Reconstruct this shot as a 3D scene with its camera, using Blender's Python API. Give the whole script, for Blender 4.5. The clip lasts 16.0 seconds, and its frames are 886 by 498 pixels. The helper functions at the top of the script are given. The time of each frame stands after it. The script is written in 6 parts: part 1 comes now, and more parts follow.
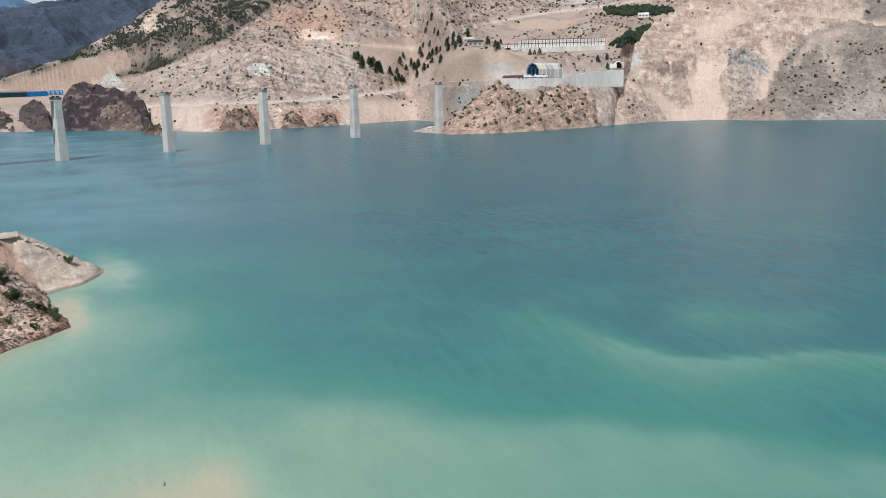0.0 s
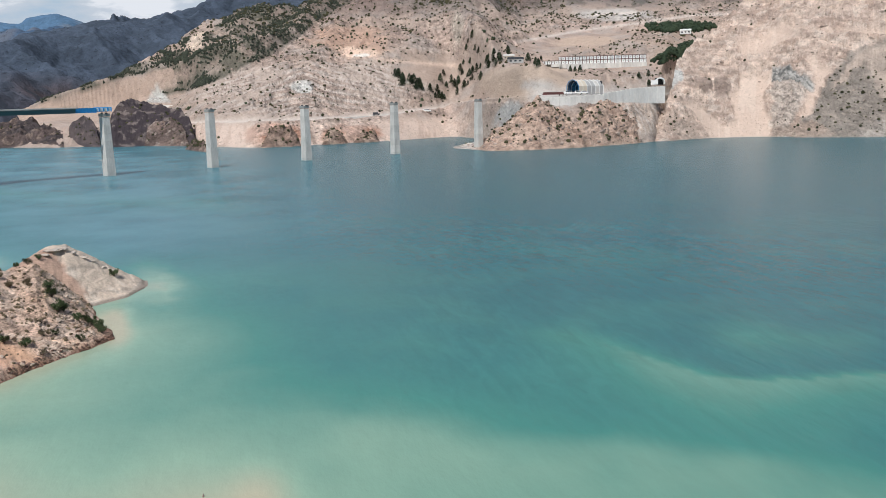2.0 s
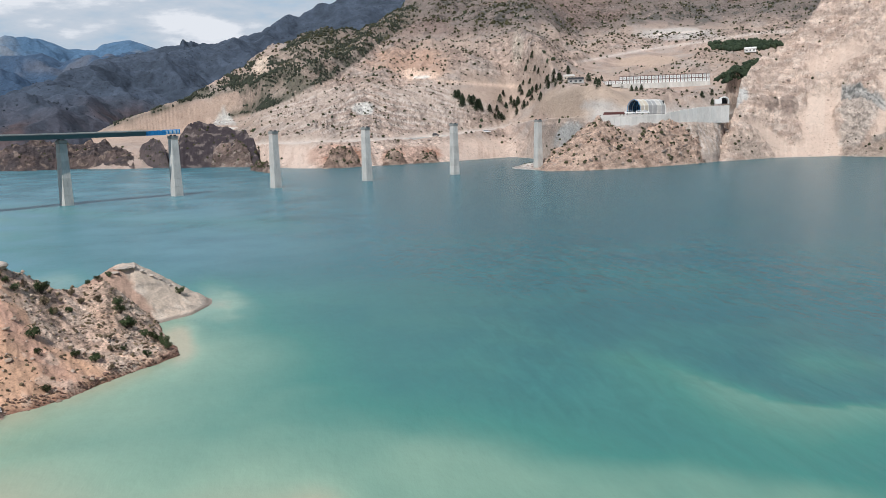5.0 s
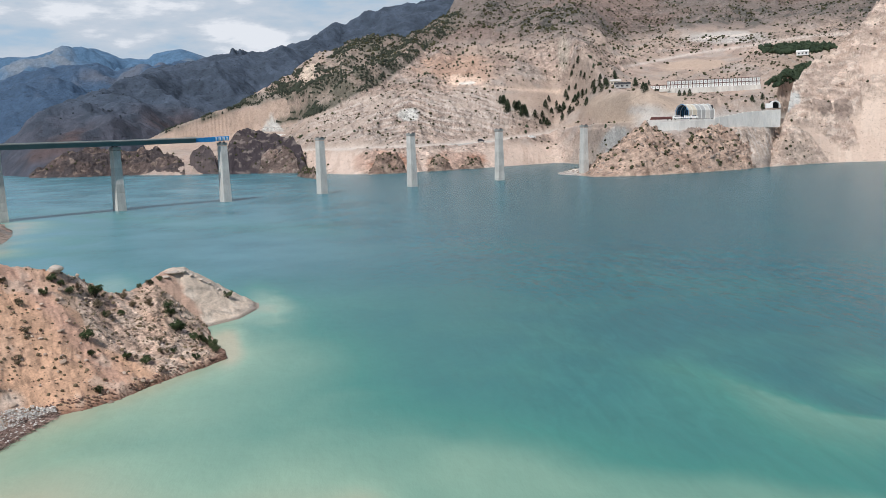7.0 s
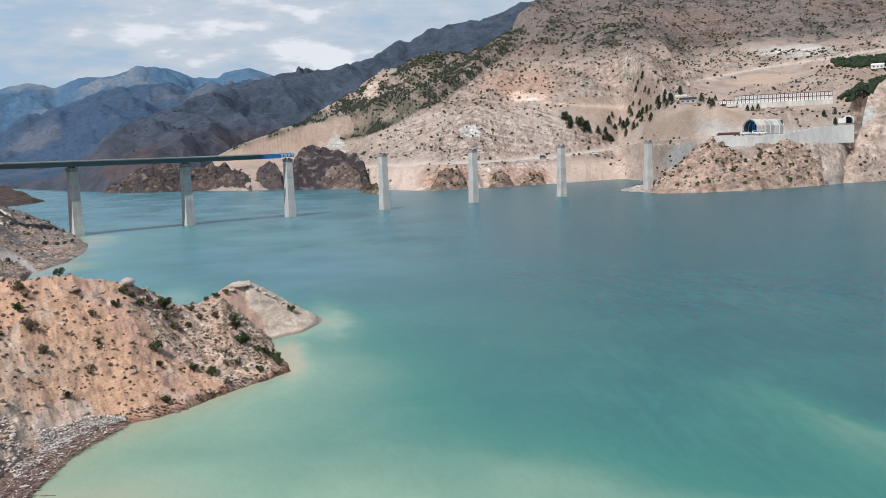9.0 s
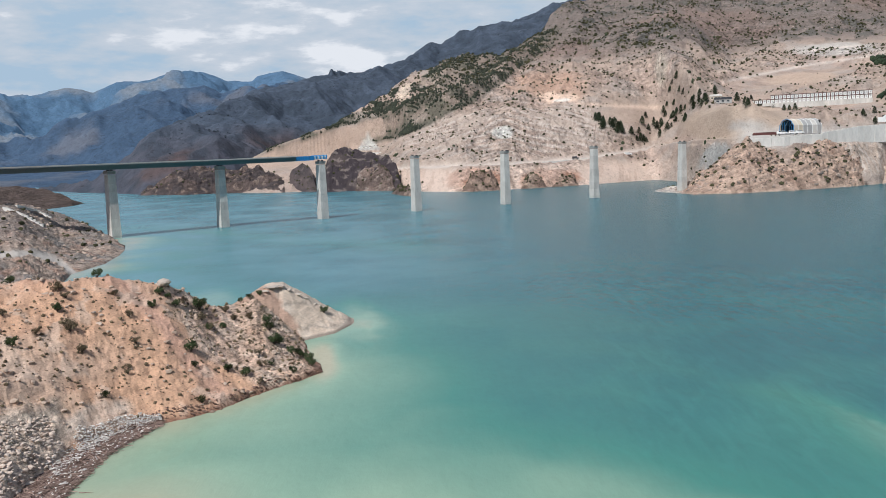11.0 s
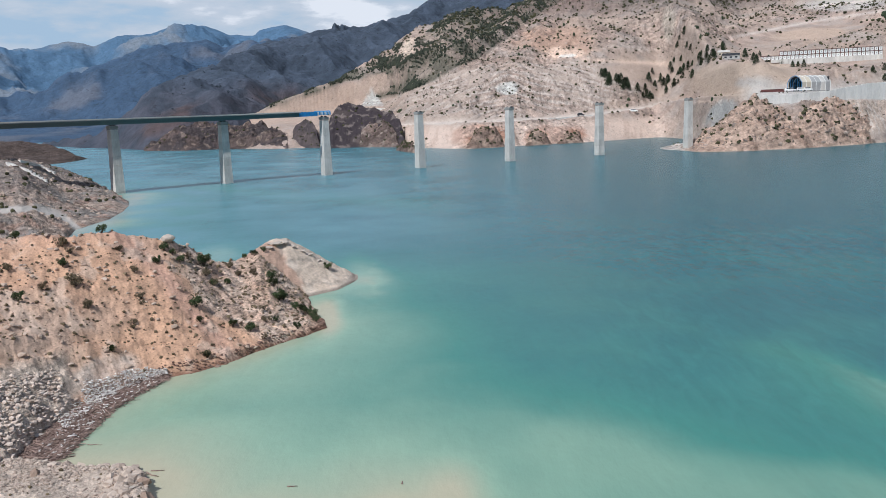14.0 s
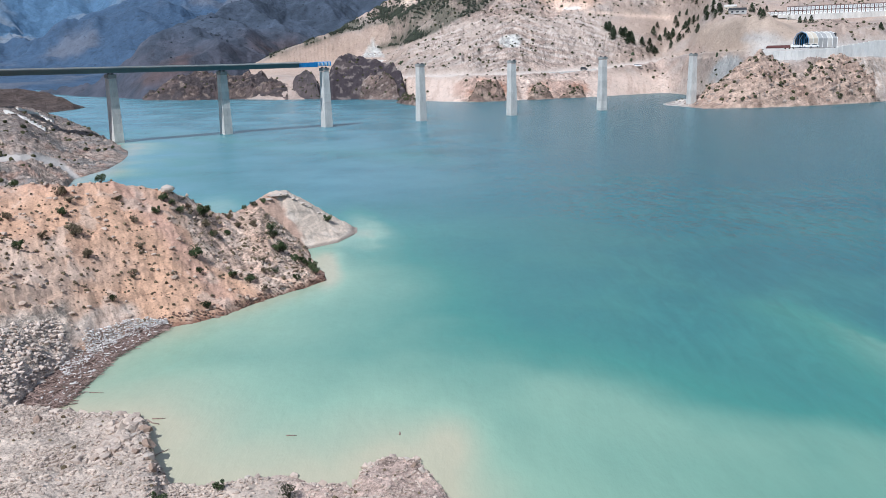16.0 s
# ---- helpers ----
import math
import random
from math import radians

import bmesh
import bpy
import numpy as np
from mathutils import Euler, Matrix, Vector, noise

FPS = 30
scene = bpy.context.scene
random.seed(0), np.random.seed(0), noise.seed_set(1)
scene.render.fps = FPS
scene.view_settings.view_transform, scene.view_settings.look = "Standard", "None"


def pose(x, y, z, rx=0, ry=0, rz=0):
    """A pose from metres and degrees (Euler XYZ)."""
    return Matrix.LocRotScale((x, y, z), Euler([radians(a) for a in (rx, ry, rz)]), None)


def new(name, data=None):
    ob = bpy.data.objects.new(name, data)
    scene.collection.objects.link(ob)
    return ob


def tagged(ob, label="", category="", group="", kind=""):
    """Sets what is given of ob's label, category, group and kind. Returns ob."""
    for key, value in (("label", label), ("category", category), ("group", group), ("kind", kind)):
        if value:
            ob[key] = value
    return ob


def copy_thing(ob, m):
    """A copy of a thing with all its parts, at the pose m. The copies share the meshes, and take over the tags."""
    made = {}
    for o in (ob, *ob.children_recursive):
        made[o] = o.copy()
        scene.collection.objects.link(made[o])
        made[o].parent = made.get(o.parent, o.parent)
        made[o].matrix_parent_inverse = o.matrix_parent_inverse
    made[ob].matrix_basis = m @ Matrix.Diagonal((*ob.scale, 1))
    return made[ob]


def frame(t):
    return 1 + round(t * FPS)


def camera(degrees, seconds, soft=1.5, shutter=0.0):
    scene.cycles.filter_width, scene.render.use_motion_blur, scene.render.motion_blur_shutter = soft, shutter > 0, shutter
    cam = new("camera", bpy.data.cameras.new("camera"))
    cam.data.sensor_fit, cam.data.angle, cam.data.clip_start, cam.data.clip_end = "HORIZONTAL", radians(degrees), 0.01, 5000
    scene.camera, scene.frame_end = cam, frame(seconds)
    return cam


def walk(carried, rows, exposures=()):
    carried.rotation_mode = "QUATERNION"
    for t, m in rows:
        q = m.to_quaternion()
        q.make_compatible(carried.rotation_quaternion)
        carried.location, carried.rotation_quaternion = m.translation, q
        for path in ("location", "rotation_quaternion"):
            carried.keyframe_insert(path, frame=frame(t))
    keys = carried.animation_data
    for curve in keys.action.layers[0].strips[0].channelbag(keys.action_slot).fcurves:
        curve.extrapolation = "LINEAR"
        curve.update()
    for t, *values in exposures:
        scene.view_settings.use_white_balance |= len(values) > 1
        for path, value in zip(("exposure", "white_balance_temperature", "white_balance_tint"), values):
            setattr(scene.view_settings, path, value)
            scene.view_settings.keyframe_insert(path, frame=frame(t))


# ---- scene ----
EYE = 28.0  # eye height over the lake
cam = camera(56.75, 16.0, soft=0.65)
# seconds, yaw, pitch, roll
ROWS = [
    (0.0, -14.25, -11.35, 1.19),
    (0.5, -13.83, -11.13, 1.02),
    (1.0, -13.11, -10.78, 1.04),
    (1.5, -12.26, -10.46, 1.14),
    (2.0, -11.51, -10.17, 1.22),
    (2.5, -11.23, -10.06, 1.18),
    (3.0, -11.21, -9.84, 1.19),
    (3.5, -10.18, -9.40, 1.34),
    (4.0, -9.42, -8.99, 1.41),
    (6.5, -4.62, -8.43, 1.80),
    (7.0, -4.29, -8.16, 1.80),
    (7.5, -3.23, -7.44, 1.79),
    (8.0, -1.75, -7.12, 1.83),
    (8.5, -0.79, -7.08, 1.87),
    (9.0, -0.00, -6.90, 1.90),
    (9.5, 0.69, -6.84, 1.88),
    (10.0, 1.43, -6.68, 1.94),
    (12.5, 2.44, -7.52, 2.25),
    (13.0, 2.45, -8.38, 2.23),
    (13.5, 2.47, -9.09, 2.15),
    (14.0, 2.50, -9.71, 1.96),
    (14.5, 2.56, -10.57, 1.61),
    (15.0, 2.58, -11.29, 1.44),
    (15.5, 2.59, -12.26, 1.35),
    (16.0, 2.62, -12.91, 1.25),
]
walk(cam, [(t, pose(0.06, 0.04, EYE, 90 + pitch, roll, yaw)) for t, yaw, pitch, roll in ROWS],
     [(0.0, -0.22, 6150, 10), (12.5, -0.2, 6150, 10), (13.5, -0.22, 6000, 10), (14.5, -0.23, 5800, 10), (15.0, -0.23, 5700, 10), (15.5, -0.21, 5650, 10), (16.0, 0.02, 5650, 10)])

import itertools

# ---- world, sun ----
SUN_AZ, SUN_EL = radians(-150), radians(51)  # compass from +y, clockwise; height
world = bpy.data.worlds.new("sky")
scene.world = world
world.use_nodes = True
wn = world.node_tree
sky = wn.nodes.new("ShaderNodeTexSky")
sky.sky_type, sky.sun_disc = "NISHITA", False
sky.sun_elevation, sky.sun_rotation = SUN_EL, SUN_AZ
sky.air_density, sky.dust_density = 1.0, 1.5
wn.links.new(sky.outputs[0], wn.nodes["Background"].inputs[0])
wn.nodes["Background"].inputs[1].default_value = 0.08
sun = new("sun", bpy.data.lights.new("sun", "SUN"))
sun.data.energy, sun.data.angle, sun.data.color = 4.4, radians(0.6), (1.0, 0.95, 0.88)
sun_dir = Vector((math.sin(SUN_AZ) * math.cos(SUN_EL), math.cos(SUN_AZ) * math.cos(SUN_EL), math.sin(SUN_EL)))
sun.matrix_world = Matrix.Translation((0, 0, 300)) @ sun_dir.to_track_quat("Z", "Y").to_matrix().to_4x4()


# ---- noise on arrays ----
def lattice(ix, iy, seed):
    n = (ix.astype(np.int64) * 374761393 + iy.astype(np.int64) * 668265263 + seed * 974711) & 0x7FFFFFFF
    n = ((n ^ (n >> 13)) * 1274126177) & 0x7FFFFFFF
    return ((n ^ (n >> 16)) & 0xFFFF) / 65535.0


def grad_noise(x, y, seed=0):
    ix, iy = np.floor(x), np.floor(y)
    fx, fy = x - ix, y - iy
    u, v = fx * fx * fx * (fx * (fx * 6 - 15) + 10), fy * fy * fy * (fy * (fy * 6 - 15) + 10)

    def corner(dx, dy):
        a = lattice(ix + dx, iy + dy, seed) * 2 * np.pi
        return np.cos(a) * (fx - dx) + np.sin(a) * (fy - dy)
    n0 = corner(0, 0) * (1 - u) + corner(1, 0) * u
    n1 = corner(0, 1) * (1 - u) + corner(1, 1) * u
    return 1.41 * (n0 * (1 - v) + n1 * v)


def fbm(x, y, size, octaves=5, seed=0, rough=0.5):
    s, a, k = 0.0, 1.0, 1.0 / size
    for o in range(octaves):
        s = s + a * grad_noise(x * k + 17.3 * o, y * k - 9.1 * o, seed + o)
        a, k = a * rough, k * 2.03
    return s


def ridged(x, y, size, octaves=5, seed=0, rough=0.5):
    s, a, k, total = 0.0, 1.0, 1.0 / size, 0.0
    for o in range(octaves):
        s = s + a * (1 - 2 * np.abs(grad_noise(x * k + 7.7 * o, y * k + 3.3 * o, seed + o)))
        total, a, k = total + a, a * rough, k * 2.07
    return s / total


def table(pairs, az):
    return np.interp(az, [p[0] for p in pairs], [p[1] for p in pairs])


def soften(values, n):
    """A running mean over n neighbours on either side."""
    w = np.hanning(2 * n + 3)[1:-1]
    pad = np.concatenate([np.full(n, values[0]), values, np.full(n, values[-1])])
    return np.convolve(pad, w / w.sum(), "valid")


def step(e0, e1, x):
    k = np.clip((x - e0) / (e1 - e0), 0, 1)
    return k * k * (3 - 2 * k)


def mix(a, b, k):
    return a + (np.asarray(b) - a) * k[..., None]


def up(r, degrees):
    """Height of what is seen at that elevation from the eye, r metres off."""
    return EYE + r * np.tan(np.radians(degrees))


# ---- materials ----
def node_material(name):
    m = bpy.data.materials.new(name)
    m.use_nodes = True
    return m, m.node_tree, m.node_tree.nodes["Principled BSDF"]


def add(nt, kind, **values):
    n = nt.nodes.new(kind)
    for key, value in values.items():
        n.inputs[key.replace("_", " ")].default_value = value
    return n


def maths(nt, op, a, b):
    n = nt.nodes.new("ShaderNodeMath")
    n.operation = op
    for i, v in enumerate((a, b)):
        if isinstance(v, (int, float)):
            n.inputs[i].default_value = v
        else:
            nt.links.new(v, n.inputs[i])
    return n.outputs[0]


def scaled(nt, colour, factor):
    n = nt.nodes.new("ShaderNodeVectorMath")
    n.operation = "SCALE"
    nt.links.new(colour, n.inputs[0])
    nt.links.new(factor, n.inputs["Scale"])
    return n.outputs[0]


def earth(name, grain, fleck, relief, contrast=0.5, layer=3.0, gain=1.0, seams=0.5):
    """Bare ground: colour from the sheet, and with its alpha (how rocky it is) grain, flecks, tilted layers and relief, sizes in metres."""
    m, nt, b = node_material(name)
    tint = nt.nodes.new("ShaderNodeAttribute")
    tint.attribute_name = "tint"
    where = nt.nodes.new("ShaderNodeNewGeometry").outputs["Position"]
    coarse = add(nt, "ShaderNodeTexNoise", Scale=1 / grain, Detail=6.0, Roughness=0.65)
    fine = add(nt, "ShaderNodeTexNoise", Scale=1 / fleck, Detail=4.0, Roughness=0.75)
    apart = nt.nodes.new("ShaderNodeSeparateXYZ")
    nt.links.new(where, apart.inputs[0])
    fold = nt.nodes.new("ShaderNodeAttribute")
    fold.attribute_name = "fold"
    tilt = nt.nodes.new("ShaderNodeCombineXYZ")
    for i in (0, 1):
        nt.links.new(maths(nt, "MULTIPLY", apart.outputs[i], 0.14), tilt.inputs[i])
    nt.links.new(fold.outputs["Fac"], tilt.inputs[2])
    layers = add(nt, "ShaderNodeTexNoise", Scale=1 / layer, Detail=7.0, Roughness=0.7, Distortion=0.4)
    nt.links.new(tilt.outputs[0], layers.inputs["Vector"])
    nt.links.new(where, coarse.inputs["Vector"])
    nt.links.new(where, fine.inputs["Vector"])
    part_of = lambda out, w: maths(nt, "MULTIPLY", maths(nt, "SUBTRACT", out, 0.5), w)
    k = maths(nt, "ADD", part_of(coarse.outputs["Fac"], 1.4 * contrast), part_of(fine.outputs["Fac"], 2.4 * contrast))
    rocky_k = maths(nt, "ADD", maths(nt, "MULTIPLY", tint.outputs["Alpha"], 0.75), 0.25)
    bent = nt.nodes.new("ShaderNodeVectorMath")
    bent.operation = "ADD"
    shift = nt.nodes.new("ShaderNodeVectorMath")
    shift.operation = "SCALE"
    shift.inputs["Scale"].default_value = grain * 0.35
    nt.links.new(coarse.outputs["Color"], shift.inputs[0])
    nt.links.new(where, bent.inputs[0])
    nt.links.new(shift.outputs[0], bent.inputs[1])
    blocks = []
    for size, weight in ((grain * 0.55, 0.75), (fleck * 1.6, 0.6)):
        vo = add(nt, "ShaderNodeTexVoronoi", Scale=1 / size)
        nt.links.new(bent.outputs[0], vo.inputs["Vector"])
        one = nt.nodes.new("ShaderNodeSeparateColor")
        nt.links.new(vo.outputs["Color"], one.inputs[0])
        blocks.append(vo.outputs["Distance"])
        k = maths(nt, "ADD", k, maths(nt, "MULTIPLY", part_of(one.outputs[0], weight * contrast), tint.outputs["Alpha"]))
    k = maths(nt, "ADD", k, maths(nt, "MULTIPLY", part_of(layers.outputs["Fac"], 2.6 * contrast), tint.outputs["Alpha"]))
    k = maths(nt, "ADD", maths(nt, "MULTIPLY", k, rocky_k), gain)
    crack = nt.nodes.new("ShaderNodeMapRange")
    crack.inputs["From Min"].default_value, crack.inputs["From Max"].default_value = 0.60, 0.70
    crack.inputs["To Min"].default_value, crack.inputs["To Max"].default_value = 1.0, 0.62
    speck = add(nt, "ShaderNodeTexNoise", Scale=0.9 / fleck, Detail=3.0, Roughness=0.6, Distortion=0.6)
    nt.links.new(where, speck.inputs["Vector"])
    nt.links.new(speck.outputs["Fac"], crack.inputs["Value"])
    k = maths(nt, "MULTIPLY", k, crack.outputs["Result"])
    seam = nt.nodes.new("ShaderNodeMapRange")
    seam.inputs["From Min"].default_value, seam.inputs["From Max"].default_value = 0.010, 0.035
    seam.inputs["To Min"].default_value, seam.inputs["To Max"].default_value = seams, 0.0
    nt.links.new(maths(nt, "ABSOLUTE", maths(nt, "SUBTRACT", layers.outputs["Fac"], 0.44), 0.0), seam.inputs["Value"])
    k = maths(nt, "MULTIPLY", k, maths(nt, "SUBTRACT", 1.0, maths(nt, "MULTIPLY", seam.outputs["Result"], tint.outputs["Alpha"])))
    k = maths(nt, "MINIMUM", maths(nt, "MAXIMUM", k, 0.2), 1.75)
    nt.links.new(scaled(nt, tint.outputs["Color"], k), b.inputs["Base Color"])
    bump = nt.nodes.new("ShaderNodeBump")
    bump.inputs["Distance"].default_value = relief
    nt.links.new(rocky_k, bump.inputs["Strength"])
    nt.links.new(maths(nt, "ADD", maths(nt, "ADD", coarse.outputs["Fac"], maths(nt, "MULTIPLY", fine.outputs["Fac"], 0.6)), maths(nt, "SUBTRACT", maths(nt, "MULTIPLY", layers.outputs["Fac"], 0.8), maths(nt, "MULTIPLY", blocks[0], 0.5))), bump.inputs["Height"])
    nt.links.new(bump.outputs[0], b.inputs["Normal"])
    b.inputs["Roughness"].default_value = 0.95
    b.inputs["Specular IOR Level"].default_value = 0.15
    return m


def plain(name, colour, rough=0.7, metal=0.0, vary=0.25, size=1.0, relief=0.0, streak=1.0):
    """A surface with stains at that size, per-object shade, and a little relief."""
    m, nt, b = node_material(name)
    where = nt.nodes.new("ShaderNodeNewGeometry").outputs["Position"]
    stretch = nt.nodes.new("ShaderNodeMapping")
    stretch.inputs["Scale"].default_value = (1, 1, streak)
    nt.links.new(where, stretch.inputs["Vector"])
    a = add(nt, "ShaderNodeTexNoise", Scale=1 / size, Detail=5.0, Roughness=0.65)
    c = add(nt, "ShaderNodeTexNoise", Scale=6 / size, Detail=3.0, Roughness=0.6)
    nt.links.new(stretch.outputs[0], a.inputs["Vector"])
    nt.links.new(stretch.outputs[0], c.inputs["Vector"])
    each = nt.nodes.new("ShaderNodeObjectInfo").outputs["Random"]
    k = maths(nt, "ADD", maths(nt, "MULTIPLY", a.outputs["Fac"], 1.4 * vary), maths(nt, "MULTIPLY", c.outputs["Fac"], 0.7 * vary))
    k = maths(nt, "ADD", maths(nt, "ADD", k, 1 - 1.3 * vary), maths(nt, "MULTIPLY", each, 0.3 * vary))
    rgb = nt.nodes.new("ShaderNodeRGB")
    rgb.outputs[0].default_value = (*colour, 1)
    nt.links.new(scaled(nt, rgb.outputs[0], k), b.inputs["Base Color"])
    b.inputs["Roughness"].default_value, b.inputs["Metallic"].default_value = rough, metal
    if relief:
        bump = nt.nodes.new("ShaderNodeBump")
        bump.inputs["Distance"].default_value = relief
        nt.links.new(c.outputs["Fac"], bump.inputs["Height"])
        nt.links.new(bump.outputs[0], b.inputs["Normal"])
    return m


EARTH_FAR = earth("far_hill_earth", 6.0, 1.3, 1.5, 0.6, 3.0, 1.20, 0.15)
EARTH_CLIFF = earth("cliff_earth", 7.0, 1.5, 2.2, 0.62, 3.4, 1.22, 0.0)
EARTH_MID = earth("spur_earth", 3.0, 0.5, 0.6, 0.65, 1.6, 1.12, 0.25)
EARTH_NEAR = earth("bank_earth", 2.0, 0.25, 0.26, 0.85, 0.7, 1.08, 0.3)
EARTH_DISTANT = earth("mountain_earth", 26.0, 6.0, 6.0, 0.62, 30.0, 1.12, 0.1)
CONCRETE = plain("concrete", (0.57, 0.55, 0.51), 0.85, 0, 0.6, 2.4, 0.02, 0.3)
PALE_CONCRETE = plain("pale_wall_concrete", (0.74, 0.715, 0.67), 0.85, 0, 0.4, 3.0, 0.02, 0.4)
CONCRETE_DARK = plain("weathered_concrete", (0.30, 0.30, 0.28), 0.85, 0, 0.35, 2.0, 0.02)
STEEL_GREEN = plain("painted_girder_steel", (0.105, 0.14, 0.15), 0.5, 0, 0.2, 4.0)
BLUE_PAINT = plain("blue_paint", (0.03, 0.23, 0.52), 0.45, 0, 0.2, 1.5)
WHITE_PAINT = plain("white_paint", (0.78, 0.78, 0.76), 0.5, 0, 0.12, 1.5)
DARK_STEEL = plain("dark_steel", (0.04, 0.04, 0.045), 0.6, 0, 0.2, 1.0)


# ---- sheets of land ----
def sheet(name, az, R, Z, tint, material, label, category="hill", kind="structure", rock=1.0, fold=None):
    """A heightfield round the eye: az degrees (n), R and Z (rows, n) metres, tint (rows, n, 3)."""
    rows, n = R.shape
    a = np.radians(az)
    co = np.stack([R * np.sin(a), R * np.cos(a), Z], -1).reshape(-1, 3)
    i = np.arange(rows - 1)[:, None] * n + np.arange(n - 1)[None, :]
    quads = np.stack([i, i + 1, i + n + 1, i + n], -1).reshape(-1, 4)
    me = bpy.data.meshes.new(name)
    me.vertices.add(len(co))
    me.vertices.foreach_set("co", co.ravel())
    me.loops.add(quads.size)
    me.loops.foreach_set("vertex_index", quads[:, ::-1].ravel().astype(np.int32))
    me.polygons.add(len(quads))
    me.polygons.foreach_set("loop_start", np.arange(0, quads.size, 4, dtype=np.int32))
    me.update(calc_edges=True)
    me.shade_smooth()
    if tint is not None:
        c = np.ones((len(co), 4))
        c[:, :3] = tint.reshape(-1, 3)
        c[:, 3] = np.broadcast_to(rock, R.shape).ravel()
        me.color_attributes.new("tint", "FLOAT_COLOR", "POINT").data.foreach_set("color", c.ravel())
        bed = (R * np.cos(0 * R + a) * 0.05 + R * np.sin(a) * -0.32 + Z) if fold is None else fold
        me.attributes.new("fold", "FLOAT", "POINT").data.foreach_set("value", np.ascontiguousarray(bed, dtype=np.float32).ravel())
    me.materials.append(material)
    return tagged(new(name, me), label, category, kind=kind)


def fan(az, inner, outer, rows, bend=1.0):
    """Radii from inner(az) to outer(az), closer together near the inner edge."""
    k = np.linspace(0, 1, rows)[:, None] ** bend
    return inner[None, :] + (outer - inner)[None, :] * k


def profile(R, knots):
    """Heights along each ray through knots (radius, height), each an array over the rays."""
    Z = np.empty_like(R)
    rk, zk = np.stack([k[0] for k in knots], 0), np.stack([k[1] for k in knots], 0)
    rk = np.maximum.accumulate(rk + np.arange(len(knots))[:, None] * 1e-3, 0)
    for j in range(R.shape[1]):
        Z[:, j] = np.interp(R[:, j], rk[:, j], zk[:, j])
    return Z


def blur_rows(Z, n):
    if n < 1:
        return Z
    w = np.hanning(2 * n + 3)[1:-1]
    w /= w.sum()
    pad = np.concatenate([np.repeat(Z[:1], n, 0), Z, np.repeat(Z[-1:], n, 0)], 0)
    return sum(w[k] * pad[k:k + len(Z)] for k in range(2 * n + 1))


class Land:
    """Looks up a sheet: heights by place, and places by bearing and elevation from the eye."""
    def __init__(self, az, R, Z):
        self.az, self.R, self.Z = az, R, Z

    def height(self, x, y):
        a, r = math.degrees(math.atan2(x, y)), math.hypot(x, y)
        j = min(max(int(np.searchsorted(self.az, a)), 1), len(self.az) - 1)
        k = (a - self.az[j - 1]) / (self.az[j] - self.az[j - 1])
        return (1 - k) * np.interp(r, self.R[:, j - 1], self.Z[:, j - 1]) + k * np.interp(r, self.R[:, j], self.Z[:, j])

    def spot(self, a, el):
        j = int(np.argmin(np.abs(self.az - a)))
        e = np.degrees(np.arctan2(self.Z[:, j] - EYE, self.R[:, j]))
        hit = np.nonzero((e >= el) & (self.Z[:, j] > -0.3))[0]
        i = hit[0] if len(hit) else int(np.argmax(e))
        r = self.R[i, j]
        return Vector((r * math.sin(radians(a)), r * math.cos(radians(a)), self.Z[i, j]))

    def pick(self, n, density, rng):
        """n random places, as likely as density (rows, n) says."""
        area = self.R * np.abs(np.gradient(self.R, axis=0)) * np.abs(np.gradient(self.az))[None, :]
        p = (density * area).ravel()
        i = rng.choice(len(p), n, p=p / p.sum())
        rows, cols = np.unravel_index(i, self.R.shape)
        r = self.R[rows, cols]
        a = np.radians(self.az[cols])
        return np.stack([r * np.sin(a), r * np.cos(a), self.Z[rows, cols]], 1)


def blob(az, el, a0, e0, ra, re, lean=0.0, soft=0.5, wobble=0.0):
    """1 inside an oval in bearing and elevation, falling to 0 outside; lean: elevation gained per degree of bearing."""
    d = np.hypot((az - a0) / ra, (el - e0 - lean * (az - a0)) / re) + wobble
    return 1 - step(1 - soft * 0.5, 1 + soft * 0.5, d)


def leaning(az, R, Z):
    u, v = xy_of(az, R)
    return u + 0.35 * Z, v + 0.9 * Z


def ledges(u, thick):
    """-0.5 to 0.5: rock beds that rise slowly and break off sharply, u metres across the beds."""
    k = u / thick
    k = k - np.floor(k)
    return np.where(k < 0.8, k / 0.8, (1 - k) / 0.2) - 0.5


def xy_of(az, R):
    a = np.radians(az)[None, :]
    return R * np.sin(a), R * np.cos(a)


TAN, PINK, GREY = np.array((0.365, 0.288, 0.238)), np.array((0.455, 0.345, 0.288)), np.array((0.31, 0.280, 0.255))
PALE, RUST, DARK = np.array((0.53, 0.47, 0.42)), np.array((0.30, 0.17, 0.12)), np.array((0.10, 0.075, 0.065))

# ground far below the lake, out to the horizon
g_az = np.linspace(-180, 180, 73)
g_R = fan(g_az, np.full(73, 1.0), np.full(73, 4900.0), 12, 2.0)
sheet("ground", g_az, g_R, np.full_like(g_R, -14.0), np.full(g_R.shape + (3,), 0.2), EARTH_DISTANT, "bare lake bed under the turbid reservoir", "ground")

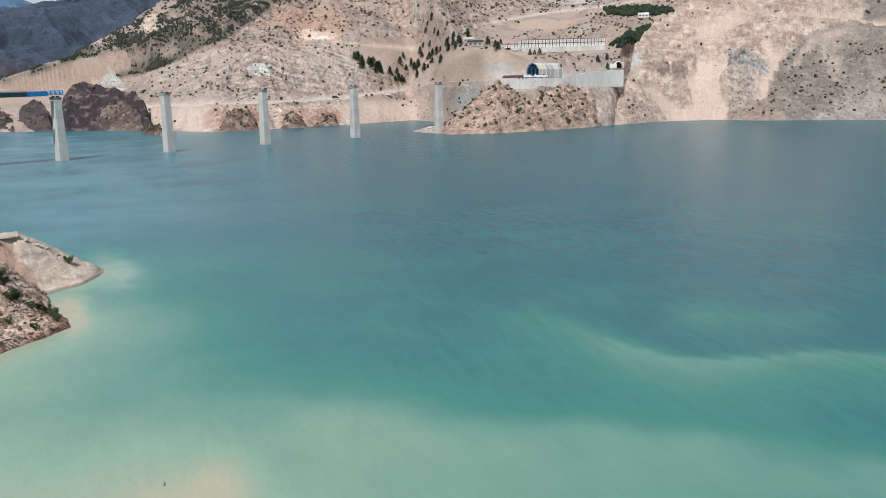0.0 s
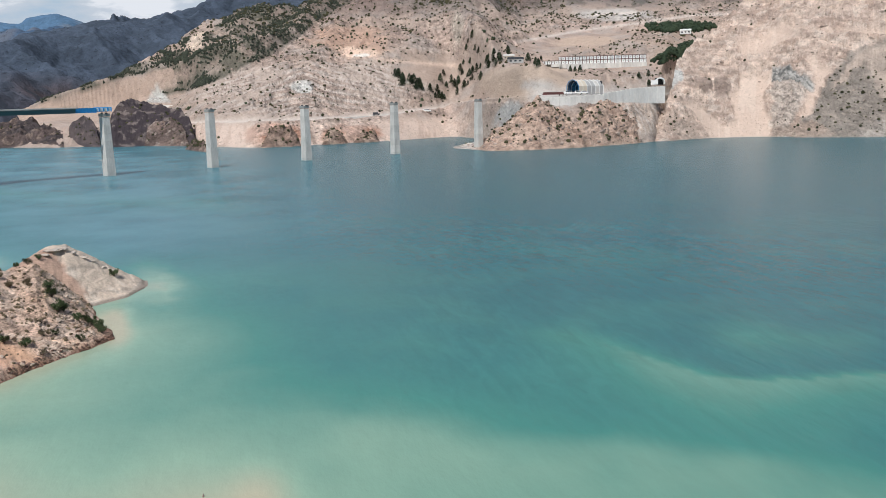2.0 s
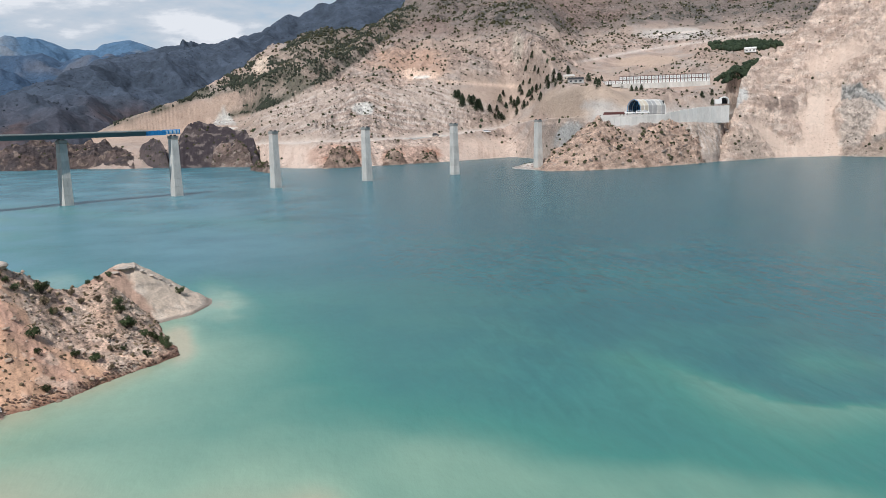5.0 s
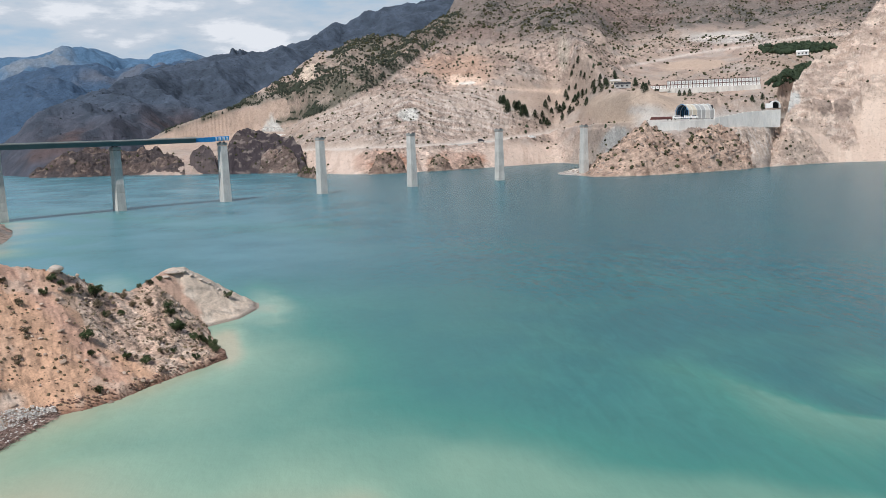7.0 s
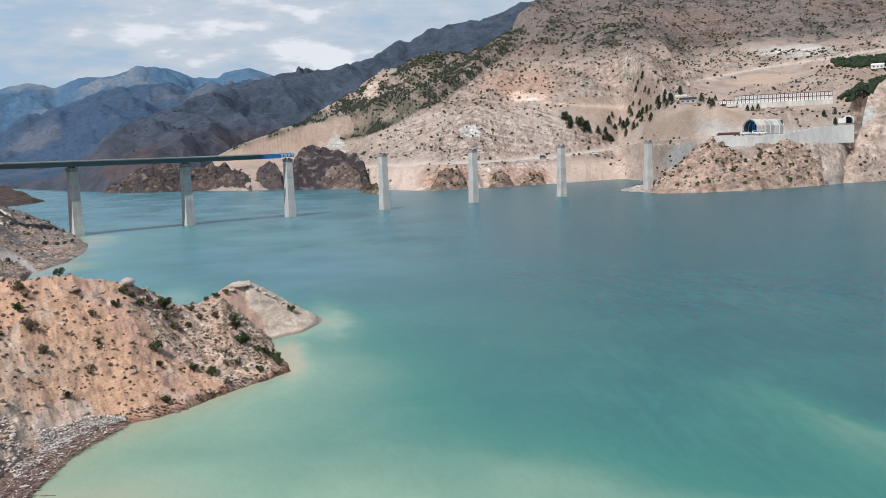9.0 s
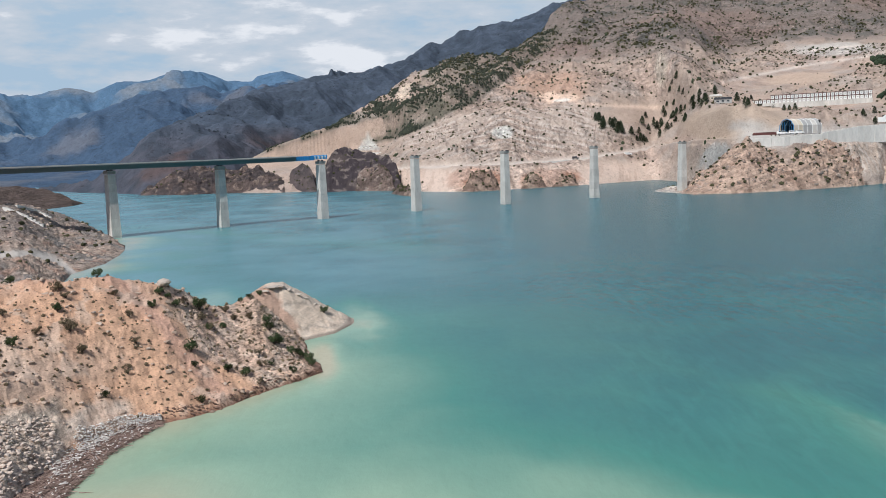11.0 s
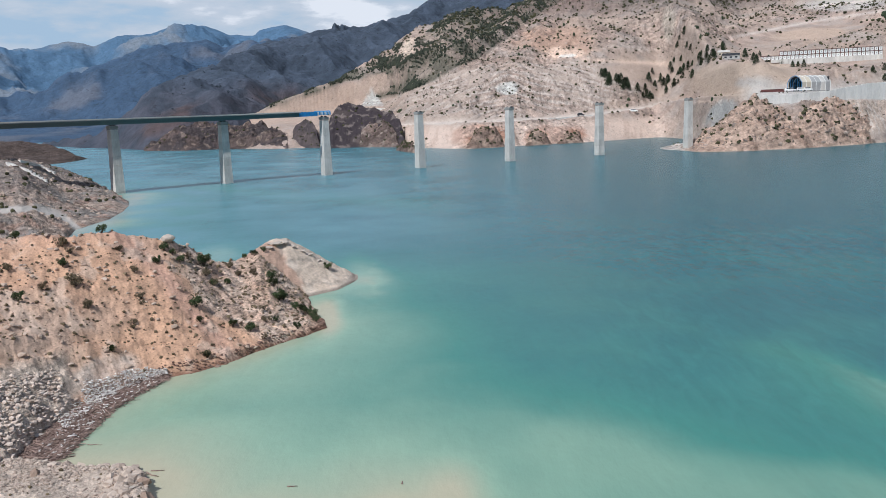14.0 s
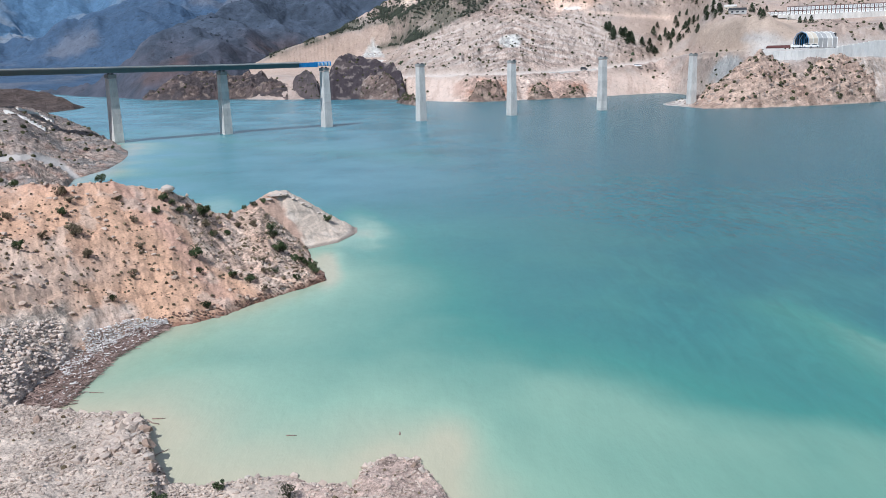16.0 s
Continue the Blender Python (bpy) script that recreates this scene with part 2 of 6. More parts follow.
# main hillside across the lake
SHORE = [(-22, 770), (-17, 735), (-13.4, 692), (-10, 682), (-8.2, 680), (-7.3, 674), (-5.8, 662), (-4.9, 628), (-3.4, 598), (-2.2, 583), (-1, 577), (2.5, 586), (5.6, 609), (7.8, 622), (9.9, 647),
         (12.2, 676), (13.5, 640), (15, 570), (17, 500), (18.3, 480), (20.2, 488), (22.4, 506), (24.4, 528), (26.0, 546), (26.8, 640), (28, 700), (36, 800)]
WALL_R = [(10, 690), (13.5, 672), (15, 600), (17, 526), (18.3, 514), (20.2, 522), (22.4, 540), (24.4, 562), (26.0, 580), (26.8, 660), (28, 720), (36, 820)]
CREST = [(-22, -3.2), (-19, -2.0), (-16, -0.2), (-13.9, 0.9), (-11.2, 1.75), (-8.6, 2.6), (-7.7, 3.2), (-6.7, 3.5), (-5.6, 4.15), (-4.5, 5.0), (-3.4, 5.3), (-1.1, 5.95), (3.1, 6.6), (4.7, 7.2),
         (7, 8.3), (9.3, 9.3), (12, 10.5), (16, 12), (36, 12.5)]
CREST_R = [(-22, 800), (-16, 790), (-11, 830), (-7, 850), (0, 930), (4.7, 1020), (7, 1150), (9.3, 1280), (12, 1450), (16, 1600), (36, 1750)]
h_az = np.linspace(-21, 34, 920)
rs, rc = table(SHORE, h_az), table(CREST_R, h_az)
zc = soften(up(rc, table(CREST, h_az)), 16)
rs, rc, wr = soften(rs, 12), soften(rc, 30), soften(table(WALL_R, h_az), 10)
right = step(10.5, 17.5, h_az)
BENCH_EL = [(-8, -1.05), (1.7, -1.05), (4.8, -0.95), (7.7, -0.79), (10.4, -0.48), (13, -0.45)]
zb = np.minimum(up(rs + 38, table(BENCH_EL, h_az)), zc * 0.6 + 2) * (1 - right) + 30.0 * right
mound = step(13.3, 14.5, h_az) * (1 - step(18.0, 20.5, h_az))
h_R = fan(h_az, rs - 14, rc + 200, 410, 1.35)
mid = lambda k: zb + 1 + (zc - zb) * k
left = 1 - right
h_Z = profile(h_R, [
    (rs - 14, np.full_like(rs, -7.0)), (rs, 0 * rs), ((rs + 37) * left + (wr - 0.6) * right, zb * left + (24.3 * step(16.6, 17.8, h_az) + 28.5 * (1 - step(16.6, 17.8, h_az))) * right), ((rs + 38) * left + (wr + 0.8) * right, zb * left + 30.2 * right), ((rs + 52) * left + (wr + 62) * right, zb + 0.6),
    ((rs + 58) * left + (wr + 80) * right, (zb + 3) * left + (40 + 12 * mound) * right),
    ((rs + 80) * left + (wr + 105) * right, mid(0.10) * left + (43 + 9 * mound) * right),
    ((rs + 140) * left + 706 * right, mid(0.30) * left + 50.2 * right),
    ((rs + 142) * left + 712 * right, mid(0.305) * left + 50.8 * right), ((rs + 146) * left + 719 * right, mid(0.31) * left + 56.5 * right),
    ((rs + 150) * left + 735 * right, mid(0.33) * left + 57.5 * right),
    ((rs * 0.4 + rc * 0.6) * left + 960 * right, mid(0.68) * left + 108 * right),
    ((rs * 0.36 + rc * 0.64) * left + 1060 * right, mid(0.70) * left + 118 * right),
    (rc, zc), (rc + 200, zc - 60 * (1 - step(7, 12, h_az)) + 60 * step(7, 12, h_az))])
h_Z = blur_rows(h_Z, 3) * left + blur_rows(h_Z, 1) * right
flank = step(100, 190, h_R - wr) * step(8, 10.5, h_az) * (1 - step(17.5, 20, h_az))
h_Z = h_Z + (blur_rows(h_Z.T, 34).T - h_Z) * flank
x, y = xy_of(h_az, h_R)
across = np.radians(h_az)[None, :] * 700 + 0 * h_R
rise = step(2, 40, h_Z)
el = np.degrees(np.arctan2(h_Z - EYE, h_R))
bench = np.exp(-((h_R - rs - 45) / 9) ** 4) * (1 - right) * step(-8, -5, h_az)
flat = np.clip(np.maximum(bench, right * step(-4, 0, h_R - wr) * (1 - step(62, 74, h_R - wr))), 0, 1)
smooth = np.maximum.reduce([blob(h_az, el, 17.2, 1.2, 3.6, 1.1), blob(h_az, el, 11.0, 2.0, 3.0, 0.8), blob(h_az, el, 23.8, 5.6, 3.5, 0.7), blob(h_az, el, 20.5, 3.6, 4.0, 0.7, 0.1),
                            blob(h_az, el, -12.0, 0.3, 4.0, 1.3, 0.25), blob(h_az, el, -2.6, -1.8, 1.2, 1.0), blob(h_az, el, 9.5, -1.7, 2.4, 0.8), flat, step(655, 680, h_R) * (1 - step(735, 760, h_R)) * step(17, 18.5, h_az) * (1 - step(25.4, 26, h_az))])
level = np.maximum(flat, smooth * step(655, 680, h_R) * (1 - step(735, 760, h_R)) * step(17, 18.5, h_az))
ruff = (1 - 0.85 * smooth) * (1 - level)
h_Z = h_Z + ruff * ((rise * (0.35 + 0.65 * step(-7, -2, h_az))) * 13 * (ridged(across * 1.2, h_R * 0.5, 90, 6, 3, 0.58) - 0.4) + step(0, 6, h_Z) * 4.0 * (ridged(x, y, 20, 5, 9, 0.6) - 0.2)) + (1 - level) * step(50, 150, h_Z) * 42 * (ridged(across, h_R * 0.45, 230, 5, 21) - 0.45)
# the spur that comes down towards the third pier, and the gully behind it
spur_at = 4.9 - (7.0 - el) * 1.62
h_Z = h_Z + step(10, 60, h_Z) * (1 - right) * (11 * np.exp(-((h_az - spur_at) / 0.8) ** 2) - 5 * np.exp(-((h_az - spur_at + 1.8) / 1.0) ** 2)) * step(-7, -3, h_az)
dome = across - 27
fold = h_Z + np.where(dome < 0, -0.65, 0.42) * dome * np.exp(-(np.maximum(h_Z - 20, 0) / 80) ** 2) - 0.1 * h_R
beds = ledges(fold + 6 * fbm(x, y, 70, 4, 71) + 1.2 * fbm(x, y, 14, 3, 72), 6.0)
h_Z = h_Z + ruff * step(12, 30, h_Z) * (0.35 + 0.65 * blob(h_az, el, 2.2, 1.2, 7.5, 2.0, 0, 0.6)) * 1.6 * beds
el = np.degrees(np.arctan2(h_Z - EYE, h_R))
x, y = leaning(h_az, h_R, h_Z)
n1, n2, n3 = fbm(x, y, 90, 5, 31), fbm(x, y, 25, 4, 41), fbm(x, y, 240, 4, 51)
ng = fbm(x, y, 30, 5, 61)
def near_line(pairs, az, e, wide):
    """1 on a line given by bearing and elevation, falling off with its width."""
    return np.exp(-((e - table(pairs, az)) / wide) ** 2)


tint = np.broadcast_to(TAN * 0.93, h_R.shape + (3,)).copy()
tint = mix(tint, PINK * 0.95, step(-0.1, 0.6, n1) * 0.6)
tint = mix(tint, (0.24, 0.185, 0.155), step(0.05, 0.4, n2 + 0.3 * n1) * 0.55)
tint = mix(tint, GREY, step(0.0, 0.5, ng) * 0.5)
grey_hill = blob(h_az, el, 3.0, 1.0, 6.6, 1.9, -0.02, 0.5, 0.35 * n1)
tint = mix(tint, (0.39, 0.325, 0.28), grey_hill * 0.7)
bed_u = el + np.where(h_az < 2.1, -0.42, 0.40) * (h_az - 2.1) * (0.75 + 0.25 * step(0, 2, el)) + 0.32 * n1 + 0.10 * n2
bands = 0.5 + 0.5 * np.sin(bed_u * 15)
thin = 0.5 + 0.5 * np.sin(bed_u * 27 + n2)
tint = mix(tint, PALE * 0.93, (0.15 + 0.85 * grey_hill) * ruff * step(0.5, 0.75, bands) * step(-0.6, 0.0, n2 + 0.5 * ng) * 0.55)
tint = mix(tint, (0.20, 0.15, 0.125), ruff * (0.12 + 0.75 * grey_hill) * step(0.72, 0.92, thin) * step(-0.3, 0.1, n2))
tint = mix(tint, (0.29, 0.215, 0.175), ruff * grey_hill * step(0.75, 0.95, 1 - bands) * step(-0.3, 0.3, n1) * 0.7)
tint = mix(tint, (0.50, 0.50, 0.47), blob(h_az, el, 2.0, 1.15, 0.75, 0.45, 0, 0.4, 0.3 * n2) * 0.8)
tint = mix(tint, (0.40, 0.26, 0.19), blob(h_az, el, 5.3, 4.3, 2.5, 0.95, -0.1, 0.9, 0.4 * n2) * 0.7)
tint = mix(tint, PALE * np.array((1.1, 0.93, 0.82)), blob(h_az, el, 5.7, 3.45, 1.1, 0.32, -0.06, 0.6, 0.5 * n2))
tint = mix(tint, (0.62, 0.58, 0.53), blob(h_az, el, 6.0, 3.22, 0.5, 0.10, 0, 0.4, 0.3 * n2))
upper = step(5.4, 7.0, el + 0.6 * n3 + 0.4 * n1 + 0.03 * np.maximum(h_az - 8, 0))
tint = mix(tint, (0.135, 0.115, 0.105), upper * 0.85)
tint = mix(tint, (0.075, 0.078, 0.070), upper * step(0.1, 0.3, n2 + 0.4 * n1) * 0.7)
tint = mix(tint, (0.25, 0.155, 0.125), step(0.15, 0.5, n3 + 0.3 * n2) * upper * 0.3)
tint = mix(tint, (0.42, 0.36, 0.30), blob(h_az, el, 12.6, 4.9, 0.35, 1.0, 0, 0.8, 0.3 * n2))
tint = mix(tint, (0.24, 0.18, 0.15), blob(h_az, el, 8.2, 4.75, 1.0, 0.5, -0.8, 0.6, 0.4 * n2) * 0.6)
tint = mix(tint, (0.40, 0.37, 0.34), blob(h_az, el, 23.0, 5.4, 2.6, 0.36, -0.05, 0.6, 0.2 * n2))
tint = mix(tint, PALE, near_line([(14, 3.6), (17.5, 4.0), (21.1, 4.52), (23.0, 4.67), (28, 5.16)], h_az, el, 0.08) * step(15.5, 17, h_az) * 0.75)
tint = mix(tint, PALE * 1.05, near_line([(20, 5.2), (22, 5.45), (24, 5.5)], h_az, el, 0.05) * step(20.8, 21.3, h_az) * (1 - step(24, 25, h_az)))
tint = mix(tint, (0.42, 0.32, 0.25), blob(h_az, el, 21.0, 3.75, 2.2, 0.35, 0, 0.5, 0.3 * n2) * 0.8)
tint = mix(tint, (0.365, 0.29, 0.23), blob(h_az, el, 17.2, 1.2, 3.4, 1.15, 0, 0.4) * 0.9)
tint = mix(tint, (0.335, 0.262, 0.215), blob(h_az, el, 10.6, 1.95, 2.5, 0.55, -0.05, 0.5) * 0.85)
tint = mix(tint, PALE * np.array((1.0, 0.86, 0.77)), near_line([(6, 3.0), (7.57, 2.91), (9.72, 2.67), (12.62, 2.41)], h_az, el, 0.12) * step(6.5, 7.2, h_az) * (1 - step(12.6, 13.2, h_az)) * 0.8)
tint = mix(tint, (0.30, 0.285, 0.27), blob(h_az, el, 17.9, 1.0, 1.1, 0.32, 0, 0.9, 0.4 * n2) * 0.75)
tint = mix(tint, (0.37, 0.37, 0.355), blob(h_az, el, 16.2, -1.2, 1.1, 0.9, 0.3, 0.5, 0.5 * n2) * 0.8)
wood_low = [(-16, -0.2), (-13, 0.6), (-11.17, 1.25), (-8.6, 2.1), (-6.3, 2.55), (-6.0, 1.05), (-3.4, 1.85), (-2.1, 2.6), (-0.6, 3.1), (1.5, 4.15), (3.7, 5.7), (6, 7.0)]
wood_high = [(-16, 0.6), (-13, 1.2), (-10.75, 1.85), (-8.6, 2.6), (-6.2, 3.5), (-3.8, 4.45), (-1.85, 5.4), (1, 6.2), (4, 6.9), (6, 7.3)]
w_lo, w_hi = table(wood_low, h_az) + 0.2 * n2, table(wood_high, h_az) + 0.2 * n2 + 0.9 * step(-4, -2, h_az) + 0.45 * step(-9, -7.5, h_az) * (1 - step(-4, -2, h_az))
wooded = step(-0.08, 0.12, el - w_lo) * step(-0.08, 0.12, w_hi - el) * step(-15.5, -13, h_az) * (1 - step(5, 6.5, h_az)) * (0.4 + 0.6 * step(-0.25, 0.15, n2 + 0.5 * ng))
wooded = wooded * (1 - 0.85 * blob(h_az, el, -6.3, 1.85, 0.9, 0.45, 0.4, 0.5, 0.3 * n2)) * (1 - blob(h_az, el, -4.7, 4.3, 0.6, 0.6, 0.5, 0.5, 0.3 * n2))
wooded = np.maximum(wooded, step(-0.1, 0.1, 0.26 - np.abs(el - table([(-7.6, 0.95), (-5.9, 1.15), (-3.4, 2.0), (-0.6, 3.3), (1, 4.1)], h_az) + 0.15 * n2)) * step(-7.5, -6.8, h_az) * (1 - step(0, 1, h_az)))
tint = mix(tint, (0.105, 0.100, 0.078), wooded * 0.9)
tint = mix(tint, (0.50, 0.41, 0.33), blob(h_az, el, -4.7, 4.3, 0.5, 0.55, 0.5, 0.5, 0.3 * n2) * 0.85)
cut_slope = step(-0.1, 0.1, table([(-17, -0.4), (-14.2, 0.35), (-11.17, 1.1), (-8.61, 2.0), (-6.3, 2.5), (-5.8, 2.0), (-5.5, 0.9)], h_az) + 0.12 * n2 - el) * step(-0.9, -0.3, el) * step(-18, -16, h_az) * (1 - step(-6.5, -5.5, h_az - 0.5 * (el - 2.5))) * (1 - wooded)
tint = mix(tint, (0.385, 0.295, 0.238), cut_slope * 0.92 * (0.75 + 0.25 * step(-0.3, 0.3, n2)))
low = 1 - step(12, 19, h_Z)
tint = mix(tint, (0.51, 0.405, 0.34), low * (1 - right) * 0.9)
tint = mix(tint, (0.30, 0.24, 0.205), low * (1 - step(-9.5, -7.5, h_az)) * 0.85)
rust_at = np.maximum.reduce([blob(h_az, el, 0.2, -1.9, 2.0, 0.75, 0, 0.5, 0.4 * n2), blob(h_az, el, 4.2, -2.1, 1.2, 0.6, 0, 0.5, 0.4 * n2), blob(h_az, el, 6.0, -2.0, 1.4, 0.5, 0, 0.5, 0.4 * n2)])
tint = mix(tint, RUST * 1.1, rust_at * (0.5 + 0.5 * step(-0.3, 0.2, n2)))
scree_cone = step(-0.1, 0.1, 0.78 * (1.5 - el) / 1.1 - np.abs(h_az + 7.35 + 0.12 * n2)) * step(0.25, 0.45, el)
tint = mix(tint, (0.42, 0.415, 0.39), scree_cone * (0.7 + 0.3 * step(-0.2, 0.2, n2)))
tint = mix(tint, PALE * 0.98, bench * 0.9)
gully_line = step(0.05, 0.3, fbm(across * 1.6, h_R * 0.35, 9, 4, 67))
tint = mix(tint, (0.36, 0.265, 0.215), low * (1 - right) * gully_line * (1 - bench) * 0.45)
tint = mix(tint, (0.40, 0.39, 0.37), step(16.8, 18.2, h_az) * flat * 0.8)
rubble = step(22.8, 23.6, h_az) * (1 - step(-4, -1, h_R - wr)) * step(3, 8, h_Z)
tint = mix(tint, (0.40, 0.325, 0.27), rubble * 0.8)
tint = mix(tint, (0.55, 0.51, 0.47), rubble * step(0.12, 0.3, fbm(across * 3 + h_R * 1.5, h_R * 0.8, 7, 4, 64)) * 0.4)
rock = np.clip(ruff * (0.55 + 0.45 * step(-0.3, 0.3, n1)), 0.3, 1)
sheet("hillside", h_az, h_R, h_Z, tint, EARTH_FAR, "bare tan and grey layered rocky hillside with a road bench above the lake", rock=rock, fold=fold + 5 * fbm(x, y, 70, 4, 71))
HILL = Land(h_az, h_R, h_Z)
hill_rock = rock
h_bush = (0.22 + 0.8 * step(0.0, 0.4, n2) + 0.3 * step(2.0, 3.0, el)) * (1 - 0.95 * smooth) * (1 - bench) * step(3, 8, h_Z) * (1 - cut_slope) * (1 - 0.6 * low) * (1 - scree_cone)
h_bush = h_bush + 1.0 * wooded + 1.2 * upper * step(-0.1, 0.3, n2 + 0.5 * n1)
for e0 in (6.75, 7.35, 7.75, 5.5, 4.9, 4.1, 3.3):
    h_bush = h_bush + 4.0 * np.exp(-((el - e0 + 0.06 * (h_az - 9.5)) / 0.09) ** 2) * step(6.5, 9, h_az) * (1 - step(12, 13.5, h_az)) * step(-0.3, 0.2, n2)
grove = np.maximum(blob(h_az, el, 27.3, 2.85, 1.5, 0.36, 0.38, 0.3, 0.3 * n2), blob(h_az, el, 27.3, 4.4, 1.9, 0.26, -0.03, 0.3, 0.3 * n2))
h_bush = h_bush * (1 - grove)

h_bush = h_bush * (1 - step(16.5, 17.5, h_az) * (h_R < wr + 3))

# headland in front of the works
HEAD_R = [(11, 512), (11.6, 505), (13.3, 488), (14.7, 467), (17.6, 471), (21.1, 490), (24.5, 524), (25.8, 556), (27.2, 585)]
HEAD = [(11, -3.6), (11.8, -3.15), (13.2, -2.85), (14.1, -2.75), (15.2, -2.0), (15.9, -1.5), (17.2, -0.3), (18.0, 0.1), (18.5, -0.2), (20, -0.9), (21.1, -0.6), (22.2, -0.05), (23.0, -0.3), (24.3, -0.8), (25.3, -1.5), (26, -2.2), (27.2, -3.0)]
d_az = np.linspace(11.3, 27.0, 420)
rf = table(HEAD_R, d_az)
d_c = rf + 34 - 14 * (1 - step(11.5, 15, d_az))
d_zc = np.maximum(up(d_c, table(HEAD, d_az)), -1)
d_R = fan(d_az, rf - 10, rf + 75, 150)
d_Z = blur_rows(profile(d_R, [(rf - 10, 0 * rf - 6), (rf, 0 * rf - 0.2), (d_c * 0.4 + rf * 0.6, d_zc * 0.52), (d_c, d_zc), (rf + 75, d_zc * 0.2 - 4)]), 3)
x, y = xy_of(d_az, d_R)
d_Z += step(0, 8, d_Z) * (4.2 * (ridged(x, y, 22, 5, 77, 0.6) - 0.45) + 1.0 * fbm(x, y, 5, 3, 78))
d_Z += step(1, 6, d_Z) * 1.8 * ledges(d_Z - 0.30 * x + 0.3 * y + 2.5 * fbm(x, y, 20, 4, 73), 4.0)
x, y = leaning(d_az, d_R, d_Z)
n1, n2 = fbm(x, y, 22, 5, 81), fbm(x, y, 7, 4, 82)
tint = mix(np.broadcast_to(np.array((0.40, 0.295, 0.232)), d_R.shape + (3,)).copy(), (0.31, 0.215, 0.165), step(-0.1, 0.5, n1))
tint = mix(tint, (0.43, 0.32, 0.255), step(0.0, 0.3, n2) * 0.6)
tint = mix(tint, PALE * 0.85, 1 - step(13.2, 14.6, d_az + 0.3 * n1))
sheet("headland", d_az, d_R, d_Z, tint, EARTH_FAR, "brown craggy rock headland rising out of the lake", "headland")
HEADLAND = Land(d_az, d_R, d_Z)

# dark crag by the third pier
def crag(name, az, front, crest, depth, hues, label, seed, land_rock=1.0, rugged=7.0):
    r0 = table(front, az)
    rc0 = r0 + table(depth, az)
    top = np.maximum(up(rc0, table(crest, az)), -2)
    R = fan(az, r0 - 8, rc0 + 45, 130)
    Z = blur_rows(profile(R, [(r0 - 8, 0 * r0 - 6), (r0, 0 * r0 - 0.2), (r0 * 0.6 + rc0 * 0.4, top * 0.55), (rc0, top), (rc0 + 45, top * 0.4 - 5)]), 2)
    u, v = xy_of(az, R)
    Z = Z + step(0, 6, Z) * (rugged * (ridged(u, v, 26, 5, seed, 0.6) - 0.45) + 1.2 * fbm(u, v, 5, 3, seed + 8))
    u, v = leaning(az, R, Z)
    a, b_ = fbm(u, v, 24, 5, seed + 20), fbm(u, v, 7, 4, seed + 30)
    hue = mix(np.broadcast_to(np.array(hues[0]), R.shape + (3,)).copy(), hues[1], step(-0.1, 0.35, a))
    hue = mix(hue, hues[2], step(0.2, 0.6, b_) * 0.5)
    sheet(name, az, R, Z, hue, EARTH_FAR, label, "crag", rock=land_rock)
    return Land(az, R, Z)


CRAGS = []
CRAGS += [crag("crag", np.linspace(-11.0, -5.2, 240), [(-11, 664), (-9, 661), (-8, 658), (-6, 640), (-5.2, 622)], [(-11.0, -2.6), (-10.6, -1.6), (-10.2, -0.3), (-9.65, 0.31), (-8.9, 0.65), (-8.0, 0.45), (-6.9, 0.0), (-6.0, -0.15), (-5.5, -0.8), (-5.2, -1.8)],
     [(-11, 15), (-9, 40), (-5.2, 25)], ((0.044, 0.036, 0.040), (0.068, 0.054, 0.053), (0.24, 0.20, 0.18)), "dark purple-brown rock crag at the water", 501, 0.3, 4.5)]
CRAGS += [crag("crag", np.linspace(-8.5, -5.5, 170), [(-8.5, 658), (-7.3, 648), (-6.0, 634), (-5.5, 628)], [(-8.5, -2.6), (-8.2, -1.5), (-7.6, -0.85), (-7.06, -0.6), (-6.3, -0.75), (-5.8, -1.4), (-5.5, -2.8)],
     [(-8.5, 8), (-7, 26), (-5.5, 8)], ((0.11, 0.082, 0.072), (0.19, 0.14, 0.118), (0.36, 0.30, 0.26)), "brown broken rock crag at the water", 541, 1.0, 5.0)]
CRAGS += [crag("crag", np.linspace(-13.5, -10.9, 150), [(-13.5, 705), (-11, 676)], [(-13.5, -2.4), (-13.0, -1.6), (-12.6, -0.8), (-11.8, -0.3), (-11.45, -0.6), (-11.2, -1.2), (-10.9, -2.4)],
     [(-13.5, 8), (-12, 30), (-10.9, 8)], ((0.060, 0.050, 0.052), (0.085, 0.068, 0.066), (0.15, 0.12, 0.11)), "dark smooth rock wedge at the water", 551, 0.3, 2.5)]
CRAGS += [crag("outcrop", np.linspace(-6.15, -4.4, 110), [(-6.15, 598), (-5.3, 560), (-4.4, 536)], [(-6.15, -2.9), (-5.6, -2.45), (-5.3, -2.15), (-4.95, -2.4), (-4.7, -2.2), (-4.4, -3.1)],
     [(-6.2, 7), (-5.2, 10), (-4.4, 6)], ((0.13, 0.095, 0.08), (0.22, 0.16, 0.13), (0.30, 0.23, 0.19)), "small dark brown rock standing in the shallows", 556, 1.0, 1.6)]
CRAGS += [crag("outcrop", np.linspace(-22.5, -13.2, 300), [(-22.5, 780), (-19.9, 742), (-17.5, 735), (-15, 715), (-13.2, 690)], [(-22.5, -1.9), (-20.5, -0.8), (-18.5, -0.35), (-16.5, -0.7), (-14.8, -0.5), (-13.2, -1.6)], [(-22.5, 20), (-17, 45), (-13.2, 25)],
     ((0.058, 0.048, 0.049), (0.090, 0.068, 0.062), (0.26, 0.20, 0.16)), "low dark and tan broken rocks along the far shore", 561)]
